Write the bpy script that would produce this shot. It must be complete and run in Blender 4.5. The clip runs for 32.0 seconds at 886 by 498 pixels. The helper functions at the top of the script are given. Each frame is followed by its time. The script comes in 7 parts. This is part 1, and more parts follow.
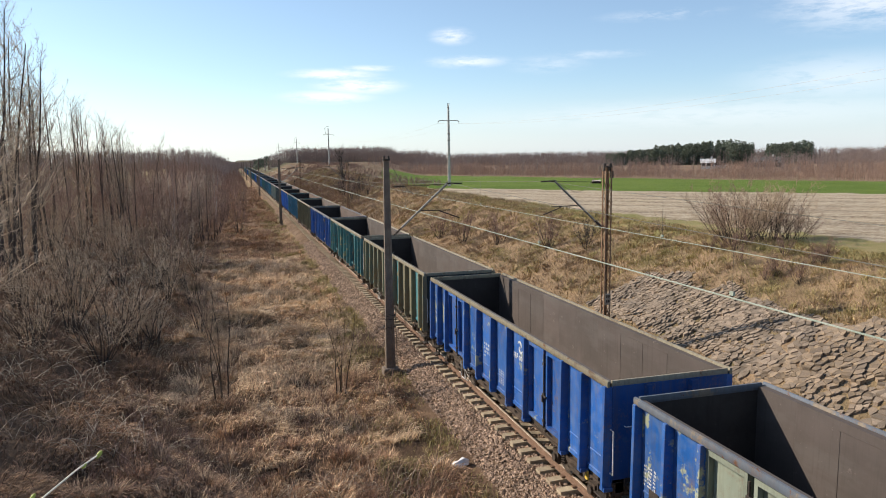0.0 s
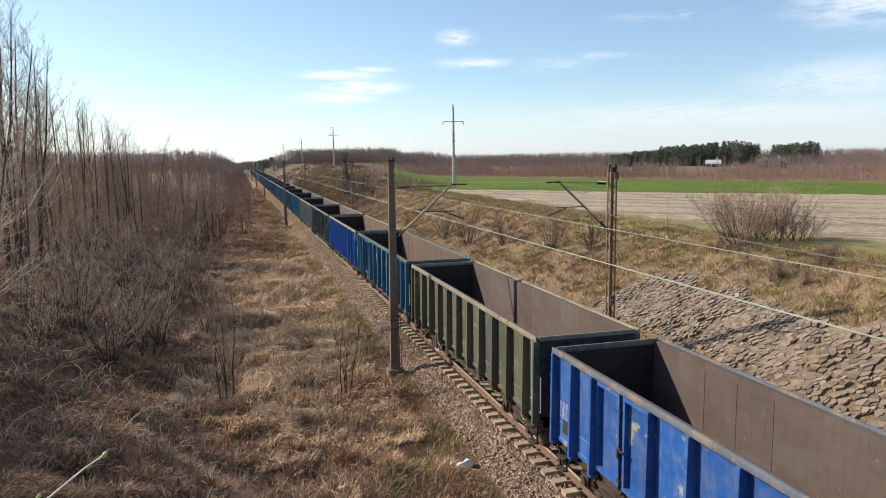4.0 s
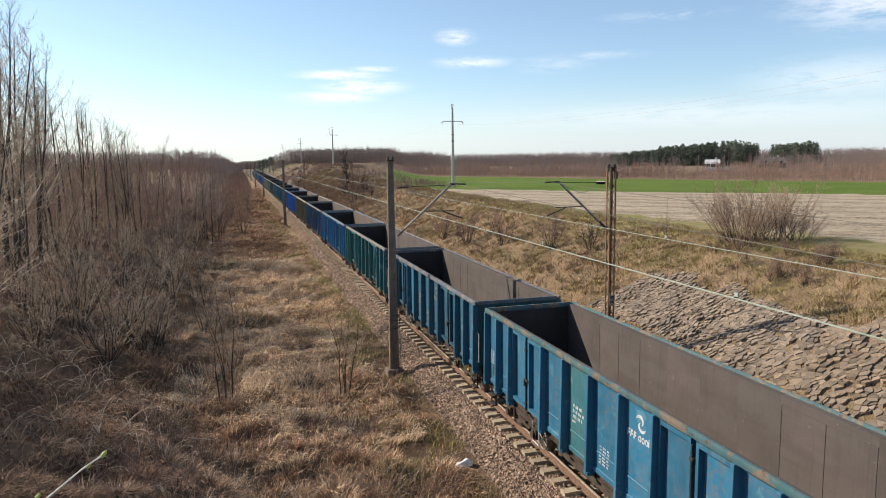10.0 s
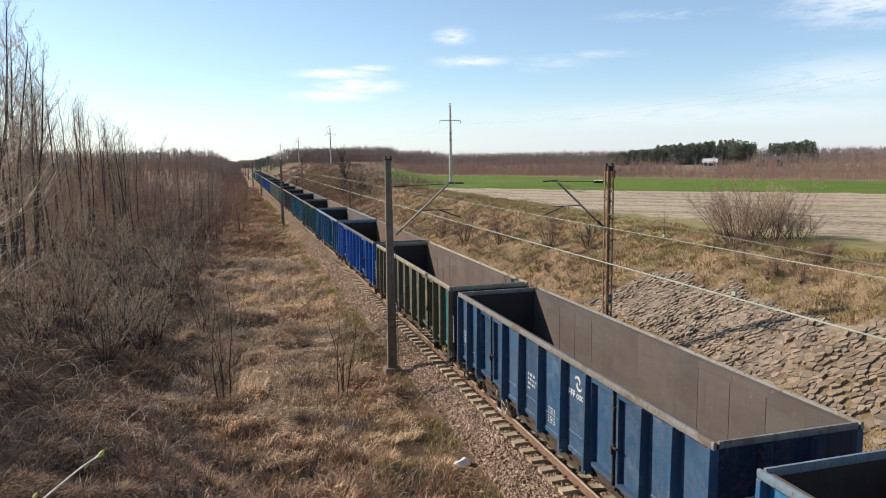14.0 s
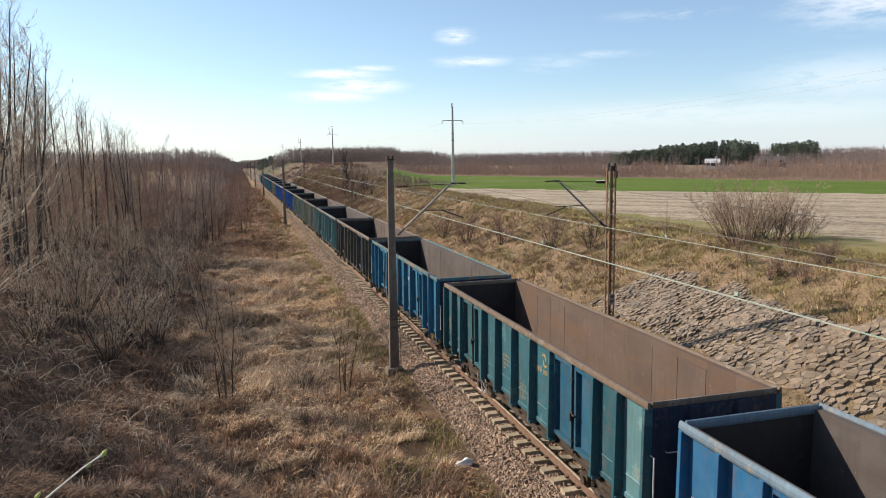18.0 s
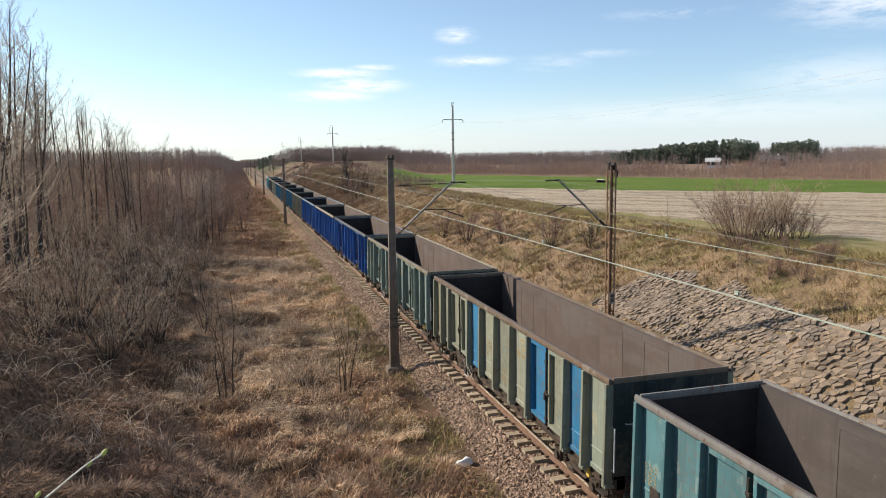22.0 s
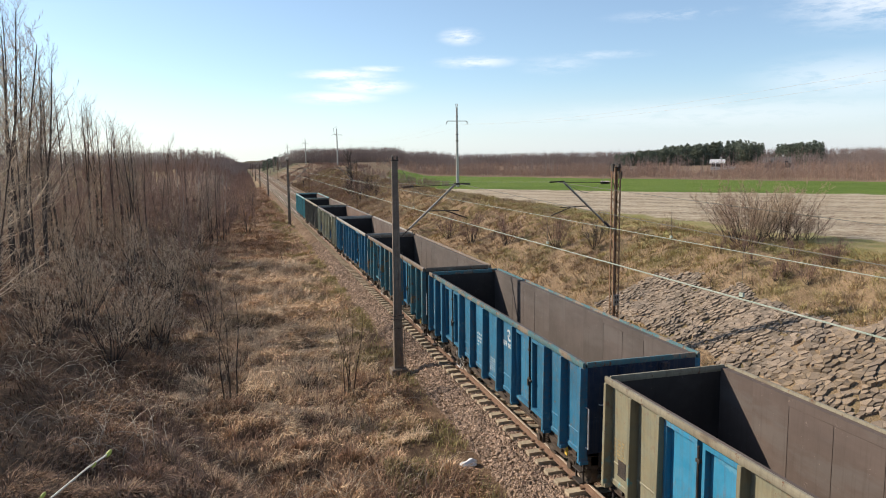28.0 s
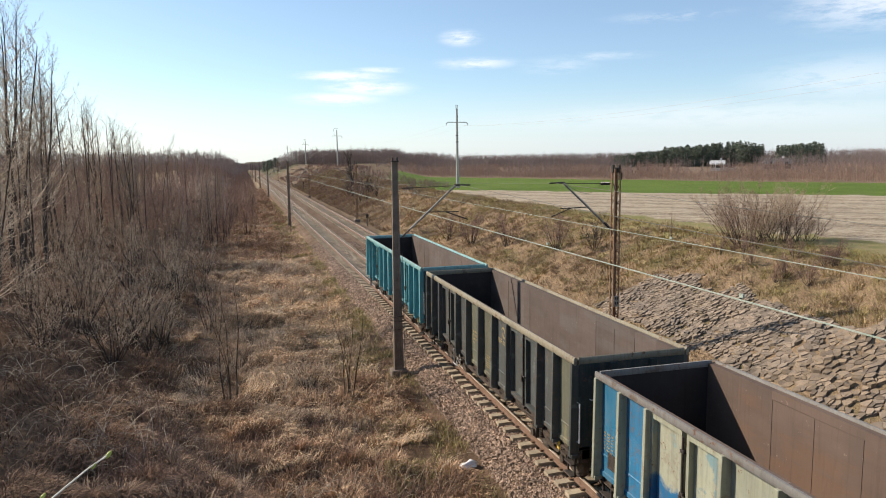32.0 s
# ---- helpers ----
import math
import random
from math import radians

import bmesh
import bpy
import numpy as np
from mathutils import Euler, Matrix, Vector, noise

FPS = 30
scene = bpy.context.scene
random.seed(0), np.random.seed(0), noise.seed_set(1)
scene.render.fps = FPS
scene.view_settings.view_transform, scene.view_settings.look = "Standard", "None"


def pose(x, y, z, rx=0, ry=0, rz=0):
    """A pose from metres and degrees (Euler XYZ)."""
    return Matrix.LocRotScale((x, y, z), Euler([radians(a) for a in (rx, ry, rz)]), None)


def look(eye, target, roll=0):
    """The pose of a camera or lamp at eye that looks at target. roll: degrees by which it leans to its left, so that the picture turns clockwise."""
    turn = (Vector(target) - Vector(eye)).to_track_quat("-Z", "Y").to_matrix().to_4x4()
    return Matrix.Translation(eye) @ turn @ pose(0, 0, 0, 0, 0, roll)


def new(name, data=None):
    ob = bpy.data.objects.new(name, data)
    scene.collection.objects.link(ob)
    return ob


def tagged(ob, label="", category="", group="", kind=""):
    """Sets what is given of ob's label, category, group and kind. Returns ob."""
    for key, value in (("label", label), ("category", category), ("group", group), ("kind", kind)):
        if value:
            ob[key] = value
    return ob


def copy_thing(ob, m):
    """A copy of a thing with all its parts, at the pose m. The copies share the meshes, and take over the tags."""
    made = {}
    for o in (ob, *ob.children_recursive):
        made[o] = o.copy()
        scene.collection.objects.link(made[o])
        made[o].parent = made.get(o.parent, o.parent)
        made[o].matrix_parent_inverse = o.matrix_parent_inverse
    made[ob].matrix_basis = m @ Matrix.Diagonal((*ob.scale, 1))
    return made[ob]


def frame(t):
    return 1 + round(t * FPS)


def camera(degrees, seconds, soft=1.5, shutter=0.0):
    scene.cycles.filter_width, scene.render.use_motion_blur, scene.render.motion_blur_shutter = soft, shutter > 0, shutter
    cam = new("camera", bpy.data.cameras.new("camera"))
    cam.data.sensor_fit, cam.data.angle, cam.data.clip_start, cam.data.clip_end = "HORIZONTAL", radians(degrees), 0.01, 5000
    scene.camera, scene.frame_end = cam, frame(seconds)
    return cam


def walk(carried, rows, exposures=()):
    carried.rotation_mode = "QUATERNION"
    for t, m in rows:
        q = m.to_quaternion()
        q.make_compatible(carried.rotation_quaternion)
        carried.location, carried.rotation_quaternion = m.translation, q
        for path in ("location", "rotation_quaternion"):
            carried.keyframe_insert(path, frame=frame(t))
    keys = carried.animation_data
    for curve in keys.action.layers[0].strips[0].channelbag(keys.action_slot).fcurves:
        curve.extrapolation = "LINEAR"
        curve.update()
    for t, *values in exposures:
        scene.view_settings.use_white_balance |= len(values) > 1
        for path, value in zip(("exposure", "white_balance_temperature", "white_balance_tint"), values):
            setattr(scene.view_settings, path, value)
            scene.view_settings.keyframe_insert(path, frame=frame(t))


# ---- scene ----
# ---------------------------------------------------------------- camera
EYE = Vector((-8.276, 0.0, 7.637))
cam = camera(63.5, 32.0, soft=1.0)


def aim(yaw, pitch):
    """The camera's pose on the bridge: yaw to the right of the track, pitch down, in radians."""
    way = Vector((math.sin(yaw) * math.cos(pitch), math.cos(yaw) * math.cos(pitch), -math.sin(pitch)))
    return look(EYE, EYE + way, -0.74)


walk(cam, [(t, aim(a, b)) for t, a, b in (
    (0.0, 0.2831, 0.1271), (1.0, 0.2826, 0.1271), (2.0, 0.2819, 0.1271), (2.5, 0.2786, 0.1262), (3.0, 0.2763, 0.1261), (3.5, 0.2763, 0.1259),
    (5.5, 0.2775, 0.1248), (6.5, 0.2770, 0.1246), (7.5, 0.2783, 0.1252), (8.0, 0.2767, 0.1257), (9.0, 0.2761, 0.1254), (10.0, 0.2776, 0.1260),
    (11.0, 0.2786, 0.1259), (12.0, 0.2787, 0.1260), (13.0, 0.2799, 0.1270), (14.0, 0.2806, 0.1274), (14.5, 0.2798, 0.1280), (16.5, 0.2774, 0.1274),
    (17.5, 0.2774, 0.1270), (18.5, 0.2780, 0.1276), (19.0, 0.2782, 0.1282), (20.0, 0.2774, 0.1291), (21.0, 0.2774, 0.1284), (22.0, 0.2773, 0.1283),
    (23.0, 0.2770, 0.1286), (24.0, 0.2762, 0.1293), (25.0, 0.2752, 0.1293), (25.5, 0.2741, 0.1284), (27.5, 0.2718, 0.1268), (28.5, 0.2711, 0.1256),
    (29.5, 0.2698, 0.1247), (30.5, 0.2716, 0.1247), (32.0, 0.2715, 0.1247))])

# ---------------------------------------------------------------- sky, sun
SUN_WAY = Vector((1.327, -1.0, -1.02)).normalized()
scene.view_settings.exposure = 0.45
world = bpy.data.worlds.new("sky")
scene.world = world
world.use_nodes = True


def build_sky():
    nt = world.node_tree
    nt.nodes.clear()
    N = nt.nodes.new
    L = nt.links.new
    sky = N("ShaderNodeTexSky")
    sky.sky_type, sky.sun_disc = "NISHITA", False
    sky.sun_elevation, sky.sun_rotation = radians(31.5), radians(-53.0)
    sky.air_density, sky.dust_density, sky.ozone_density = 0.8, 0.48, 2.15
    coord = N("ShaderNodeTexCoord")
    # thin fair-weather clouds, drawn out sideways
    stretch = N("ShaderNodeMapping")
    stretch.inputs["Scale"].default_value = (5.0, 5.0, 24.0)
    stretch.inputs["Rotation"].default_value = (0.0, -0.07, 0.0)
    L(coord.outputs["Generated"], stretch.inputs["Vector"])
    wisps = N("ShaderNodeTexNoise")
    wisps.inputs["Scale"].default_value, wisps.inputs["Detail"].default_value, wisps.inputs["Roughness"].default_value = 3.6, 9, 0.68
    L(stretch.outputs[0], wisps.inputs["Vector"])
    total = None
    # bearing, height, half width, half height, where the wisps begin, how dense
    for yaw, height, wide, tall, least, dense in ((7.9, 6.45, 4.6, 0.6, 0.34, 1.0), (9.8, 5.6, 4.6, 0.9, 0.34, 1.0), (7.4, 4.75, 4.6, 0.7, 0.34, 1.0), (10.6, 6.9, 3.2, 0.35, 0.42, 0.7),
                                                 (17.1, 9.25, 2.2, 0.85, 0.36, 0.75), (18.3, 7.35, 4.2, 0.65, 0.40, 0.7), (24.6, 7.0, 4.0, 1.0, 0.38, 0.28), (28.0, 7.6, 5.0, 0.5, 0.44, 0.3),
                                                 (46.5, 10.0, 8.0, 2.6, 0.36, 0.6), (33.0, 10.2, 6.0, 0.6, 0.42, 0.3), (36.0, 3.0, 22.0, 1.6, 0.30, 0.3), (45.0, 5.2, 9.0, 2.2, 0.30, 0.4),
                                                 (-70.0, 18.0, 30.0, 6.0, 0.5, 0.8), (120.0, 20.0, 40.0, 8.0, 0.47, 0.8), (-150.0, 25.0, 40.0, 9.0, 0.5, 0.8)):
        a, e = radians(yaw), radians(height)
        centre = Vector((math.sin(a) * math.cos(e), math.cos(a) * math.cos(e), math.sin(e)))
        place = N("ShaderNodeMapping")
        place.vector_type = "TEXTURE"
        place.inputs["Location"].default_value = centre
        place.inputs["Rotation"].default_value = (0, 0, -a)
        place.inputs["Scale"].default_value = (math.tan(radians(wide)), 1.0, math.tan(radians(tall)))
        L(coord.outputs["Generated"], place.inputs["Vector"])
        far = N("ShaderNodeVectorMath")
        far.operation = "LENGTH"
        L(place.outputs[0], far.inputs[0])
        blob = N("ShaderNodeMapRange")
        blob.interpolation_type = "SMOOTHSTEP"
        for k, v in (("From Min", 0.0), ("From Max", 1.0), ("To Min", dense), ("To Max", 0.0)):
            blob.inputs[k].default_value = v
        L(far.outputs["Value"], blob.inputs["Value"])
        thick = N("ShaderNodeMapRange")
        for k, v in (("From Min", least), ("From Max", least + 0.2), ("To Min", 0.0), ("To Max", 1.0)):
            thick.inputs[k].default_value = v
        L(wisps.outputs["Fac"], thick.inputs["Value"])
        both = N("ShaderNodeMath")
        both.operation = "MULTIPLY"
        L(blob.outputs[0], both.inputs[0])
        L(thick.outputs[0], both.inputs[1])
        if total is None:
            total = both
        else:
            top = N("ShaderNodeMath")
            top.operation = "MAXIMUM"
            L(total.outputs[0], top.inputs[0])
            L(both.outputs[0], top.inputs[1])
            total = top
    mix = N("ShaderNodeMixRGB")
    mix.inputs["Color2"].default_value = (7.3, 7.5, 7.8, 1)
    L(total.outputs[0], mix.inputs["Fac"])
    # a thin high haze over the whole sky
    haze = N("ShaderNodeMixRGB")
    low = N("ShaderNodeSeparateXYZ")
    L(coord.outputs["Generated"], low.inputs[0])
    veil = N("ShaderNodeMapRange")
    veil.interpolation_type = "SMOOTHSTEP"
    for k, v in (("From Min", 0.0), ("From Max", 0.11), ("To Min", 0.6), ("To Max", 0.1)):
        veil.inputs[k].default_value = v
    L(low.outputs[2], veil.inputs["Value"])
    L(veil.outputs[0], haze.inputs["Fac"])
    # the haze is whiter towards the sun, faintly lilac away from it
    lilac = N("ShaderNodeMixRGB")
    aside = N("ShaderNodeMapRange")
    for k, v in (("From Min", 0.1), ("From Max", 0.5)):
        aside.inputs[k].default_value = v
    L(low.outputs[0], aside.inputs["Value"])
    L(aside.outputs[0], lilac.inputs["Fac"])
    lilac.inputs["Color1"].default_value, lilac.inputs["Color2"].default_value = (6.05, 6.4, 6.75, 1), (5.45, 5.75, 6.55, 1)
    L(lilac.outputs[0], haze.inputs["Color2"])
    clear = N("ShaderNodeMixRGB")
    clear.blend_type = "MULTIPLY"
    clear.inputs["Fac"].default_value, clear.inputs["Color2"].default_value = 1.0, (1.015, 1.085, 1.065, 1)
    L(sky.outputs[0], clear.inputs["Color1"])
    L(clear.outputs[0], haze.inputs["Color1"])
    L(haze.outputs[0], mix.inputs["Color1"])
    back = N("ShaderNodeBackground")
    back.inputs["Strength"].default_value = 0.114
    L(mix.outputs[0], back.inputs["Color"])
    out = N("ShaderNodeOutputWorld")
    L(back.outputs[0], out.inputs["Surface"])


build_sky()
sun = new("sun", bpy.data.lights.new("sun", "SUN"))
sun.data.energy, sun.data.angle, sun.data.color = 5.0, radians(0.55), (1.0, 0.88, 0.74)
sun.matrix_world = look((-120, 90, 100), Vector((-120, 90, 100)) + SUN_WAY)
# ---------------------------------------------------------------- materials


def shader(name, rough=0.8, metal=0.0, spec=0.3):
    m = bpy.data.materials.new(name)
    m.use_nodes = True
    nt = m.node_tree
    b = nt.nodes["Principled BSDF"]
    b.inputs["Roughness"].default_value = rough
    b.inputs["Metallic"].default_value = metal
    b.inputs["Specular IOR Level"].default_value = spec
    return m, nt, b


def node(nt, kind, **sockets):
    n = nt.nodes.new("ShaderNode" + kind)
    for k, v in sockets.items():
        n.inputs[k.replace("_", " ")].default_value = v
    return n


def noisy(nt, vec, scale, detail=5.0, rough=0.6, lo=0.35, hi=0.65):
    """Noise, stretched to run from 0 at lo to 1 at hi."""
    n = node(nt, "TexNoise", Scale=scale, Detail=detail, Roughness=rough)
    if vec is not None:
        nt.links.new(vec, n.inputs["Vector"])
    r = node(nt, "MapRange", From_Min=lo, From_Max=hi)
    nt.links.new(n.outputs["Fac"], r.inputs["Value"])
    return r.outputs[0]


def blend(nt, fac, a, b, mode="MIX"):
    n = nt.nodes.new("ShaderNodeMixRGB")
    n.blend_type = mode
    for sock, v in ((n.inputs["Fac"], fac), (n.inputs["Color1"], a), (n.inputs["Color2"], b)):
        if isinstance(v, (int, float)):
            sock.default_value = v
        elif isinstance(v, (tuple, list)):
            sock.default_value = (*v[:3], 1)
        else:
            nt.links.new(v, sock)
    return n.outputs[0]


def maths(nt, op, a, b=0.0):
    n = nt.nodes.new("ShaderNodeMath")
    n.operation = op
    for sock, v in ((n.inputs[0], a), (n.inputs[1], b)):
        if isinstance(v, (int, float)):
            sock.default_value = v
        else:
            nt.links.new(v, sock)
    return n.outputs[0]


def bump(nt, b, height, strength=0.4, distance=0.02):
    n = node(nt, "Bump", Strength=strength, Distance=distance)
    nt.links.new(height, n.inputs["Height"])
    nt.links.new(n.outputs[0], b.inputs["Normal"])


def spread(nt, by=40.0):
    """Object coordinates, shifted by the object's own random number so that alike parts differ."""
    c = nt.nodes.new("ShaderNodeTexCoord")
    o = nt.nodes.new("ShaderNodeObjectInfo")
    v = node(nt, "VectorMath")
    v.operation = "ADD"
    s = maths(nt, "MULTIPLY", o.outputs["Random"], by)
    nt.links.new(c.outputs["Object"], v.inputs[0])
    nt.links.new(s, v.inputs[1])
    return v.outputs[0], o.outputs["Random"]


def surface(name, base, second, scale=3.0, rough=0.8, metal=0.0, relief=0.3, fine=40.0, island=0.0, spec=0.3, piece=0.0, size=0.02, grit=0.45):
    """A mottled surface: two colours mixed by coarse noise, fine grain, relief, and a tone of its own for each island or piece."""
    m, nt, b = shader(name, rough, metal, spec)
    vec, rnd = spread(nt, 0.0 if not piece else 40.0)
    col = blend(nt, noisy(nt, vec, scale, 6), base, second)
    grain = noisy(nt, vec, fine, 3, 0.7, 0.25, 0.75)
    col = blend(nt, grit, col, blend(nt, grain, (0.35, 0.35, 0.35), (1.35, 1.35, 1.35)), "MULTIPLY")
    for amount, value in ((island, "geo"), (piece, "obj")):
        if amount:
            if value == "geo":
                r = nt.nodes.new("ShaderNodeNewGeometry").outputs["Random Per Island"]
            else:
                r = rnd
            k = node(nt, "MapRange", To_Min=1 - amount, To_Max=1 + amount)
            nt.links.new(r, k.inputs["Value"])
            n = blend(nt, 1.0, col, (1, 1, 1), "MULTIPLY")
            nt.links.new(k.outputs[0], n.node.inputs["Color2"])
            col = n
    nt.links.new(col, b.inputs["Base Color"])
    if relief:
        bump(nt, b, grain, relief, size)
    return m


def paint(name, base, faded, worn=0.5, rust=0.3, rough=0.5, low=None):
    """Old wagon paint: faded in patches, mottled, streaked with dirt, chipped to rust."""
    m, nt, b = shader(name, rough, 0.0, 0.2)
    vec, rnd = spread(nt, 60.0)
    c = Vector(base)
    col = blend(nt, noisy(nt, vec, 0.9, 4, 0.6, 0.3, 0.7), tuple(c * 0.82), tuple(c * 1.12))
    cloud = noisy(nt, vec, 3.4, 7, 0.65, 0.42, 0.72)
    col = blend(nt, maths(nt, "MULTIPLY", cloud, 0.5), col, tuple(c * 0.45 + Vector(faded) * 0.35 + Vector((0.03, 0.03, 0.028))))
    col = blend(nt, noisy(nt, vec, 1.5, 8, 0.62, 0.74 - 0.3 * worn, 0.78 - 0.3 * worn), col, faded)
    if low:
        # repainted up to a height, with a ragged edge
        xyz = nt.nodes.new("ShaderNodeSeparateXYZ")
        nt.links.new(nt.nodes.new("ShaderNodeTexCoord").outputs["Object"], xyz.inputs[0])
        edge = maths(nt, "ADD", xyz.outputs[2], maths(nt, "MULTIPLY", noisy(nt, vec, 1.9, 7, 0.62, 0.2, 0.8), low[2]))
        r = node(nt, "MapRange", From_Min=low[1] + low[2] * 0.5 - 0.05, From_Max=low[1] + low[2] * 0.5 + 0.05, To_Min=1.0, To_Max=0.0)
        nt.links.new(edge, r.inputs["Value"])
        col = blend(nt, r.outputs[0], col, low[0])
    streak = node(nt, "Mapping", Scale=(9.0, 9.0, 0.5))
    nt.links.new(vec, streak.inputs["Vector"])
    col = blend(nt, maths(nt, "MULTIPLY", noisy(nt, streak.outputs[0], 1.6, 6, 0.65, 0.46, 0.78), 0.5), col, (0.085, 0.072, 0.06))
    col = blend(nt, noisy(nt, vec, 5.0, 10, 0.75, 0.70 - 0.16 * rust, 0.74 - 0.16 * rust), col, (0.14, 0.065, 0.035))
    scrape = node(nt, "Mapping", Rotation=(0.5, 0, 0), Scale=(3.0, 2.0, 30.0))
    nt.links.new(vec, scrape.inputs["Vector"])
    col = blend(nt, noisy(nt, scrape.outputs[0], 1.3, 5, 0.6, 0.70, 0.735), col, tuple(Vector(faded) * 0.6 + Vector((0.1, 0.1, 0.095))))
    # scattered flakes and rust bloom
    rub = maths(nt, "MULTIPLY", noisy(nt, vec, 9.0, 8, 0.75, 0.5, 0.62), noisy(nt, vec, 0.7, 3, 0.5, 0.45, 0.62))
    col = blend(nt, maths(nt, "MULTIPLY", rub, 0.55), col, (0.17, 0.105, 0.07))
    tone = node(nt, "MapRange", To_Min=0.82, To_Max=1.1)
    nt.links.new(rnd, tone.inputs["Value"])
    n = blend(nt, 1.0, col, (1, 1, 1), "MULTIPLY")
    nt.links.new(tone.outputs[0], n.node.inputs["Color2"])
    nt.links.new(n, b.inputs["Base Color"])
    r = node(nt, "MapRange", To_Min=rough - 0.08, To_Max=rough + 0.35)
    nt.links.new(cloud, r.inputs["Value"])
    nt.links.new(r.outputs[0], b.inputs["Roughness"])
    bump(nt, b, maths(nt, "ADD", noisy(nt, vec, 1.3, 3, 0.5, 0.2, 0.8), maths(nt, "MULTIPLY", cloud, 0.12)), 0.35, 0.035)
    return m


def lined(name, base, second, stain, lo=0.5, much=0.4):
    """The bare inside of a wagon: scoured plate, with broad stains and the odd scrap of old paint."""
    m, nt, b = shader(name, 0.8, 0.15, 0.25)
    vec, rnd = spread(nt, 50.0)
    col = blend(nt, noisy(nt, vec, 0.6, 5), base, second)
    drawn = node(nt, "Mapping", Scale=(1.0, 0.35, 1.6))
    nt.links.new(vec, drawn.inputs["Vector"])
    col = blend(nt, maths(nt, "MULTIPLY", noisy(nt, drawn.outputs[0], 1.7, 8, 0.66, 0.45, 0.66), 0.4), col, tuple(Vector(base) * 0.66))
    col = blend(nt, maths(nt, "MULTIPLY", noisy(nt, drawn.outputs[0], 0.9, 8, 0.66, lo, lo + 0.1), much), col, stain)
    col = blend(nt, noisy(nt, vec, 5.0, 9, 0.75, 0.62, 0.68), col, tuple(Vector(base) * 1.6))
    upright = node(nt, "Mapping", Scale=(6.0, 6.0, 0.35))
    nt.links.new(vec, upright.inputs["Vector"])
    col = blend(nt, maths(nt, "MULTIPLY", noisy(nt, upright.outputs[0], 1.8, 7, 0.7, 0.52, 0.74), 0.45), col, tuple(Vector(base) * 0.5))
    tone = node(nt, "MapRange", To_Min=0.95, To_Max=1.05)
    nt.links.new(rnd, tone.inputs["Value"])
    n = blend(nt, 1.0, col, (1, 1, 1), "MULTIPLY")
    nt.links.new(tone.outputs[0], n.node.inputs["Color2"])
    nt.links.new(n, b.inputs["Base Color"])
    bump(nt, b, noisy(nt, vec, 1.2, 4, 0.5, 0.2, 0.8), 0.4, 0.04)
    return m


MAT = dict(
    rail=surface("rail_steel", (0.17, 0.105, 0.07), (0.24, 0.155, 0.11), 6, 0.6, 0.3, 0.2),
    rail_top=surface("polished_rail_head", (0.60, 0.50, 0.40), (0.48, 0.39, 0.30), 9, 0.5, 0.35, 0.03),
    sleeper=surface("weathered_concrete", (0.42, 0.35, 0.25), (0.33, 0.27, 0.19), 5, 0.9, 0, 0.4, piece=0.16),
    ballast=surface("ballast_stone", (0.43, 0.31, 0.225), (0.26, 0.185, 0.135), 2.2, 0.9, 0, 0.3, island=0.45, size=0.01),
    concrete=surface("mast_concrete", (0.215, 0.172, 0.135), (0.145, 0.115, 0.092), 3, 0.9, 0, 0.4),
    pole=surface("pale_pole_concrete", (0.55, 0.52, 0.47), (0.45, 0.42, 0.38), 2, 0.85, 0, 0.2),
    rusty=surface("rusty_lattice_steel", (0.20, 0.10, 0.055), (0.27, 0.19, 0.12), 6, 0.75, 0.2, 0.3),
    galvanised=surface("dull_galvanised_steel", (0.33, 0.31, 0.28), (0.22, 0.20, 0.18), 8, 0.5, 0.5, 0.1),
    dark_steel=surface("dark_steel", (0.035, 0.032, 0.03), (0.07, 0.055, 0.045), 5, 0.65, 0.2, 0.3),
    insulator=surface("brown_insulator", (0.05, 0.03, 0.022), (0.03, 0.02, 0.018), 5, 0.35, 0, 0),
    wire=surface("grey_green_wire", (0.30, 0.36, 0.29), (0.42, 0.45, 0.38), 3, 0.55, 0.2, 0),
    wire_dark=surface("weathered_copper_wire", (0.16, 0.15, 0.12), (0.22, 0.21, 0.17), 3, 0.55, 0.3, 0),
    bogie=surface("oily_bogie_steel", (0.045, 0.036, 0.028), (0.09, 0.065, 0.048), 5, 0.75, 0.1, 0.4),
    wheel=surface("worn_wheel_steel", (0.06, 0.05, 0.042), (0.12, 0.095, 0.075), 6, 0.55, 0.4, 0.2),
    white=surface("white_marking_paint", (0.62, 0.63, 0.63), (0.42, 0.44, 0.45), 9, 0.6, 0, 0.1),
    yellow=surface("yellow_marking_paint", (0.75, 0.50, 0.06), (0.5, 0.35, 0.08), 9, 0.6, 0, 0.1),
    amber=surface("faded_amber_marking", (0.36, 0.26, 0.11), (0.26, 0.20, 0.11), 9, 0.6, 0, 0.1),
    litter=surface("white_plastic_litter", (0.85, 0.85, 0.84), (0.7, 0.7, 0.7), 6, 0.5, 0, 0.3),
)
# ---------------------------------------------------------------- mesh helpers


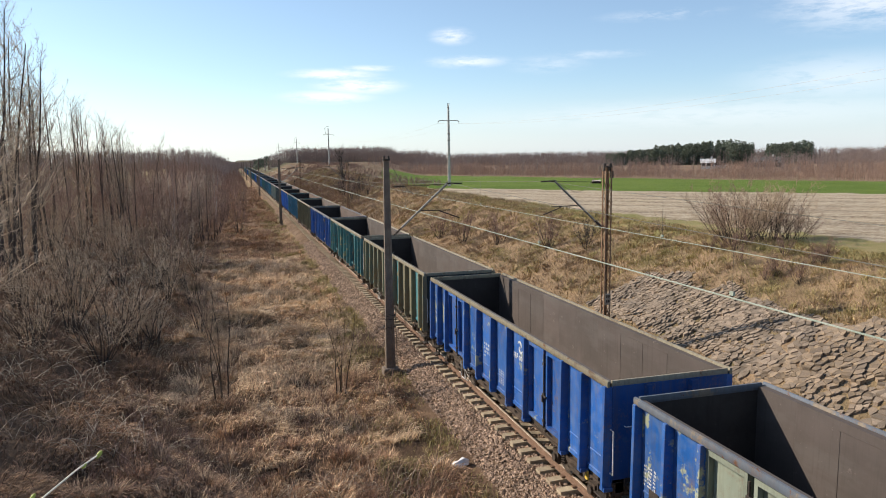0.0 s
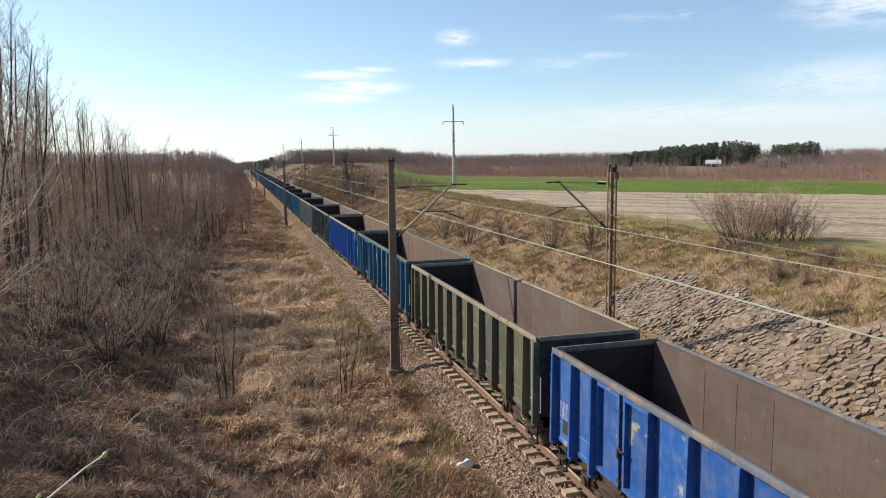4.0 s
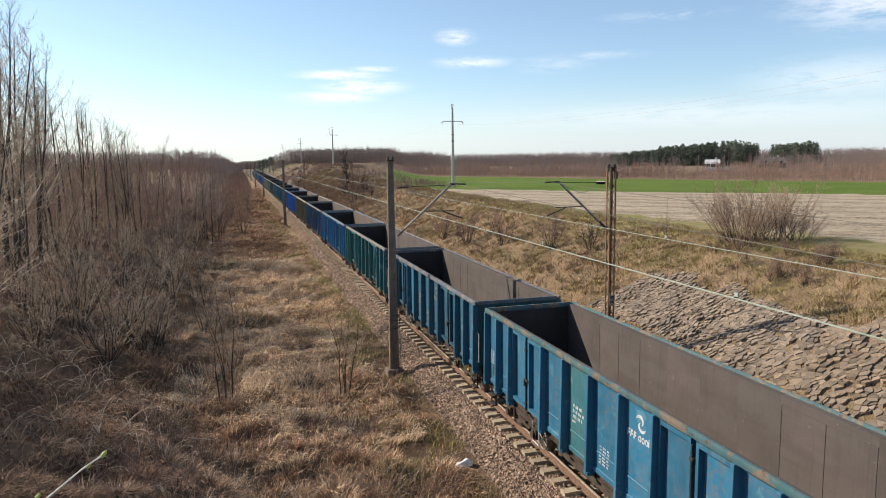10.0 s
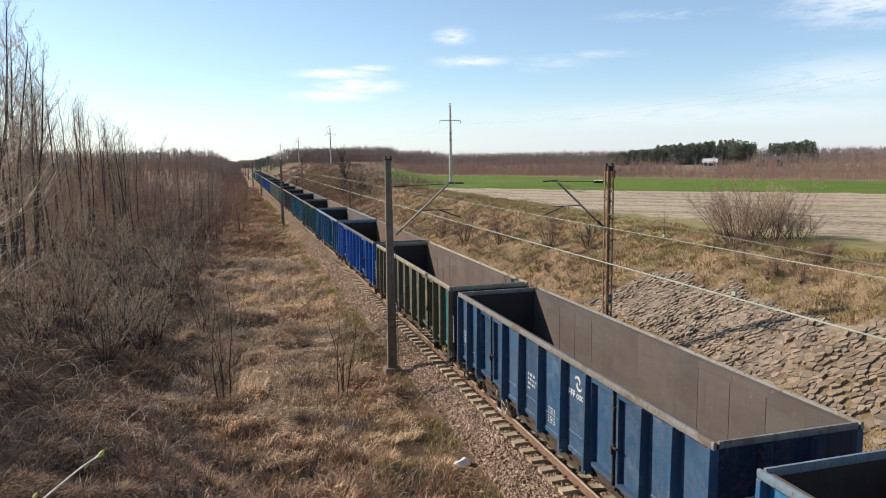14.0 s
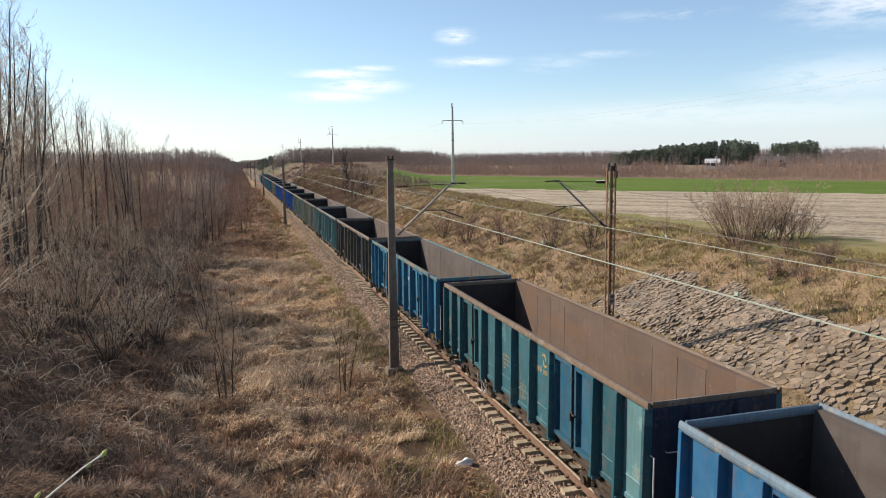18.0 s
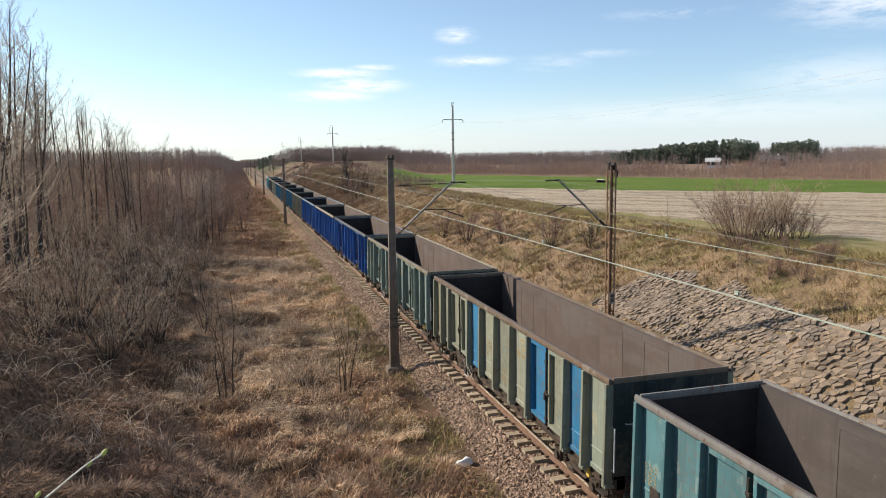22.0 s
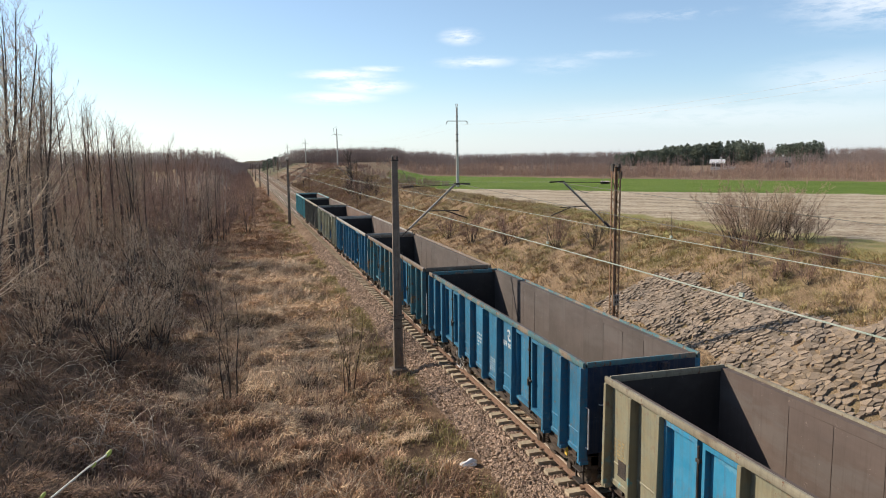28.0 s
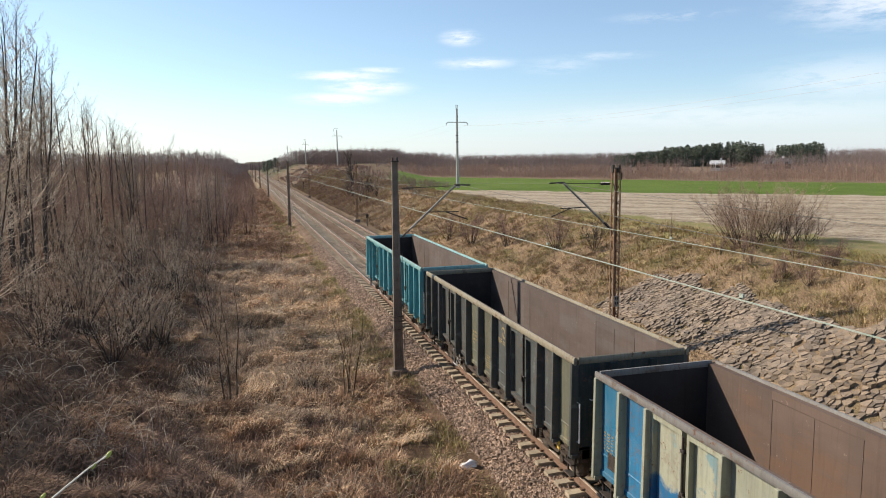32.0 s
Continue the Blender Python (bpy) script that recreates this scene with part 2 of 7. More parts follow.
def mesh_of(name, verts, faces, smooth=False):
    """A mesh from arrays: verts (n, 3), faces (m, 3) or (m, 4)."""
    verts, faces = np.asarray(verts, np.float32), np.asarray(faces, np.int32)
    me = bpy.data.meshes.new(name)
    n, k = faces.shape
    me.vertices.add(len(verts))
    me.vertices.foreach_set("co", verts.ravel())
    me.loops.add(n * k)
    me.loops.foreach_set("vertex_index", faces.ravel())
    me.polygons.add(n)
    me.polygons.foreach_set("loop_start", np.arange(n, dtype=np.int32) * k)
    me.polygons.foreach_set("use_smooth", np.full(n, smooth, dtype=bool))
    me.update(calc_edges=True)
    return me


def box(bm, x0, x1, y0, y1, z0, z1):
    v = [bm.verts.new(p) for p in ((x0, y0, z0), (x1, y0, z0), (x1, y1, z0), (x0, y1, z0), (x0, y0, z1), (x1, y0, z1), (x1, y1, z1), (x0, y1, z1))]
    for f in ((0, 3, 2, 1), (4, 5, 6, 7), (0, 1, 5, 4), (1, 2, 6, 5), (2, 3, 7, 6), (3, 0, 4, 7)):
        bm.faces.new([v[i] for i in f])
    return v


def tube(bm, a, b, r0, r1=None, sides=8, caps=True):
    """A round bar from a to b."""
    a, b = Vector(a), Vector(b)
    r1 = r0 if r1 is None else r1
    q = (b - a).to_track_quat("Z", "Y")
    rings = []
    for p, r in ((a, r0), (b, r1)):
        rings.append([bm.verts.new(p + q @ Vector((r * math.cos(2 * math.pi * i / sides), r * math.sin(2 * math.pi * i / sides), 0))) for i in range(sides)])
    for i in range(sides):
        j = (i + 1) % sides
        bm.faces.new((rings[0][i], rings[0][j], rings[1][j], rings[1][i]))
    if caps:
        bm.faces.new(rings[0][::-1])
        bm.faces.new(rings[1])


def bent(bm, pts, r, sides=6):
    """One continuous round bar through the points."""
    pts = [Vector(p) for p in pts]
    rings = []
    for i, p in enumerate(pts):
        d = (pts[min(i + 1, len(pts) - 1)] - pts[max(i - 1, 0)]).normalized()
        u = d.cross(Vector((0, 0, 1)) if abs(d.z) < 0.95 else Vector((0, 1, 0))).normalized()
        w = d.cross(u)
        rings.append([bm.verts.new(p + (u * math.cos(2 * math.pi * k / sides) + w * math.sin(2 * math.pi * k / sides)) * r) for k in range(sides)])
    for a, b in zip(rings, rings[1:]):
        for k in range(sides):
            j = (k + 1) % sides
            bm.faces.new((a[k], a[j], b[j], b[k]))
    bm.faces.new(rings[0][::-1])
    bm.faces.new(rings[-1])


def mesh(name, bm, bevel=0.0, segments=1):
    """Closes a bmesh into a mesh, with its edges rounded by bevel."""
    if bevel:
        bmesh.ops.bevel(bm, geom=bm.edges[:], offset=bevel, segments=segments, affect="EDGES", clamp_overlap=True)
    bmesh.ops.recalc_face_normals(bm, faces=bm.faces[:])
    me = bpy.data.meshes.new(name)
    bm.to_mesh(me)
    bm.free()
    return me


def lay(name, me, material, parent=None, label="", at=None):
    """A mesh object, under parent if there is one, at the place or pose given; its material sits on the object."""
    ob = new(name, me)
    if not me.materials:
        me.materials.append(material)
    ob.material_slots[0].link = "OBJECT"
    ob.material_slots[0].material = material
    ob.parent = parent
    if at is not None:
        ob.matrix_basis = at if isinstance(at, Matrix) else Matrix.Translation(at)
    if label:
        ob["label"] = label
    return ob


def part(name, bm, material, parent, label="", bevel=0.0, at=None):
    return lay(name, mesh(name, bm, bevel), material, parent, label, at)


def hash2(ix, iy, seed):
    n = (ix.astype(np.int64) * 374761393 + iy.astype(np.int64) * 668265263 + seed * 1442695041) & 0xFFFFFFFF
    n = ((n ^ (n >> 13)) * 1274126177) & 0xFFFFFFFF
    return ((n ^ (n >> 16)) & 0xFFFF) / 65535.0


def lumps(x, y, size, seed=0):
    """Smooth noise from -1 to 1 over the ground, with features of about that size."""
    x, y = np.asarray(x, float) / size, np.asarray(y, float) / size
    ix, iy = np.floor(x), np.floor(y)
    fx, fy = x - ix, y - iy
    fx, fy = fx * fx * (3 - 2 * fx), fy * fy * (3 - 2 * fy)
    a, b = hash2(ix, iy, seed), hash2(ix + 1, iy, seed)
    c, d = hash2(ix, iy + 1, seed), hash2(ix + 1, iy + 1, seed)
    return 2 * ((a * (1 - fx) + b * fx) * (1 - fy) + (c * (1 - fx) + d * fx) * fy) - 1
# ---------------------------------------------------------------- ground


def smooth(v, a, b):
    t = np.clip((np.asarray(v, float) - a) / (b - a), 0, 1)
    return t * t * (3 - 2 * t)


def ground_z(x, y):
    """Height of the ground over rail level: track bed, rough strip and bank on one side, ditch, cutting and fields on the other."""
    x, y = np.asarray(x, float), np.asarray(y, float)
    top = 3.1 + 2.6 * smooth(y, 105, 230) * (1 - smooth(x - 13.5 - 0.21 * (y - 100), -4, 10))
    right = np.interp(x, (5.9, 7.3, 8.2), (-0.78, -0.72, -0.55)) + np.where(x > 8.2, np.minimum((x - 8.2) * 0.43, 50), 0)
    right = np.minimum(right, top - 0.35 * np.exp(-np.maximum(x - 16.4, 0) / 1.5) * (x > 8.2))
    left = np.interp(x, (-34, -20, -16, -11.5, -10.3, -4.0, -2.1), (2.4, 2.0, 1.2, -0.75, -0.98, -1.0, -0.72))
    # the flank of the road embankment comes down across the strip towards the bridge
    inside = (np.minimum(-0.2 - 0.43 * y, -4.6) - x) / 1.0885
    left = np.maximum(left, np.minimum(-0.95 + 0.75 * inside, 1.2 + 0.22 * (inside - 2.87)) * (y < 60) - 9.0 * (y >= 60))
    left = left + 1.5 * smooth(y, 110, 260) * smooth(-x, 9, 20)
    z = np.where(x > 2, right, left)
    rough = np.where(x > 17.5, 0.05, np.where(x > 2, 0.2, 0.3)) * smooth(np.abs(x - 2), 4.3, 6.5)
    z = z + rough * (lumps(x, y, 2.3, 1) + 0.7 * lumps(x, y, 0.8, 2)) + 0.25 * lumps(x, y, 9.0, 3) * smooth(np.abs(x - 2), 6.5, 9.0) * np.where(x > 17, 0.3, 1.0)
    return z


def ground_material():
    m, nt, b = shader("ground_soil_and_fields", 0.95, 0.0, 0.1)
    L = nt.links.new
    vec = nt.nodes.new("ShaderNodeTexCoord").outputs["Object"]
    xyz = nt.nodes.new("ShaderNodeSeparateXYZ")
    L(vec, xyz.inputs[0])
    x, y = xyz.outputs[0], xyz.outputs[1]

    def zone(nx, ny, d, soft):
        """1 where nx*x + ny*y > d, with an edge that wavers."""
        s = maths(nt, "ADD", maths(nt, "MULTIPLY", x, nx), maths(nt, "MULTIPLY", y, ny))
        s = maths(nt, "ADD", s, maths(nt, "MULTIPLY", noisy(nt, vec, 0.35, 4), soft * 1.5))
        r = node(nt, "MapRange", From_Min=d - soft * 0.25, From_Max=d + soft * 0.25)
        L(s, r.inputs["Value"])
        return r.outputs[0]

    dry = blend(nt, noisy(nt, vec, 0.55, 8), (0.34, 0.24, 0.15), (0.21, 0.145, 0.092))
    dry = blend(nt, noisy(nt, vec, 3.1, 6, 0.65, 0.45, 0.7), dry, (0.38, 0.275, 0.165))
    dry = blend(nt, maths(nt, "MULTIPLY", noisy(nt, vec, 0.28, 5, 0.6, 0.5, 0.68), 0.7), dry, (0.13, 0.125, 0.045))
    # furrows of the ploughed field run along (0.67, -0.74)
    turn = node(nt, "Mapping", Rotation=(0, 0, -math.atan2(33, 36)))
    L(vec, turn.inputs["Vector"])
    wave = node(nt, "TexWave", Scale=0.2, Distortion=1.5, Detail=3.0, Detail_Scale=1.0)
    L(turn.outputs[0], wave.inputs["Vector"])
    rows_ = node(nt, "MapRange", From_Min=0.1, From_Max=0.55)
    L(wave.outputs["Fac"], rows_.inputs["Value"])
    furrow = rows_.outputs[0]
    broad = node(nt, "TexWave", Scale=0.055, Distortion=2.5, Detail=4.0, Detail_Scale=1.5)
    L(turn.outputs[0], broad.inputs["Vector"])
    band = node(nt, "MapRange", From_Min=0.0, From_Max=0.35)
    L(broad.outputs["Fac"], band.inputs["Value"])
    plough = blend(nt, furrow, (0.30, 0.225, 0.15), (0.46, 0.375, 0.265))
    plough = blend(nt, band.outputs[0], (0.20, 0.145, 0.095), plough)
    plough = blend(nt, maths(nt, "MULTIPLY", noisy(nt, vec, 0.15, 6, 0.65, 0.5, 0.62), 0.55), plough, (0.24, 0.18, 0.13))
    plough = blend(nt, maths(nt, "MULTIPLY", noisy(nt, vec, 1.7, 6, 0.7, 0.55, 0.75), 0.5), plough, (0.48, 0.40, 0.29))
    clods = noisy(nt, vec, 2.6, 4, 0.75, 0.42, 0.6)
    plough = blend(nt, maths(nt, "MULTIPLY", clods, 0.6), plough, (0.60, 0.52, 0.39))
    plough = blend(nt, noisy(nt, vec, 1.9, 5, 0.75, 0.60, 0.70), plough, (0.17, 0.125, 0.09))
    crop = blend(nt, noisy(nt, vec, 0.12, 6), (0.105, 0.165, 0.026), (0.15, 0.205, 0.042))
    crop = blend(nt, noisy(nt, vec, 2.5, 5, 0.7, 0.5, 0.8), crop, (0.06, 0.10, 0.02))
    wild = blend(nt, noisy(nt, vec, 0.08, 6), (0.27, 0.19, 0.125), (0.19, 0.13, 0.09))
    verge = blend(nt, noisy(nt, vec, 0.7, 6), (0.24, 0.23, 0.085), (0.35, 0.28, 0.145))
    col = blend(nt, zone(1, 0, 18.0, 1.5), dry, verge)
    field = zone(1, 0, 20.5, 1.0)
    col = blend(nt, maths(nt, "MULTIPLY", field, zone(1.0, 0.12, 27.5, 1.2)), col, plough)
    col = blend(nt, maths(nt, "MULTIPLY", field, zone(0.737, 0.676, 85.5, 0.8)), col, crop)
    col = blend(nt, maths(nt, "MULTIPLY", field, zone(0.888, 0.461, 118.0, 1.2)), col, wild)
    # the high bank by the line, overgrown with brown scrub
    high = maths(nt, "MULTIPLY", maths(nt, "SUBTRACT", 1.0, zone(0.978, -0.207, -8.6, 1.2)), zone(0, 1, 92.0, 10.0))
    col = blend(nt, maths(nt, "MULTIPLY", high, zone(1, 0, 6.5, 0.5)), col, blend(nt, noisy(nt, vec, 0.16, 7), (0.21, 0.15, 0.097), (0.125, 0.09, 0.058)))
    side = zone(-1, 0, 17.0, 5.0)
    col = blend(nt, side, col, wild)
    col = blend(nt, zone(-1, 0, 36.0, 8.0), col, blend(nt, noisy(nt, vec, 0.05, 6), (0.22, 0.185, 0.075), (0.30, 0.215, 0.125)))
    # soil under the near grass, darkened in colour for the shade there
    near = maths(nt, "MULTIPLY", zone(-1, 0, 1.0, 1.0), maths(nt, "SUBTRACT", 1.0, zone(0, 1, 60.0, 20.0)))
    col = blend(nt, near, col, blend(nt, noisy(nt, vec, 0.8, 6), (0.20, 0.13, 0.083), (0.10, 0.067, 0.045)))
    far = zone(0, 1, 420.0, 20.0)
    col = blend(nt, far, col, (0.11, 0.10, 0.06))
    fine = noisy(nt, vec, 14.0, 5, 0.7, 0.3, 0.7)
    col = blend(nt, 0.5, col, blend(nt, fine, (0.45, 0.45, 0.45), (1.35, 1.35, 1.35)), "MULTIPLY")
    L(col, b.inputs["Base Color"])
    bump(nt, b, maths(nt, "ADD", fine, maths(nt, "MULTIPLY", furrow, 0.6)), 0.7, 0.08)
    return m


def axis(spans):
    out = []
    for a, b, step in spans:
        out += list(np.arange(a, b, step))
    return np.array(out + [spans[-1][1]])


def build_ground():
    gx = axis(((-2600, -600, 400), (-600, -120, 80), (-120, -40, 10), (-40, -24, 1.0), (-24, 24, 0.4), (24, 60, 2.0), (60, 160, 10), (160, 600, 60), (600, 2600, 400)))
    gy = axis(((-80, -4, 6), (-4, 70, 0.45), (70, 140, 1.5), (140, 300, 6), (300, 900, 40), (900, 4200, 300)))
    X, Y = np.meshgrid(gx, gy)
    Z = ground_z(X, Y)
    n = len(gx)
    i = np.arange(len(gy) - 1)[:, None] * n + np.arange(n - 1)[None, :]
    quads = np.stack([i, i + 1, i + 1 + n, i + n], -1).reshape(-1, 4)
    ob = lay("ground", mesh_of("ground", np.stack([X, Y, Z], -1).reshape(-1, 3), quads, True), ground_material())
    tagged(ob, "rough dry grass, cutting slopes and flat fields of early spring", "ground", kind="structure")


build_ground()

# ---------------------------------------------------------------- track
TRACKS = (0.0, 4.0)


def build_bed():
    """The ballast bed under both tracks: one sheet with sloping shoulders."""
    px = np.array([-2.4, -2.15, -1.85, -1.55, -1.2, -0.6, 0, 0.6, 1.2, 2.0, 2.8, 3.4, 4.0, 4.6, 5.2, 5.55, 5.95, 6.45, 6.75])
    pz = np.array([-0.95, -0.74, -0.46, -0.33, -0.30, -0.29, -0.29, -0.29, -0.30, -0.36, -0.30, -0.29, -0.29, -0.29, -0.30, -0.33, -0.46, -0.72, -0.95])
    gy = axis(((-40, 60, 0.3), (60, 200, 1.0), (200, 1200, 20.0)))
    X, Y = np.meshgrid(px, gy)
    Z = pz[None, :] + 0.025 * lumps(X, Y, 0.35, 5) + 0.02 * lumps(X, Y, 0.9, 6)
    X = X + 0.12 * lumps(Y, Y * 0, 1.6, 7) * (X < -2) + 0.12 * lumps(Y, Y * 0 + 9, 1.6, 8) * (X > 6)
    n = len(px)
    i = np.arange(len(gy) - 1)[:, None] * n + np.arange(n - 1)[None, :]
    quads = np.stack([i, i + 1, i + 1 + n, i + n], -1).reshape(-1, 4)
    m, nt, b = shader("ballast_bed", 0.95, 0, 0.1)
    vec = nt.nodes.new("ShaderNodeTexCoord").outputs["Object"]
    cells = node(nt, "TexVoronoi", Scale=17.0)
    nt.links.new(vec, cells.inputs["Vector"])
    col = blend(nt, cells.outputs["Color"], (0.12, 0.084, 0.06), (0.28, 0.20, 0.14))
    col = blend(nt, noisy(nt, vec, 0.8, 6), col, blend(nt, 1.0, col, (0.6, 0.55, 0.5), "MULTIPLY"))
    nt.links.new(col, b.inputs["Base Color"])
    bump(nt, b, maths(nt, "SUBTRACT", 1.0, cells.outputs["Distance"]), 0.9, 0.05)
    ob = lay("ballast_bed", mesh_of("ballast_bed", np.stack([X, Y, Z], -1).reshape(-1, 3), quads, True), m)
    tagged(ob, "bed of broken brown stone under two railway tracks", "ballast", kind="structure")
    return ob


def rail_mesh(outline, y0, y1):
    bm = bmesh.new()
    a = [bm.verts.new((x, y0, z)) for x, z in outline]
    b = [bm.verts.new((x, y1, z)) for x, z in outline]
    for i in range(len(a)):
        j = (i + 1) % len(a)
        bm.faces.new((a[i], a[j], b[j], b[i]))
    bm.faces.new(a)
    bm.faces.new(b[::-1])
    return mesh("rail", bm)


def build_track(cx):
    base = new("track")
    base.location = (cx, 0, 0)
    tagged(base, "railway track with rusty rails on concrete sleepers", "railway track", kind="structure", group="railway tracks")
    half = [(0.075, -0.172), (0.075, -0.160), (0.012, -0.140), (0.009, -0.055), (0.036, -0.038), (0.036, -0.004)]
    body = rail_mesh([(-x, z) for x, z in half] + half[::-1], -40, 1200)
    head = rail_mesh([(-0.031, -0.005), (-0.026, 0.0), (0.026, 0.0), (0.031, -0.005)], -40, 1200)
    for x in (-0.7535, 0.7535):
        r = lay("rail", body, MAT["rail"], base, "", (x, 0, 0))
        lay("running_surface", head, MAT["rail_top"], r, "polished top of the rail")
    bm = bmesh.new()
    for s in (-1, 1):
        pts = [(s * 0.25, -0.235), (s * 0.5, -0.195), (s * 0.9, -0.178), (s * 1.25, -0.185)]
        prev = None
        for x, z in pts:
            ring = [bm.verts.new((x, d, zz)) for d, zz in ((-0.15, -0.42), (-0.115, z), (0.115, z), (0.15, -0.42))]
            if prev:
                for i in range(4):
                    j = (i + 1) % 4
                    bm.faces.new((prev[i], prev[j], ring[j], ring[i]))
            prev = ring
        bm.faces.new(prev)
    box(bm, -0.25, 0.25, -0.11, 0.11, -0.42, -0.24)
    me = mesh("sleeper", bm)
    clip = bmesh.new()
    for s in (-1, 1):
        for d in (-1, 1):
            box(clip, s * 0.7535 + d * 0.06, s * 0.7535 + d * 0.15, -0.05, 0.05, -0.18, -0.135)
    clip_me = mesh("rail_clips", clip)
    first, count = (6.25, 190) if cx == 0 else (48.25, 110)
    for i in range(count):
        y = first + 0.6 * i
        s = lay("sleeper", me, MAT["sleeper"], base, "", pose(0, y, random.uniform(-0.012, 0.012), 0, 0, random.uniform(-0.5, 0.5)))
        if cx == 0 and i < 60:
            lay("rail_clip", clip_me, MAT["rail"], s)
    # the sleepers further off, joined
    ys = np.concatenate([np.arange(first - 0.6, -20, -0.6), np.arange(first + 0.6 * count, 420, 0.6)])
    vs, fs = [], []
    unit = np.array([(-1.25, -.13, -.4), (1.25, -.13, -.4), (1.25, .13, -.4), (-1.25, .13, -.4), (-1.25, -.11, -.185), (1.25, -.11, -.185), (1.25, .11, -.185), (-1.25, .11, -.185)])
    quad = np.array([(4, 5, 6, 7), (0, 1, 5, 4), (1, 2, 6, 5), (2, 3, 7, 6), (3, 0, 4, 7)])
    for k, y in enumerate(ys):
        vs.append(unit + (0, y, 0))
        fs.append(quad + 8 * k)
    far = lay("far_sleepers", mesh_of("far_sleepers", np.concatenate(vs), np.concatenate(fs)), MAT["sleeper"], base)
    tagged(far, kind="stuff")


build_bed()
for cx in TRACKS:
    build_track(cx)
# ---------------------------------------------------------------- the road bridge that the camera stands on
MAT["bridge"] = surface("bridge_concrete", (0.34, 0.32, 0.29), (0.26, 0.24, 0.21), 1.5, 0.9, 0, 0.3)


def build_bridge():
    base = new("bridge")
    tagged(base, "plain concrete road bridge over the railway", "bridge", kind="structure")
    bm = bmesh.new()
    box(bm, -30, 30, -9.5, -0.7, 5.55, 6.05)
    part("deck", bm, MAT["bridge"], base, "", 0.02)
    for x in (-11.5, 15.0):
        bm = bmesh.new()
        box(bm, x - 0.6, x + 0.6, -9.0, -1.2, -1.6, 5.56)
        part("abutment", bm, MAT["bridge"], base, "", 0.03)


build_bridge()
# ---------------------------------------------------------------- the train of open wagons
BODY0, BODY1, MIDDLE, RIM = 0.475, 13.565, 7.02, 3.27
MESHES = {}


def shared(key, build, bevel=0.0):
    """The mesh of that key, built at the first call."""
    if key not in MESHES:
        bm = bmesh.new()
        build(bm)
        MESHES[key] = mesh(key.split(":")[0], bm, bevel)
    return MESHES[key]


def panel_mesh(w):
    def build(bm):
        prof = [(0.012, 3.13), (-0.012, 3.13), (-0.012, 1.56), (-0.024, 1.545), (-0.024, 1.515), (-0.012, 1.50), (-0.012, 1.19), (-0.038, 1.17), (-0.038, 1.08), (0.012, 1.08)]
        a = [bm.verts.new((x, -w / 2, z)) for x, z in prof]
        b = [bm.verts.new((x, w / 2, z)) for x, z in prof]
        for i in range(len(a)):
            j = (i + 1) % len(a)
            bm.faces.new((a[i], a[j], b[j], b[i]))
        bm.faces.new(a[::-1])
        bm.faces.new(b)
    return shared(f"panel:{w:.2f}", build)


def post_mesh():
    def build(bm):
        for z0, z1, d0, d1 in ((1.0, 3.13, 0.205, 0.175),):
            lo = [bm.verts.new(p) for p in ((0.01, -0.062, z0), (-d0, -0.045, z0), (-d0, 0.045, z0), (0.01, 0.062, z0))]
            hi = [bm.verts.new(p) for p in ((0.01, -0.062, z1), (-d1, -0.045, z1), (-d1, 0.045, z1), (0.01, 0.062, z1))]
            for i in range(4):
                j = (i + 1) % 4
                bm.faces.new((lo[i], lo[j], hi[j], hi[i]))
            bm.faces.new(lo[::-1])
            bm.faces.new(hi)
        box(bm, -0.19, 0.01, -0.09, 0.09, 0.97, 1.05)
    return shared("post", build, 0.006)


def leaf_mesh(w):
    def build(bm):
        box(bm, 0.03, 0.05, -w / 2, w / 2, 1.20, 3.06)
    return shared(f"door:{w:.2f}", build, 0.004)


def leaf_frame_mesh(w):
    """The raised frame of a door leaf, one piece."""
    def build(bm):
        outer = [(-w / 2, 1.18), (w / 2, 1.18), (w / 2, 3.08), (-w / 2, 3.08)]
        inner = [(-w / 2 + 0.075, 1.27), (w / 2 - 0.075, 1.27), (w / 2 - 0.075, 2.99), (-w / 2 + 0.075, 2.99)]
        rings = [[bm.verts.new((x, y, z)) for y, z in ring] for ring, x in ((outer, 0.05), (outer, -0.075), (inner, -0.075), (inner, 0.035))]
        for a, b in zip(rings, rings[1:]):
            for i in range(4):
                j = (i + 1) % 4
                bm.faces.new((a[i], a[j], b[j], b[i]))
    return shared(f"door_frame:{w:.2f}", build)


def lock_mesh():
    def build(bm):
        tube(bm, (-0.095, 0, 1.12), (-0.095, 0, 3.0), 0.02)
        for z in (1.35, 2.0, 2.75):
            box(bm, -0.12, -0.055, -0.05, 0.05, z - 0.03, z + 0.03)
        box(bm, -0.13, -0.09, -0.16, 0.02, 1.95, 1.99)
        box(bm, -0.15, -0.09, -0.03, 0.03, 1.82, 1.99)
        box(bm, -0.12, -0.05, -0.12, 0.12, 1.10, 1.17)
    return shared("lock_bar", build, 0.004)


def hinge_mesh():
    def build(bm):
        tube(bm, (-0.075, 0, 1.3), (-0.075, 0, 2.95), 0.016, sides=6)
        for z in (1.42, 2.1, 2.82):
            box(bm, -0.085, -0.02, -0.05, 0.05, z - 0.05, z + 0.05)
    return shared("hinge", build, 0.004)


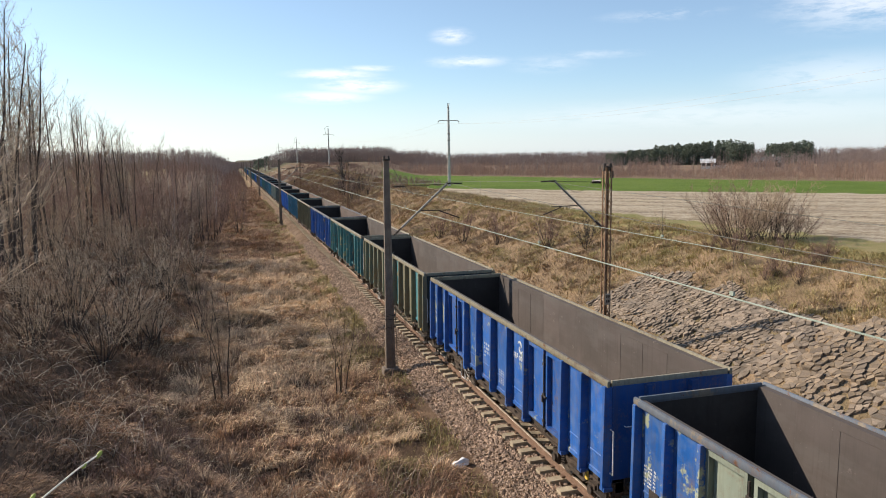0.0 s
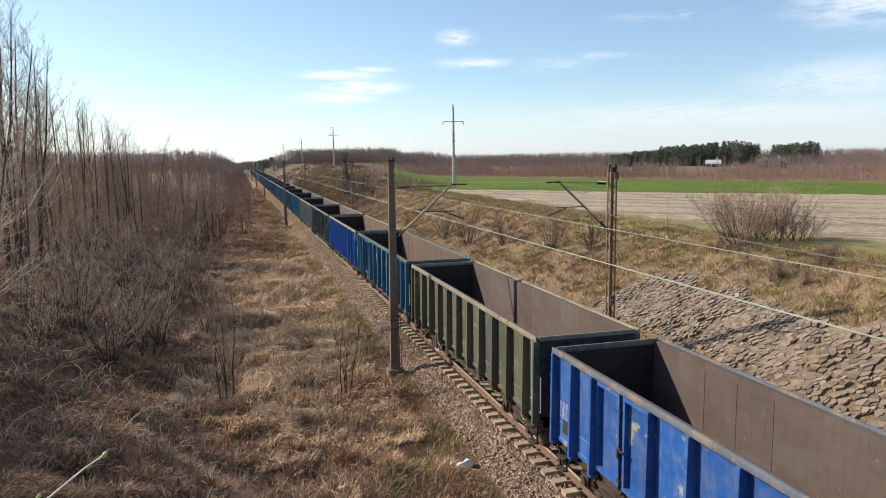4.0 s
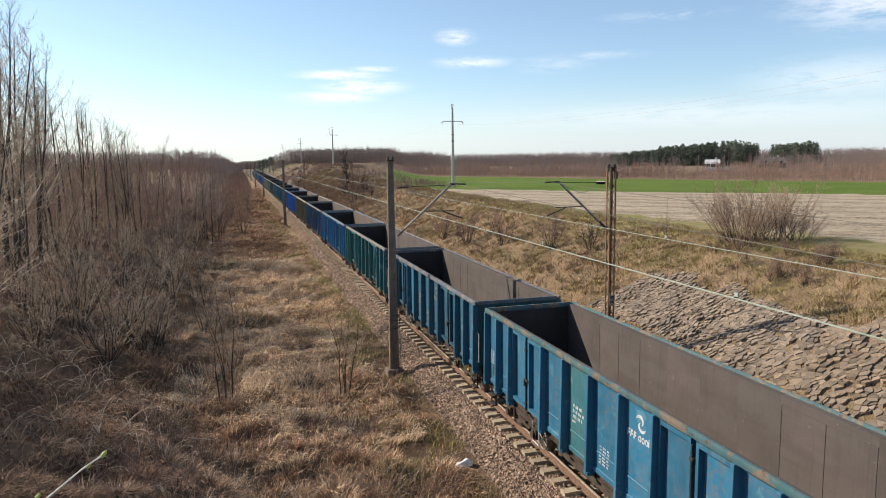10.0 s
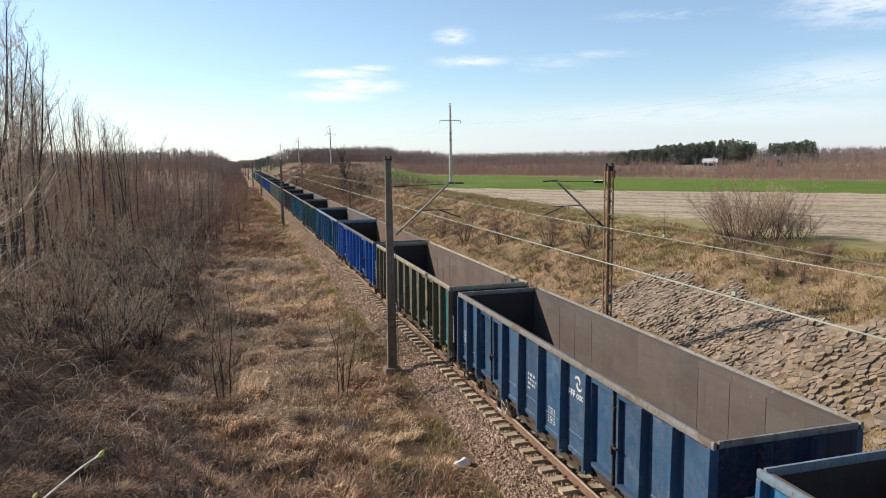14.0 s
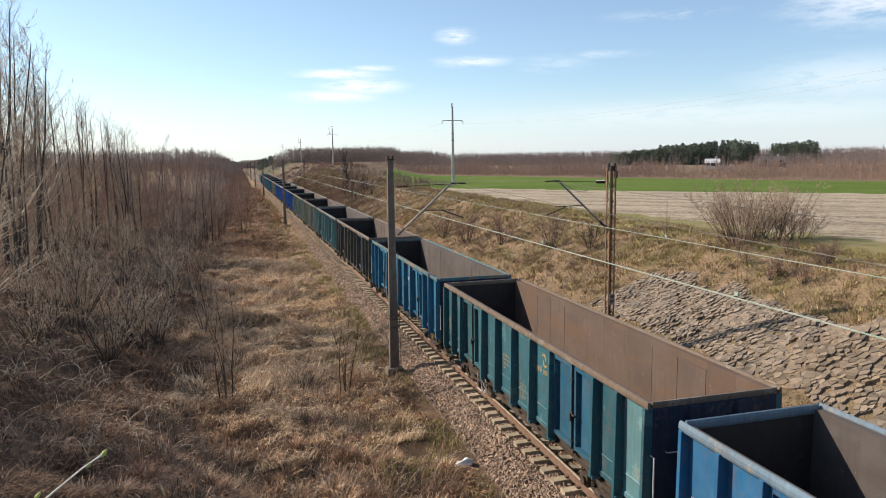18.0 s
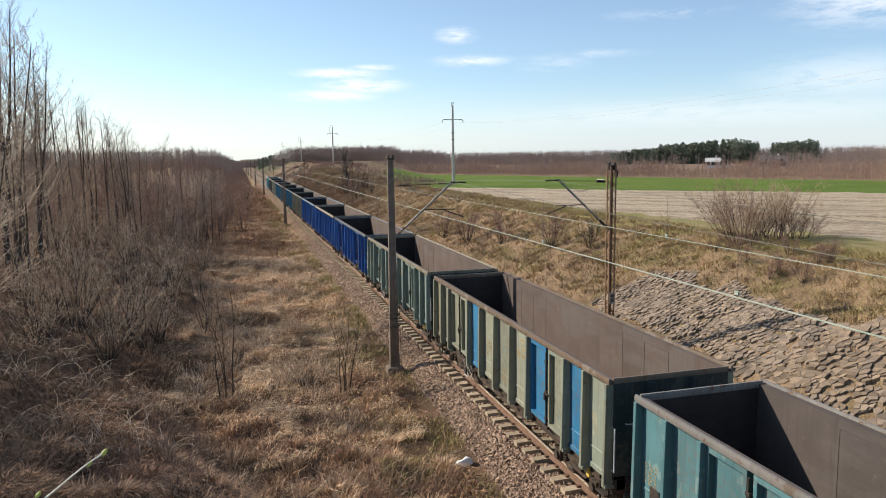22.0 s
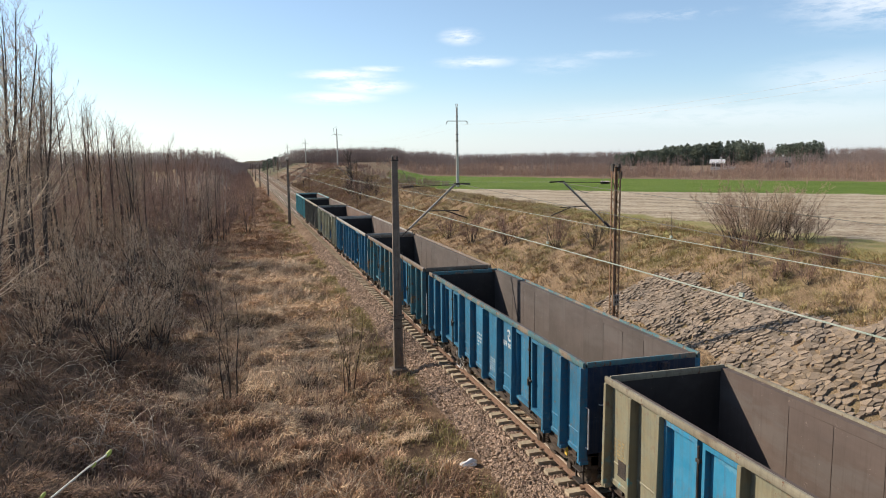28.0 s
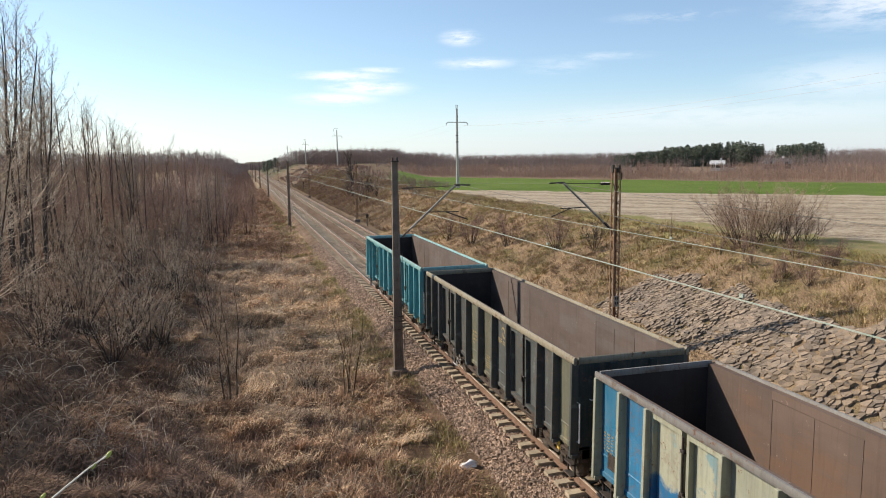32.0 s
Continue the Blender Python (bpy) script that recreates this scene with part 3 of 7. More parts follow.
def rim_mesh(length, round_):
    def build(bm):
        r = 0.092 if round_ else 0.072
        n = 10
        rings = []
        for y in (-length / 2, length / 2):
            ring = []
            for i in range(n):
                a = 2 * math.pi * i / n + math.pi / n
                k = r / max(abs(math.cos(a)), abs(math.sin(a))) * (0.92 if not round_ else 1.0)
                k = min(k, r * (1.22 if not round_ else 1.04))
                ring.append(bm.verts.new((math.cos(a) * k * 0.46, y, RIM - 0.085 + math.sin(a) * k)))
            rings.append(ring)
        for i in range(n):
            j = (i + 1) % n
            bm.faces.new((rings[0][i], rings[0][j], rings[1][j], rings[1][i]))
        bm.faces.new(rings[0])
        bm.faces.new(rings[1][::-1])
    return shared(f"top_rail:{length:.2f}{round_}", build)


def end_wall_mesh():
    def build(bm):
        box(bm, -1.32, 1.32, 0.0, 0.03, 1.14, 3.14)
    return shared("end_wall", build, 0.004)


def stiffener_mesh():
    def build(bm):
        lo = [bm.verts.new(p) for p in ((-0.12, 0.0, 0.98), (-0.08, -0.11, 0.98), (0.08, -0.11, 0.98), (0.12, 0.0, 0.98))]
        hi = [bm.verts.new(p) for p in ((-0.12, 0.0, 3.12), (-0.08, -0.09, 3.12), (0.08, -0.09, 3.12), (0.12, 0.0, 3.12))]
        for i in range(4):
            j = (i + 1) % 4
            bm.faces.new((lo[i], lo[j], hi[j], hi[i]))
        bm.faces.new(lo[::-1])
        bm.faces.new(hi)
    return shared("stiffener", build, 0.006)


def lining_mesh(w):
    """One sheet of the inside of a long wall."""
    def build(bm):
        box(bm, -0.008, 0.008, -w / 2, w / 2, 1.24, 3.195)
        box(bm, 0.008, 0.13, -w / 2, w / 2, 3.191, 3.195)
    return shared(f"lining_sheet:{w:.2f}", build)


def seam_mesh():
    def build(bm):
        box(bm, -0.009, 0.0, -0.008, 0.008, 1.24, 3.02)
    return shared("door_seam", build)


def lintel_mesh(w):
    """The seam over a pair of doors, seen from inside."""
    def build(bm):
        box(bm, -0.009, 0.0, -w / 2, w / 2, 3.02, 3.036)
    return shared(f"lintel_seam:{w:.2f}", build)


def wheelset_mesh(kind):
    def build(bm):
        n = 28
        if kind == "wheel":
            rings = []
            for x, r in ((-0.065, 0.10), (-0.065, 0.17), (-0.02, 0.19), (-0.02, 0.38), (-0.065, 0.40), (-0.065, 0.455), (0.045, 0.46), (0.05, 0.487), (0.068, 0.487), (0.068, 0.39), (0.02, 0.37), (0.02, 0.19), (0.065, 0.17), (0.065, 0.10)):
                rings.append([bm.verts.new((x, r * math.cos(2 * math.pi * i / n), r * math.sin(2 * math.pi * i / n))) for i in range(n)])
            for a, b in zip(rings, rings[1:] + rings[:1]):
                for i in range(n):
                    j = (i + 1) % n
                    bm.faces.new((a[i], a[j], b[j], b[i]))
        else:
            tube(bm, (-1.08, 0, 0), (1.08, 0, 0), 0.085, sides=12)
    return shared(kind, build)


def side_frame_mesh():
    def build(bm):
        # a pressed frame: high over the springs, low in the middle
        prof = [(-1.55, 0.62), (-1.45, 0.74), (-0.5, 0.70), (-0.3, 0.82), (0.3, 0.82), (0.5, 0.70), (1.45, 0.74), (1.55, 0.62), (1.2, 0.60), (0.55, 0.52), (0.3, 0.36), (-0.3, 0.36), (-0.55, 0.52), (-1.2, 0.60)]
        for x0, x1 in ((-0.03, 0.03),):
            a = [bm.verts.new((x0, y, z)) for y, z in prof]
            b = [bm.verts.new((x1, y, z)) for y, z in prof]
            for i in range(len(a)):
                j = (i + 1) % len(a)
                bm.faces.new((a[i], a[j], b[j], b[i]))
            bm.faces.new(a[::-1])
            bm.faces.new(b)
        box(bm, -0.1, 0.04, -0.25, 0.25, 0.50, 0.56)
    return shared("side_frame", build)


def axle_box_mesh():
    def build(bm):
        box(bm, -0.14, 0.09, -0.14, 0.14, 0.33, 0.60)
        tube(bm, (-0.20, 0, 0.46), (-0.14, 0, 0.46), 0.10, sides=12)
    return shared("axle_box", build)


def buffer_mesh():
    def build(bm):
        tube(bm, (0, 0.48, 1.04), (0, 0.30, 1.04), 0.12, 0.10, 14)
        tube(bm, (0, 0.30, 1.04), (0, 0.05, 1.04), 0.075, 0.075, 14)
        tube(bm, (0, 0.05, 1.04), (0, 0.015, 1.04), 0.225, 0.21, 20)
        box(bm, -0.17, 0.17, 0.46, 0.50, 0.87, 1.21)
    return shared("buffer", build)


def coupling_mesh():
    def build(bm):
        box(bm, -0.035, 0.035, 0.02, 0.5, 0.99, 1.07)
        box(bm, -0.03, 0.03, -0.05, 0.06, 1.02, 1.14)
        for x in (-0.09, 0.09):
            box(bm, x - 0.018, x + 0.018, -0.25, 0.25, 0.95, 1.0)
        tube(bm, (-0.16, 0, 0.97), (0.16, 0, 0.97), 0.03, sides=8)
        box(bm, -0.012, 0.012, -0.02, 0.02, 0.68, 0.97)
    return shared("coupling", build)


def pipe_mesh():
    def build(bm):
        pts = [Vector((0, 0.5, 0.98)), Vector((0, 0.28, 0.96)), Vector((0, 0.14, 0.80)), Vector((0, 0.08, 0.62)), Vector((0, -0.02, 0.55))]
        bent(bm, pts, 0.026, 8)
    return shared("brake_hose", build)


def brake_wheel_mesh():
    def build(bm):
        n = 20
        bent(bm, [(0, 0.23 * math.cos(2 * math.pi * i / n), 0.23 * math.sin(2 * math.pi * i / n)) for i in range(n + 1)], 0.016, 6)
        for i in range(4):
            a = math.pi * i / 2 + 0.4
            tube(bm, (0, 0, 0), (0, 0.23 * math.cos(a), 0.23 * math.sin(a)), 0.012, sides=6)
        tube(bm, (-0.03, 0, 0), (0.2, 0, 0), 0.03, sides=8)
    return shared("brake_wheel", build)


def handrail_mesh():
    def build(bm):
        pts = [Vector((0, 0.02, 1.35)), Vector((0, -0.09, 1.35)), Vector((0, -0.09, 2.25)), Vector((0, 0.02, 2.25))]
        bent(bm, pts, 0.016, 8)
    return shared("handrail", build)


def step_mesh():
    def build(bm):
        for y in (-0.17, 0.17):
            box(bm, -0.02, 0.02, y - 0.02, y + 0.02, 0.42, 1.02)
        for z in (0.45, 0.72):
            box(bm, -0.10, 0.06, -0.19, 0.19, z - 0.015, z + 0.015)
    return shared("step", build, 0.004)


def solebar_mesh():
    def build(bm):
        box(bm, -0.04, 0.04, BODY0 + 0.05, BODY1 - 0.05, 0.93, 1.12)
        for z in (0.93, 1.10):
            box(bm, -0.09, 0.0, BODY0 + 0.05, BODY1 - 0.05, z - 0.01, z + 0.02)
        # trussed strut under the middle
        box(bm, -0.03, 0.03, MIDDLE - 1.8, MIDDLE + 1.8, 0.70, 0.93)
    return shared("solebar", build)


def underframe_mesh():
    def build(bm):
        box(bm, -0.28, 0.28, BODY0, BODY1, 0.85, 1.13)
        for y in np.linspace(BODY0 + 0.06, BODY1 - 0.06, 9):
            box(bm, -1.22, 1.22, y - 0.06, y + 0.06, 0.92, 1.13)
        tube(bm, (-0.75, MIDDLE - 0.9, 0.62), (-0.75, MIDDLE + 0.5, 0.62), 0.2, sides=14)
        tube(bm, (-0.9, MIDDLE - 3.2, 0.66), (-0.9, MIDDLE + 3.2, 0.66), 0.025, sides=6)
        box(bm, -1.3, 1.3, BODY0, BODY0 + 0.09, 0.84, 1.2)
        box(bm, -1.3, 1.3, BODY1 - 0.09, BODY1, 0.84, 1.2)
    return shared("underframe", build)


def floor_mesh():
    def build(bm):
        box(bm, -1.30, 1.30, BODY0 + 0.03, BODY1 - 0.03, 1.14, 1.24)
        for y in np.linspace(BODY0 + 1.0, BODY1 - 1.0, 12):
            box(bm, -1.28, 1.28, y - 0.01, y + 0.01, 1.24, 1.247)
    return shared("floor", build)


def ribbon(bm, pts, widths, x0=-0.017, x1=-0.012):
    """A flat painted stroke through points (y, z) of the side wall."""
    pts = [Vector((0, y, z)) for y, z in pts]
    side = []
    for k, p in enumerate(pts):
        d = (pts[min(k + 1, len(pts) - 1)] - pts[max(k - 1, 0)]).normalized().cross(Vector((1, 0, 0)))
        side.append([bm.verts.new(p + d * t + Vector((x, 0, 0))) for t, x in ((-widths[k], x0), (widths[k], x0), (widths[k], x1), (-widths[k], x1))])
    for a, b in zip(side, side[1:]):
        for i in range(4):
            j = (i + 1) % 4
            bm.faces.new((a[i], a[j], b[j], b[i]))
    bm.faces.new(side[0][::-1])
    bm.faces.new(side[-1])


def emblem_mesh():
    """Two hooked strokes that curl past each other."""
    def build(bm):
        for s in (1, -1):
            pts = [(s * (0.045 - 0.115 * math.cos(a)), 2.72 + s * (0.05 + 0.085 * math.sin(a))) for a in np.linspace(-0.9, 3.0, 11)]
            ribbon(bm, pts, [0.006 + 0.028 * math.sin(math.pi * k / 10) for k in range(11)])
    return shared("emblem", build)


def lettering_mesh():
    """The wordmark under the emblem, as plain bars and rings on a rising line."""
    def build(bm):
        y = 0.46
        for kind in "iii oooio":
            z = 2.36 + 0.03 * (0.46 - y)
            if kind == "i":
                ribbon(bm, [(y, z), (y - 0.02, z + 0.15)], [0.02, 0.02])
                ribbon(bm, [(y - 0.075, z + 0.13), (y - 0.03, z + 0.13)], [0.018, 0.018])
                ribbon(bm, [(y - 0.075, z + 0.07), (y - 0.03, z + 0.07)], [0.016, 0.016])
                y -= 0.115
            elif kind == "o":
                n = 9
                ring = [(y - 0.045 + 0.042 * math.cos(2 * math.pi * k / n), z + 0.055 + 0.05 * math.sin(2 * math.pi * k / n)) for k in range(n + 1)]
                ribbon(bm, ring, [0.015] * (n + 1))
                y -= 0.115
            else:
                y -= 0.04
    return shared("lettering", build)


def marks_mesh(kind):
    """Rows of short bars where stencilled writing stands."""
    def build(bm):
        rnd = random.Random(5 if kind == "number" else 9)
        if kind == "number":
            rows = [(2.12, 0.075, (2, 3, 3)), (2.0, 0.075, (2, 2, 3, 2)), (1.88, 0.075, (4, 3, 1)), (1.77, 0.05, (4,))]
        else:
            rows = [(1.86 - 0.07 * i, 0.04, (2, 3, 2)) for i in range(6)]
        for z, h, words in rows:
            y = 0.34 - rnd.uniform(0, 0.06)
            for w in words:
                for i in range(w):
                    box(bm, -0.016, -0.012, y - 0.026, y, z, z + h * rnd.uniform(0.8, 1.0))
                    y -= 0.042
                y -= 0.05
    return shared("stencil:" + kind, build)


def plate_mesh():
    def build(bm):
        box(bm, -0.03, -0.012, -0.15, 0.15, 1.36, 1.66)
        box(bm, -0.045, -0.03, -0.15, 0.15, 1.34, 1.37)
    return shared("card_holder", build, 0.003)


POSTS = {"door": [-5.5, -4.55, -2.42, -1.24, 0, 1.24, 2.42, 4.55, 5.5], "plain": [-5.8 + 1.16 * i for i in range(11)]}


def wagon(label, kind, body, rim, accents=None, mark="white", inside="lining_brown", round_rim=False):
    """One open wagon; its base stands on the track between it and the wagon before it. accents: bay -> paint, counted from the front."""
    accents = accents or {}
    base = new("open_wagon")
    tagged(base, label, "freight wagon", group="wagons of the train")
    posts = POSTS[kind]
    edges = [-6.52] + posts + [6.52]
    lay("underframe", underframe_mesh(), MAT["bogie"], base)
    lay("floor", floor_mesh(), MAT[inside], base)
    for s in (-1, 1):
        turn = Matrix.Rotation(math.pi, 4, "Z") if s > 0 else Matrix.Identity(4)
        lay("solebar", solebar_mesh(), MAT["bogie"], base, "", Matrix.Translation((s * 1.24, 0, 0)) @ (turn @ Matrix.Translation((0, -2 * MIDDLE, 0)) if s > 0 else turn))
        for i, (a, b) in enumerate(zip(edges, edges[1:])):
            mid, w = (a + b) / 2 + MIDDLE, b - a
            coat = accents.get(i, body)
            at = Matrix.Translation((s * 1.312, mid, 0)) @ turn
            if kind == "door" and i in (2, 7):
                lw = w / 2 - 0.12
                for n, d in enumerate((-w / 4 - 0.01, w / 4 + 0.01)):
                    coat = accents.get((i, n), accents.get(i, body))
                    leaf = lay("door", leaf_mesh(lw), MAT[coat], base, "", Matrix.Translation((s * 1.312, mid + d, 0)) @ turn)
                    lay("door_frame", leaf_frame_mesh(lw), MAT[coat], leaf)
                    if s < 0:
                        lay("hinge", hinge_mesh(), MAT[coat], leaf, "", (0, (-1 if d < 0 else 1) * (lw / 2 + 0.02), 0))
                if s < 0:
                    lay("lock_bar", lock_mesh(), MAT["dark_steel"], base, "dark door lock bar", at)
            else:
                lay("panel", panel_mesh(w), MAT[coat], base, "", at)
                if kind == "plain" and i == 1 and s < 0:
                    lay("hatch", leaf_mesh(0.62), MAT[coat], base, "", at @ Matrix.Translation((-0.01, 0, 0.48)) @ Matrix.Diagonal((1, 1, 0.55, 1)))
        for i, p in enumerate(posts):
            lay("post", post_mesh(), MAT[accents.get(("post", i), body)], base, "", Matrix.Translation((s * 1.312, p + MIDDLE, 0)) @ turn)
        for p in (-6.47, 6.47):
            lay("corner_post", post_mesh(), MAT[body], base, "", Matrix.Translation((s * 1.30, p + MIDDLE, 0)) @ turn)
        for a, b in zip(edges, edges[1:]):
            if kind == "door" and b - a > 2:
                lay("lintel_seam", lintel_mesh(b - a), MAT[inside], base, "", Matrix.Translation((s * 1.242, (a + b) / 2 + MIDDLE, 0)) @ (Matrix.Identity(4) if s > 0 else Matrix.Rotation(math.pi, 4, "Z")))
                for e in (a + 0.02, (a + b) / 2, b - 0.02):
                    lay("door_seam", seam_mesh(), MAT[inside], base, "", Matrix.Translation((s * 1.242, e + MIDDLE, 0)) @ (Matrix.Identity(4) if s > 0 else Matrix.Rotation(math.pi, 4, "Z")))
            lay("lining_sheet", lining_mesh(b - a), MAT[inside], base, "", Matrix.Translation((s * 1.248, (a + b) / 2 + MIDDLE, 0)) @ (Matrix.Identity(4) if s > 0 else Matrix.Rotation(math.pi, 4, "Z")))
        lay("top_rail", rim_mesh(13.09, round_rim), MAT[rim], base, "", (s * 1.41, MIDDLE, 0))
    for e, face in ((BODY0, 0.0), (BODY1, math.pi)):
        at = Matrix.Translation((0, e, 0)) @ Matrix.Rotation(face, 4, "Z")
        # the end paint is darker than the sides: it carries the shade
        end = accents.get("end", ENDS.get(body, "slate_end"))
        wall = lay("end_wall", end_wall_mesh(), MAT[end], base, "dark end wall with shade put into its paint", at)
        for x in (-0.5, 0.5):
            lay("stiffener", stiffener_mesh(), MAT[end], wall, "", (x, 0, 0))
        lay("end_lining", shared("end_lining", lambda bm: box(bm, -1.24, 1.24, 0.034, 0.045, 1.24, 3.12)), MAT["lining_end_shaded"], wall)
        lay("end_rail", rim_mesh(2.66, round_rim), MAT[rim], base, "", Matrix.Translation((0, e + (0.03 if face == 0 else -0.03), 0)) @ Matrix.Rotation(math.pi / 2, 4, "Z"))
        for x in (-0.875, 0.875):
            lay("buffer", buffer_mesh(), MAT["dark_steel"], base, "", at @ Matrix.Translation((x, -BODY0, 0)))
        lay("brake_hose", pipe_mesh(), MAT["dark_steel"], base, "", at @ Matrix.Translation((0.35, -BODY0, 0)))
        for x in (-1.34, 1.34):
            lay("handrail", handrail_mesh(), MAT["white"], base, "white-painted handrail", at @ Matrix.Translation((x, 0, 0)))
    for x, z in ((-0.85, 2.3), (0.2, 2.55)):
        lay("grab_rail", shared("grab_rail", lambda bm: bent(bm, [(-0.2, 0.0, 0.0), (-0.2, -0.06, 0.0), (0.2, -0.06, 0.0), (0.2, 0.0, 0.0)], 0.011, 6)), MAT["white"], base, "white-painted grab rail", (x, BODY0, z))
    lay("coupling", coupling_mesh(), MAT["dark_steel"], base)
    for c in (MIDDLE - 4.5, MIDDLE + 4.5):
        bogie = new("bogie")
        bogie.parent = base
        bogie.location = (0, c, 0)
        for s in (-1, 1):
            turn = Matrix.Rotation(math.pi, 4, "Z") if s > 0 else Matrix.Identity(4)
            lay("side_frame", side_frame_mesh(), MAT["bogie"], bogie, "", Matrix.Translation((s * 1.0, 0, 0)) @ turn)
            for a in (-0.9, 0.9):
                lay("axle_box", axle_box_mesh(), MAT["bogie"], bogie, "", Matrix.Translation((s * 1.0, a, 0)) @ turn)
                for d in (-0.24, 0.24):
                    lay("spring", shared("spring", lambda bm: bent(bm, [(0.07 * math.cos(k * 1.05), 0.07 * math.sin(k * 1.05), 0.36 + 0.0095 * k) for k in range(31)], 0.016, 5)), MAT["bogie"], bogie, "", (s * 1.02, a + d, 0))
                lay("wheel", wheelset_mesh("wheel"), MAT["wheel"], bogie, "", Matrix.Translation((s * 0.752, a, 0.46)) @ turn)
        for a in (-0.9, 0.9):
            lay("axle", wheelset_mesh("axle"), MAT["bogie"], bogie, "", (0, a, 0.46))
    side = Matrix.Translation((-1.312, 0, 0))
    lay("brake_wheel", brake_wheel_mesh(), MAT["galvanised"], base, "grey hand brake wheel", (-1.40, MIDDLE + 2.4, 0.80))
    for y in (0.85, 13.2):
        lay("step", step_mesh(), MAT["dark_steel"], base, "", (-1.30, y, 0))
    lay("brake_frame", shared("brake_frame", lambda bm: bent(bm, [(0, -0.2, 1.0), (0, -0.2, 0.5), (0, 0.2, 0.5), (0, 0.2, 1.0)], 0.018, 6)), MAT["white"], base, "white-painted frame of the hand brake", (-1.36, MIDDLE + 2.95, 0))
    lay("emblem", emblem_mesh(), MAT[accents.get("emblem", mark)], base, "painted emblem", side @ Matrix.Translation((0, MIDDLE - 1.83, 0)))
    tagged(lay("lettering", lettering_mesh(), MAT[accents.get("emblem", mark)], base, "strip of faded lettering", side @ Matrix.Translation((0, MIDDLE - 1.83, 0))), "strip of faded lettering", kind="stuff")
    tagged(lay("stencil", marks_mesh("number"), MAT[mark], base, "rows of stencilled marks", side @ Matrix.Translation((0, MIDDLE + 0.65, 0))), "rows of small stencilled marks", kind="stuff")
    tagged(lay("stencil", marks_mesh("grid"), MAT[mark], base, "block of small stencilled marks", side @ Matrix.Translation((0, MIDDLE - 0.6, -0.18))), "rows of small stencilled marks", kind="stuff")
    tagged(lay("stencil", marks_mesh("grid"), MAT[mark], base, "block of small stencilled marks", side @ Matrix.Translation((0, MIDDLE + 6.0, 0.15))), "rows of small stencilled marks", kind="stuff")
    lay("card_holder", plate_mesh(), MAT["dark_steel"], base, "", side @ Matrix.Translation((0, MIDDLE + 5.98, 0)))
    lay("jacking_mark", shared("jacking_mark", lambda bm: box(bm, -0.03, 0.0, -0.06, 0.06, 0.80, 1.0)), MAT["yellow"], base, "yellow-painted lifting mark", (-1.33, 1.45, 0))
    return base


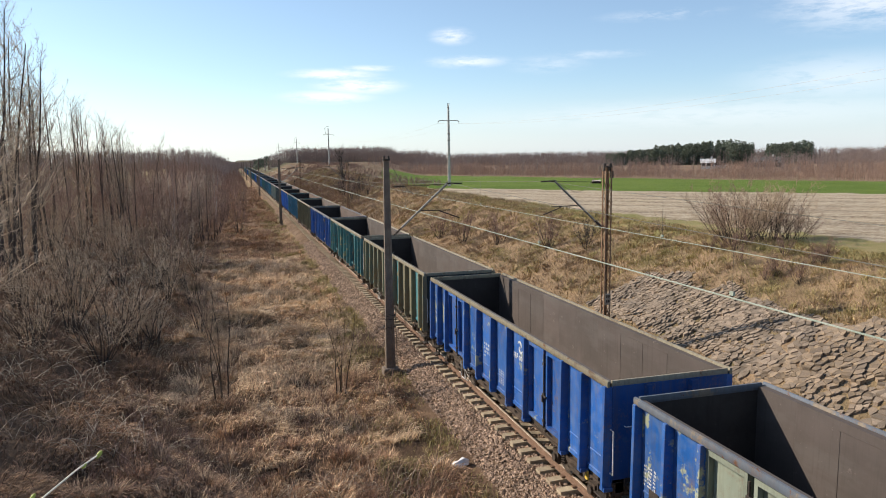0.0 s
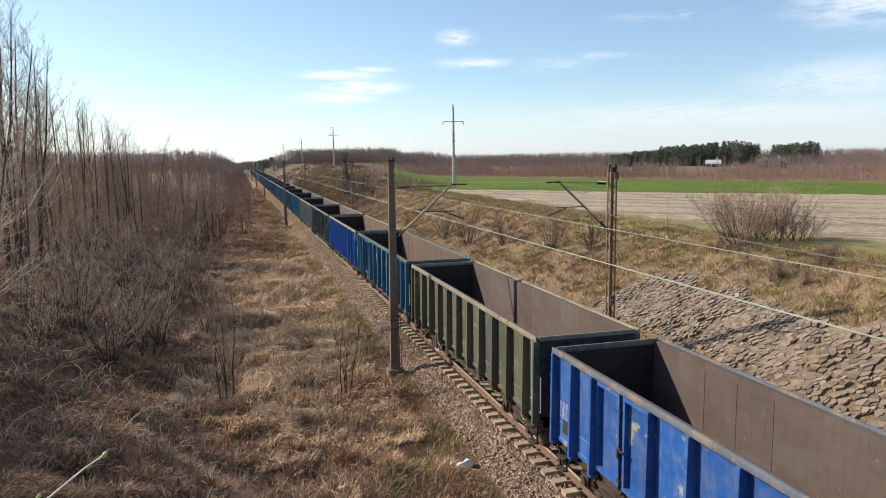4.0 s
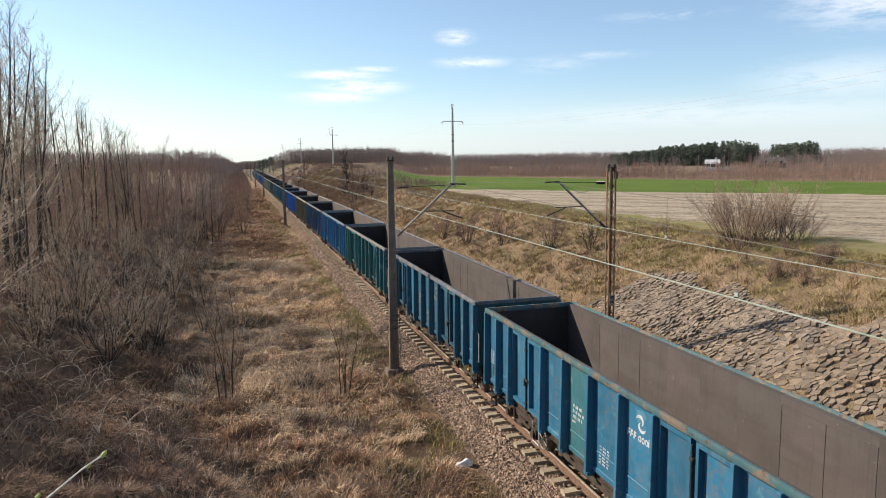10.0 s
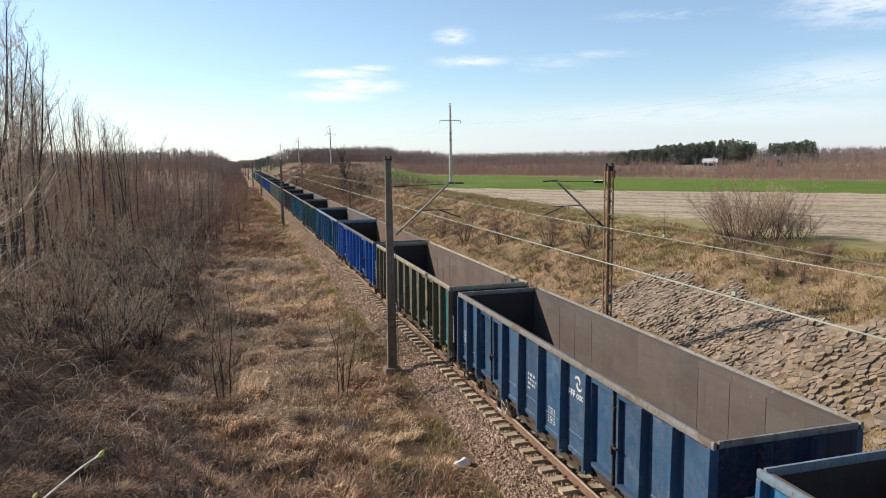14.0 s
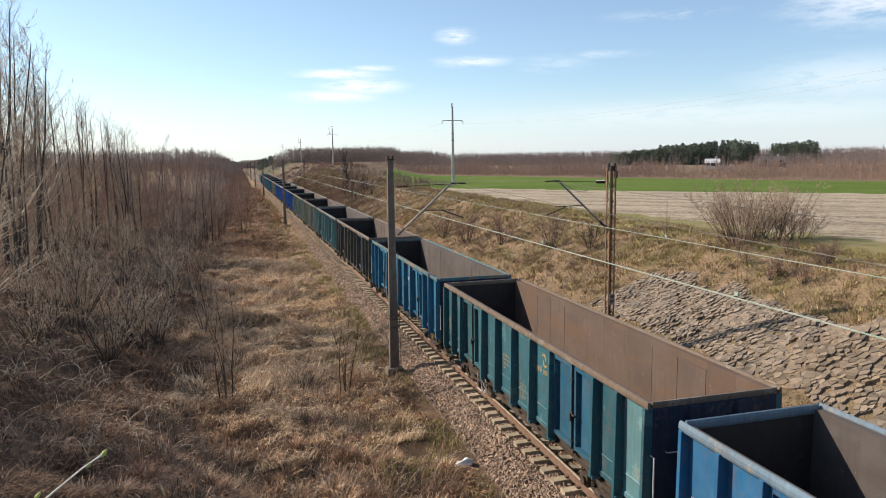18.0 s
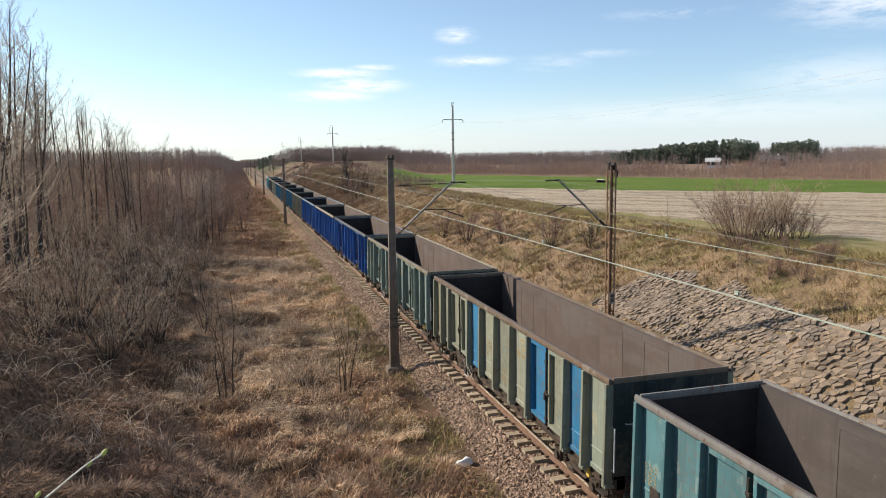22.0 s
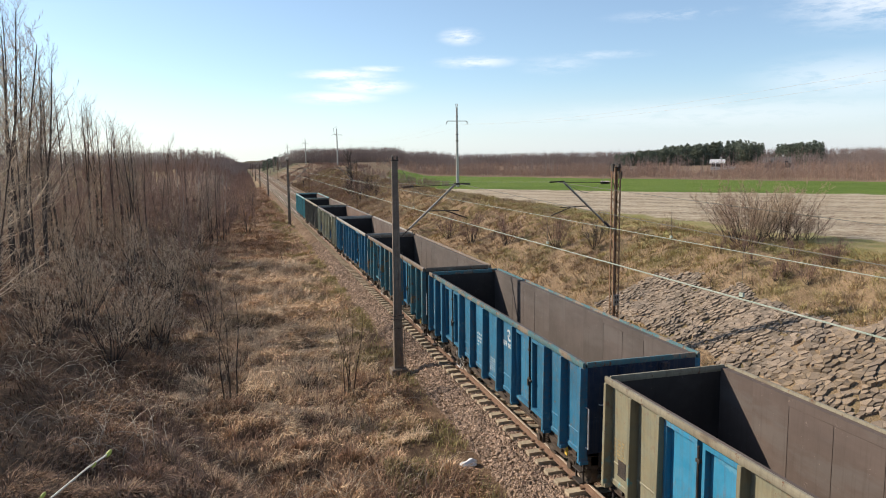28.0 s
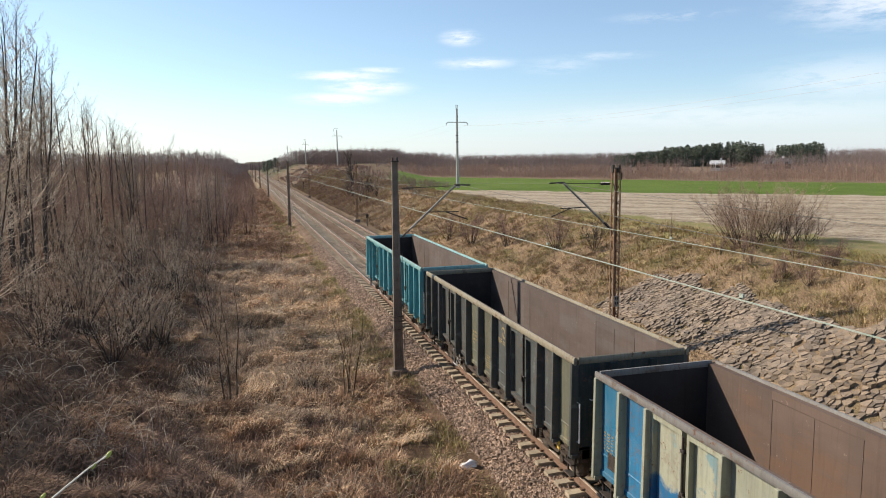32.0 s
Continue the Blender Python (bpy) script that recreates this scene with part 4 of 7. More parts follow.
# paints: base colour, what shows where it has faded, how worn, how rusty
for key, base_, faded_, worn_, rust_ in (
        ("cobalt", (0.016, 0.10, 0.36), (0.30, 0.33, 0.25), 0.42, 0.30), ("cobalt_clean", (0.016, 0.095, 0.32), (0.028, 0.13, 0.37), 0.45, 0.2),
        ("royal", (0.018, 0.12, 0.44), (0.03, 0.17, 0.46), 0.45, 0.25), ("teal", (0.045, 0.185, 0.22), (0.14, 0.26, 0.26), 0.5, 0.45),
        ("teal_blue", (0.026, 0.145, 0.25), (0.07, 0.20, 0.28), 0.45, 0.35), ("sea_green", (0.026, 0.14, 0.165), (0.10, 0.21, 0.22), 0.5, 0.4), ("sea_dark", (0.024, 0.108, 0.138), (0.07, 0.16, 0.18), 0.5, 0.5), ("mist_teal", (0.08, 0.19, 0.21), (0.16, 0.255, 0.255), 0.5, 0.4),
        ("aqua", (0.10, 0.33, 0.38), (0.20, 0.40, 0.41), 0.5, 0.3), ("navy", (0.028, 0.078, 0.155), (0.06, 0.115, 0.19), 0.5, 0.35),
        ("steel_blue", (0.03, 0.13, 0.33), (0.07, 0.19, 0.36), 0.45, 0.3), ("slate", (0.07, 0.077, 0.074), (0.12, 0.14, 0.13), 0.5, 0.5), ("ivory", (0.31, 0.315, 0.235), (0.16, 0.24, 0.25), 0.42, 0.6), ("slate_teal", (0.055, 0.088, 0.094), (0.10, 0.15, 0.15), 0.5, 0.55),
        ("olive", (0.10, 0.105, 0.075), (0.17, 0.16, 0.10), 0.5, 0.45), ("pale_green", (0.215, 0.25, 0.20), (0.29, 0.29, 0.21), 0.5, 0.4),
        ("khaki", (0.22, 0.20, 0.13), (0.10, 0.24, 0.25), 0.4, 0.45), ("cream", (0.235, 0.25, 0.19), (0.19, 0.245, 0.215), 0.48, 0.5),
        ("cobalt_patched", (0.018, 0.105, 0.36), (0.33, 0.36, 0.26), 0.62, 0.35), ("teal_patched", (0.055, 0.20, 0.23), (0.31, 0.30, 0.19), 0.55, 0.5),
        ("sky_blue", (0.03, 0.18, 0.34), (0.08, 0.24, 0.36), 0.45, 0.3), ("denim", (0.02, 0.115, 0.24), (0.035, 0.15, 0.27), 0.4, 0.25), ("denim_light", (0.024, 0.15, 0.32), (0.05, 0.19, 0.34), 0.4, 0.25), ("deep_teal", (0.02, 0.10, 0.165), (0.05, 0.16, 0.21), 0.5, 0.45), ("cyan", (0.03, 0.205, 0.34), (0.08, 0.25, 0.36), 0.45, 0.3), ("pale_teal", (0.185, 0.25, 0.232), (0.26, 0.28, 0.22), 0.5, 0.45), ("teal_rust", (0.05, 0.17, 0.22), (0.20, 0.14, 0.085), 0.52, 0.8),
        ("rim_khaki", (0.26, 0.235, 0.17), (0.17, 0.14, 0.10), 0.5, 0.7), ("rim_grey", (0.22, 0.215, 0.20), (0.15, 0.12, 0.095), 0.5, 0.7),
        ("rim_brown", (0.17, 0.13, 0.095), (0.24, 0.20, 0.16), 0.5, 0.8), ("rim_pale", (0.30, 0.285, 0.25), (0.25, 0.21, 0.16), 0.5, 0.6),
        ("rim_blue", (0.12, 0.145, 0.18), (0.22, 0.185, 0.145), 0.7, 0.7), ("rim_sky", (0.15, 0.225, 0.29), (0.25, 0.25, 0.235), 0.5, 0.5),
        ("rim_teal", (0.065, 0.16, 0.18), (0.21, 0.175, 0.135), 0.75, 0.8), ("rim_aqua", (0.22, 0.42, 0.42), (0.30, 0.40, 0.38), 0.5, 0.4)):
    MAT[key] = paint(key + "_wagon_paint", base_, faded_, worn_, rust_)
MAT["cream_over_blue"] = paint("cream_paint_over_blue", (0.33, 0.34, 0.26), (0.10, 0.19, 0.30), 0.5, 0.4, 0.5, ((0.016, 0.115, 0.40), 2.72, 0.55))
MAT["green_over_blue"] = paint("pale_green_paint_over_blue", (0.155, 0.245, 0.235), (0.25, 0.29, 0.24), 0.45, 0.4, 0.5, ((0.014, 0.12, 0.42), 2.15, 0.3))
MAT["green_over_blue_low"] = paint("pale_green_paint_with_a_blue_foot", (0.155, 0.245, 0.235), (0.25, 0.29, 0.24), 0.45, 0.4, 0.5, ((0.014, 0.12, 0.42), 1.6, 0.3))
MAT["green_over_blue_high"] = paint("pale_green_paint_over_much_blue", (0.155, 0.245, 0.235), (0.25, 0.29, 0.24), 0.45, 0.4, 0.5, ((0.014, 0.12, 0.42), 2.5, 0.3))
MAT["slate_over_blue"] = paint("slate_paint_over_blue", (0.06, 0.085, 0.088), (0.10, 0.15, 0.15), 0.5, 0.5, 0.5, ((0.022, 0.12, 0.22), 2.0, 0.4))
MAT["ivory_over_blue"] = paint("ivory_paint_over_blue", (0.32, 0.32, 0.24), (0.22, 0.28, 0.25), 0.5, 0.6, 0.5, ((0.02, 0.115, 0.24), 1.9, 0.5))
# inner end walls: the shade they stand in is painted into the colour
MAT["lining_end_shaded"] = lined("grimy_end_lining", (0.05, 0.042, 0.038), (0.035, 0.03, 0.028), (0.06, 0.052, 0.047))
# end walls: own hues, darkened by shade put into the colour
MAT["navy_end"] = paint("shaded_navy_end_paint", (0.011, 0.023, 0.05), (0.025, 0.04, 0.07), 0.4, 0.35)
MAT["cobalt_end"] = paint("shaded_cobalt_end_paint", (0.013, 0.06, 0.20), (0.03, 0.08, 0.2), 0.4, 0.3)
MAT["teal_end"] = paint("shaded_teal_end_paint", (0.016, 0.062, 0.075), (0.035, 0.075, 0.085), 0.4, 0.4)
MAT["slate_end"] = paint("shaded_slate_end_paint", (0.022, 0.034, 0.036), (0.05, 0.06, 0.055), 0.45, 0.5)
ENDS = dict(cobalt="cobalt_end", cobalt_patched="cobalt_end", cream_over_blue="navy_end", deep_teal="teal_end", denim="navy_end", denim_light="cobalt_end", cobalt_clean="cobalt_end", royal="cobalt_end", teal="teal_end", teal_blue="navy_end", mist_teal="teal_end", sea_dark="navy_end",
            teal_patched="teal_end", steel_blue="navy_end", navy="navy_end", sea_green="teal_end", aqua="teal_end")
MAT["lining_brown"] = lined("scoured_brown_lining", (0.126, 0.097, 0.083), (0.094, 0.072, 0.062), (0.131, 0.122, 0.113))
MAT["lining_grey"] = lined("scoured_grey_lining", (0.109, 0.090, 0.082), (0.082, 0.070, 0.063), (0.119, 0.108, 0.100))
MAT["lining_rust"] = lined("rusty_lining", (0.144, 0.102, 0.080), (0.107, 0.078, 0.064), (0.152, 0.090, 0.057), 0.5, 0.6)
MAT["lining_blue"] = lined("brown_lining_with_blue_scraps", (0.131, 0.100, 0.082), (0.101, 0.077, 0.064), (0.077, 0.113, 0.149), 0.57, 0.75)

TRAIN = [
    ("cobalt blue open wagon with faded cream patches, empty", "door", "cobalt_patched", "rim_blue", {2: "pale_green", 7: "pale_green"}, "white", "lining_grey", False),
    ("bright cobalt blue open wagon, empty, small cream scuffs", "door", "cobalt", "rim_khaki", {9: "cobalt_patched", 8: "cobalt_patched"}, "white", "lining_grey", False),
    ("open wagon in worn olive and teal panels, empty", "plain", "khaki", "rim_khaki", {1: "teal_patched", 4: "teal", 6: "teal", 9: "teal_patched", 10: "teal", 11: "teal_patched"}, "amber", "lining_grey", False),
    ("teal open wagon with scuffed cream patches, empty", "door", "teal_patched", "rim_khaki", {0: "teal", 1: "teal", 2: "teal", 7: "teal", 8: "teal", 9: "cream"}, "amber", "lining_grey", True),
    ("cobalt blue open wagon with faint pale scuffs, empty", "door", "cobalt", "rim_blue", {2: "cobalt_patched", 1: "cobalt_patched"}, "white", "lining_brown", False),
    ("dark olive-grey open wagon, empty", "plain", "olive", "rim_khaki", {0: "pale_green", 3: "slate"}, "amber", "lining_brown", False),
    ("teal-blue open wagon with white scribbles, empty", "door", "teal_blue", "rim_teal", {}, "white", "lining_rust", False),
    ("open wagon in blue with greyed cream upper panels, empty", "plain", "cream_over_blue", "rim_khaki", {5: "royal", 8: "royal", 11: "royal", 2: "olive", "emblem": "amber", **{("post", k): "royal" for k in range(11)}}, "white", "lining_rust", False),
    ("dark slate open wagon with some blue panels, empty", "door", "slate_teal", "rim_grey", {(2, 0): "steel_blue", 5: "slate_over_blue", 3: "slate_teal", (2, 1): "slate_over_blue", 9: "slate"}, "amber", "lining_rust", False),
    ("pale green open wagon repainted blue in places, empty", "door", "pale_teal", "rim_pale", {3: "green_over_blue", 6: "green_over_blue_high", 8: "green_over_blue", 9: "green_over_blue_low", 5: "green_over_blue_low", 4: "green_over_blue", (2, 1): "green_over_blue_low"}, "amber", "lining_grey", False),
    ("teal open wagon, fairly clean, empty", "door", "teal_blue", "rim_teal", {5: "teal", "end": "teal_end"}, "white", "lining_grey", False),
    ("steel-blue open wagon flecked with rust, empty", "door", "deep_teal", "rim_blue", {0: "teal_blue", 6: "teal_blue"}, "amber", "lining_grey", False),
    ("sea-green open wagon, empty", "door", "sea_green", "rim_grey", {}, "white", "lining_grey", False),
    ("clear blue open wagon, empty", "door", "denim_light", "rim_sky", {}, "white", "lining_blue", False),
    ("dark navy blue open wagon, empty", "door", "navy", "rim_grey", {}, "white", "lining_grey", False),
    ("dark olive open wagon with a greenish end panel, empty", "door", "olive", "rim_khaki", {0: "sea_green", 3: "slate", 5: "slate"}, "amber", "lining_brown", True),
    ("bright blue open wagon, empty, clean sides", "door", "royal", "rim_blue", {}, "white", "lining_rust", False),
    ("blue-teal open wagon with a light blue top edge, empty", "door", "denim", "rim_sky", {4: "steel_blue"}, "white", "lining_grey", True),
    ("dull sea-green open wagon, empty", "door", "sea_dark", "rim_brown", {2: "deep_teal", 0: "mist_teal"}, "amber", "lining_rust", False),
    ("teal-blue open wagon, empty", "door", "teal_blue", "rim_teal", {7: "cyan", 8: "sky_blue"}, "white", "lining_grey", False),
    ("dark olive-grey open wagon with one blue door, empty", "door", "slate", "rim_brown", {(2, 0): "denim_light", 9: "olive", 5: "olive"}, "amber", "lining_brown", True),
    ("pale teal open wagon, empty", "door", "mist_teal", "rim_grey", {0: "teal", 4: "pale_teal", (2, 0): "teal", 6: "pale_teal"}, "amber", "lining_grey", False),
    ("patchwork open wagon in cream, teal and blue panels, empty", "door", "cream", "rim_brown", {0: "pale_green", 1: "sky_blue", (2, 1): "sky_blue", 6: "sky_blue", 9: "khaki"}, "amber", "lining_brown", False),
    ("pale grey-green open wagon, empty", "door", "pale_teal", "rim_khaki", {9: "cream", 8: "pale_green", 4: "pale_green"}, "amber", "lining_brown", False),
    ("cobalt blue open wagon, empty, clean", "door", "cobalt_clean", "rim_blue", {}, "white", "lining_blue", False),
    ("blue open wagon with a greenish worn top edge, empty", "plain", "cobalt_clean", "rim_khaki", {}, "white", "lining_blue", True),
    ("blue open wagon with a lighter end panel, empty", "door", "cobalt_clean", "rim_sky", {0: "sky_blue", 3: "cobalt_patched"}, "white", "lining_brown", False),
    ("olive open wagon with light blue doors, empty", "door", "khaki", "rim_khaki", {2: "cyan", 7: "cyan", 0: "teal_patched", 4: "olive"}, "amber", "lining_brown", False),
    ("teal-blue open wagon with a dark top edge, empty", "door", "teal_blue", "rim_teal", {}, "white", "lining_grey", False),
    ("dark rust-stained teal open wagon, empty", "door", "teal_rust", "rim_brown", {3: "slate", 5: "slate", (2, 1): "teal_blue", (7, 0): "teal_blue"}, "white", "lining_grey", True),
    ("teal open wagon with a pale worn top edge, empty", "door", "teal_blue", "rim_pale", {4: "sky_blue", 5: "sky_blue"}, "white", "lining_brown", True),
    ("pale cream open wagon patched with blue, empty", "door", "ivory", "rim_grey", {0: "ivory_over_blue", (2, 1): "ivory_over_blue", 4: "cream", (7, 1): "ivory_over_blue", 8: "sky_blue", 9: "teal_blue", 5: "ivory_over_blue"}, "amber", "lining_rust", False),
    ("dark olive-green open wagon, empty", "door", "slate", "rim_khaki", {0: "olive", 4: "olive", 5: "olive"}, "amber", "lining_brown", True),
    ("pale aqua open wagon at the end of the train, empty", "door", "aqua", "rim_aqua", {}, "white", "lining_brown", True),
]


def scribble():
    """Chalked white strokes across the panels of one wagon."""
    rnd = random.Random(3)
    for y, z, h in ((0.95, 2.45, 0.42), (0.72, 2.42, 0.5), (0.5, 2.5, 0.4), (0.3, 2.38, 0.5)):
        bm = bmesh.new()
        bent(bm, [(0, h * 0.35 + rnd.uniform(-0.05, 0.05), h), (0, h * 0.2, h * 0.6), (0, 0.06, h * 0.45), (0, -0.1, 0.0)], 0.017, 4)
        part("chalk_stroke", bm, MAT["white"], WAGONS[6], "white chalk stroke", 0.0, (-1.328, MIDDLE + y, z - 0.25))


PITCH = 14.04
# where the gap before the wagon called 0 stands along the track, at each time
LEAD = ((0, 11.64), (2, -14.49), (4, -40.76), (6, -67.15), (8, -93.68), (10, -120.34), (12, -147.14), (14, -174.07), (16, -201.14), (18, -228.33),
        (20, -255.65), (22, -283.09), (24, -310.64), (26, -338.30), (28, -366.04), (30, -393.87), (32, -421.77))
WAGONS = [wagon(*spec) for spec in TRAIN]
scribble()


def motions():
    for i, w in enumerate(WAGONS):
        walk(w, [(t, pose(0, y + PITCH * (i - 1), 0)) for t, y in LEAD])


# ---------------------------------------------------------------- masts and wires over the line


def concrete_mast(y, near):
    base = new("catenary_mast")
    base.location = (-2.66, y, -0.95)
    tagged(base, "grey concrete catenary mast beside the track with a steel bracket arm", "catenary mast", group="catenary masts")
    bm = bmesh.new()
    # a tapering mast of nearly square section with a shallow groove down two faces
    lo, hi = [], []
    for x, y_ in ((-1, -1), (-0.35, -1), (-0.3, -0.8), (0.3, -0.8), (0.35, -1), (1, -1), (1, 1), (0.35, 1), (0.3, 0.8), (-0.3, 0.8), (-0.35, 1), (-1, 1)):
        lo.append(bm.verts.new((x * 0.19, y_ * 0.10, 0)))
        hi.append(bm.verts.new((x * 0.108, y_ * 0.055, 8.5)))
    for i in range(12):
        j = (i + 1) % 12
        bm.faces.new((lo[i], lo[j], hi[j], hi[i]))
    bm.faces.new(lo[::-1])
    bm.faces.new(hi)
    part("shaft", bm, MAT["concrete"], base)
    bm = bmesh.new()
    box(bm, -0.32, 0.32, -0.28, 0.28, 0.1, 0.42)
    part("foundation", bm, MAT["concrete"], base, "", 0.04)
    bm = bmesh.new()
    box(bm, -0.14, 0.14, -0.12, 0.12, 8.5, 8.56)
    for x in (-0.08, 0.1):
        box(bm, x - 0.03, x + 0.03, -0.05, 0.05, 8.56, 8.68)
    part("cap", bm, MAT["dark_steel"], base, "", 0.01)
    bracket(base, 1, 2.66, 0.95)
    if near:
        bm = bmesh.new()
        rnd = random.Random(3)
        for z in (2.05, 2.35, 2.55):
            for a in range(10):
                p = Vector((0.26 * math.cos(a * 0.63), 0.2 * math.sin(a * 0.63), z + rnd.uniform(-0.05, 0.05)))
                q = Vector((0.26 * math.cos((a + 1) * 0.63), 0.2 * math.sin((a + 1) * 0.63), z + rnd.uniform(-0.05, 0.05)))
                tube(bm, p, q, 0.012, sides=5)
                if a % 2:
                    tube(bm, q, q * 1.25 + Vector((rnd.uniform(-.15, .15), rnd.uniform(-.15, .15), -0.25 * z + rnd.uniform(-0.12, 0.12))), 0.008, sides=4)
        part("barbed_wire", bm, MAT["dark_steel"], base, "twisted barbed wire round the mast")
        bm = bmesh.new()
        tube(bm, (0.26, -0.02, 0.3), (0.22, -0.02, 5.0), 0.012, sides=5)
        part("earth_wire", bm, MAT["wire_dark"], base)
    return base


def insulator(bm, a, b, ribs=6):
    a, b = Vector(a), Vector(b)
    tube(bm, a, b, 0.022, sides=8)
    for i in range(ribs):
        p = a.lerp(b, (i + 0.3) / ribs)
        q = a.lerp(b, (i + 0.7) / ribs)
        tube(bm, p, q, 0.075, 0.035, 10)


def bracket(base, s, reach, lift):
    """The swinging arm that holds the wires over a track: strut, tie, steady arm, insulators. s: to which side it points."""
    def at(dx, z):
        return Vector((s * dx, 0, z + lift))
    low, high, tip = at(0.24, 4.68), at(0.24, 6.55), at(reach - 0.25, 6.62)
    bm = bmesh.new()
    tube(bm, low.lerp(tip, 0.14), tip, 0.042, sides=10)
    part("bracket_arm", bm, MAT["galvanised"], base, "slanting steel tube")
    bm = bmesh.new()
    insulator(bm, low, low.lerp(tip, 0.14))
    insulator(bm, high + (tip - high) * 0.03, high + (tip - high) * 0.22, 7)
    part("insulator", bm, MAT["insulator"], base, "ribbed brown insulators")
    bm = bmesh.new()
    tube(bm, high, tip + Vector((s * 0.55, 0, 0)), 0.014, sides=6)
    tube(bm, tip + Vector((s * -0.05, 0, 0.02)), tip + Vector((s * 0.6, 0, 0.0)), 0.03, sides=8)
    part("tie_rod", bm, MAT["dark_steel"], base)
    bm = bmesh.new()
    mid = low.lerp(tip, 0.48)
    tube(bm, mid, mid + Vector((s * 1.25, 0, -0.02)), 0.02, sides=8)
    tube(bm, mid + Vector((s * 0.75, 0, -0.02)), mid + Vector((s * 1.62, 0, -0.34)), 0.022, sides=8)
    part("steady_arm", bm, MAT["dark_steel"], base)
    bm = bmesh.new()
    k = 10
    pts = [at(0.24, 7.3).lerp(tip + Vector((0, 0, 0.0)), i / k) - Vector((0, 0, 1.1 * math.sin(math.pi * i / k) * (1 - 0.55 * i / k))) for i in range(k + 1)]
    bent(bm, pts, 0.008, 4)
    part("jumper_wire", bm, MAT["wire_dark"], base, "slack sagging wire")


def lattice_mast(y, near):
    base = new("catenary_mast")
    base.location = (6.62, y, -0.75)
    tagged(base, "rust-streaked steel lattice catenary mast with a bracket arm", "catenary mast", group="catenary masts")
    H, w, d = 7.9, 0.115, 0.13
    for sx in (-1, 1):
        for sy in (-1, 1):
            # each corner is an angle iron
            bm = bmesh.new()
            box(bm, sx * (w + 0.03), sx * (w + 0.022), sy * (d + 0.03), sy * (d - 0.03), 0.3, H)
            box(bm, sx * (w + 0.022), sx * (w - 0.035), sy * (d + 0.03), sy * (d + 0.022), 0.3, H)
            part("chord", bm, MAT["rusty"], base)
    n = 22
    for k in range(n):
        z0, z1 = 0.4 + (H - 0.6) * k / n, 0.4 + (H - 0.6) * (k + 1) / n
        a, b = (-w, w) if k % 2 else (w, -w)
        bm = bmesh.new()
        for e in (-d - 0.02, d + 0.02):
            tube(bm, (a, e, z0), (b, e, z1), 0.017, sides=4)
        for e in (-w - 0.015, w + 0.015):
            tube(bm, (e, a * d / w, z0), (e, b * d / w, z1), 0.015, sides=4)
        part("lacing_bar", bm, MAT["rusty"], base)
    bm = bmesh.new()
    box(bm, -0.35, 0.35, -0.35, 0.35, -0.3, 0.42)
    part("foundation", bm, MAT["concrete"], base, "", 0.04)
    bm = bmesh.new()
    box(bm, -0.15, 0.15, -0.18, 0.18, H, H + 0.05)
    for x in (-0.14, 0.12):
        box(bm, x - 0.05, x + 0.05, -0.08, 0.08, H - 0.15, H + 0.16)
    box(bm, 0.16, 0.24, -0.1, 0.1, H - 0.45, H - 0.15)
    part("cap", bm, MAT["dark_steel"], base, "", 0.01)
    if near:
        bm = bmesh.new()
        box(bm, -0.13, 0.13, -0.22, -0.19, 2.15, 2.62)
        plate = part("number_plate", bm, MAT["galvanised"], base, "grey plate with dark marks", 0.006)
        bm = bmesh.new()
        for z in (2.25, 2.45):
            box(bm, -0.08, -0.02, -0.226, -0.221, z, z + 0.11)
            box(bm, 0.01, 0.08, -0.226, -0.221, z, z + 0.11)
        part("marks", bm, MAT["dark_steel"], plate)
    bracket(base, -1, 2.62, 0.75)
    return base


MASTS = [26.9, 92.6, 166.0, 240.0, 314.0, 388.0, 462.0]
for i, y in enumerate(MASTS):
    concrete_mast(y, i == 0)
for i, y in enumerate((26.7, 97.0, 168.0, 240.0, 314.0)):
    lattice_mast(y, i == 0)


def strand(name, label, pts, r, material, category="overhead wire", sides=5):
    bm = bmesh.new()
    bent(bm, pts, r, sides)
    return tagged(lay(name, mesh(name, bm), material), label, category, group="overhead wires")


def catenary(cx):
    stops = [-39.1] + MASTS
    contact, carrier = [], []
    zig = 0.25
    for a, b in zip(stops, stops[1:]):
        for k in range(12):
            t = k / 12
            y = a + (b - a) * t
            s = zig * (1 - 2 * t)
            contact.append(Vector((cx + s, y, 5.2 - 0.04 * math.sin(math.pi * t))))
            carrier.append(Vector((cx + s * 0.3, y, 6.62 - 0.62 * math.sin(math.pi * t))))
        zig = -zig
    strand("contact_wire", "pale weathered contact wire strung over the track", contact, 0.014 if cx == 0 else 0.011, MAT["wire"])
    strand("messenger_wire", "thin grey carrying wire sagging over the track", carrier, 0.0075, MAT["wire_dark"])
    k = 0
    for a, b in zip(stops[:3], stops[1:4]):
        for j in range(1, 8):
            t = j / 8
            y = a + (b - a) * t
            if y < 3:
                continue
            bm = bmesh.new()
            tube(bm, (cx, y, 5.2), (cx, y, 6.62 - 0.62 * math.sin(math.pi * t)), 0.004, sides=4)
            tagged(part("dropper_wire", bm, MAT["wire_dark"], None), "thin dropper between contact and carrying wire", "overhead wire", group="dropper wires")
            bm = bmesh.new()
            box(bm, cx - 0.02, cx + 0.02, y - 0.05, y + 0.05, 5.18, 5.25)
            tagged(part("wire_clamp", bm, MAT["wire"], None), "small metal clamp on the contact wire", "clamp", group="wire clamps")


for cx in TRACKS:
    catenary(cx)

# ---------------------------------------------------------------- the power line across the fields


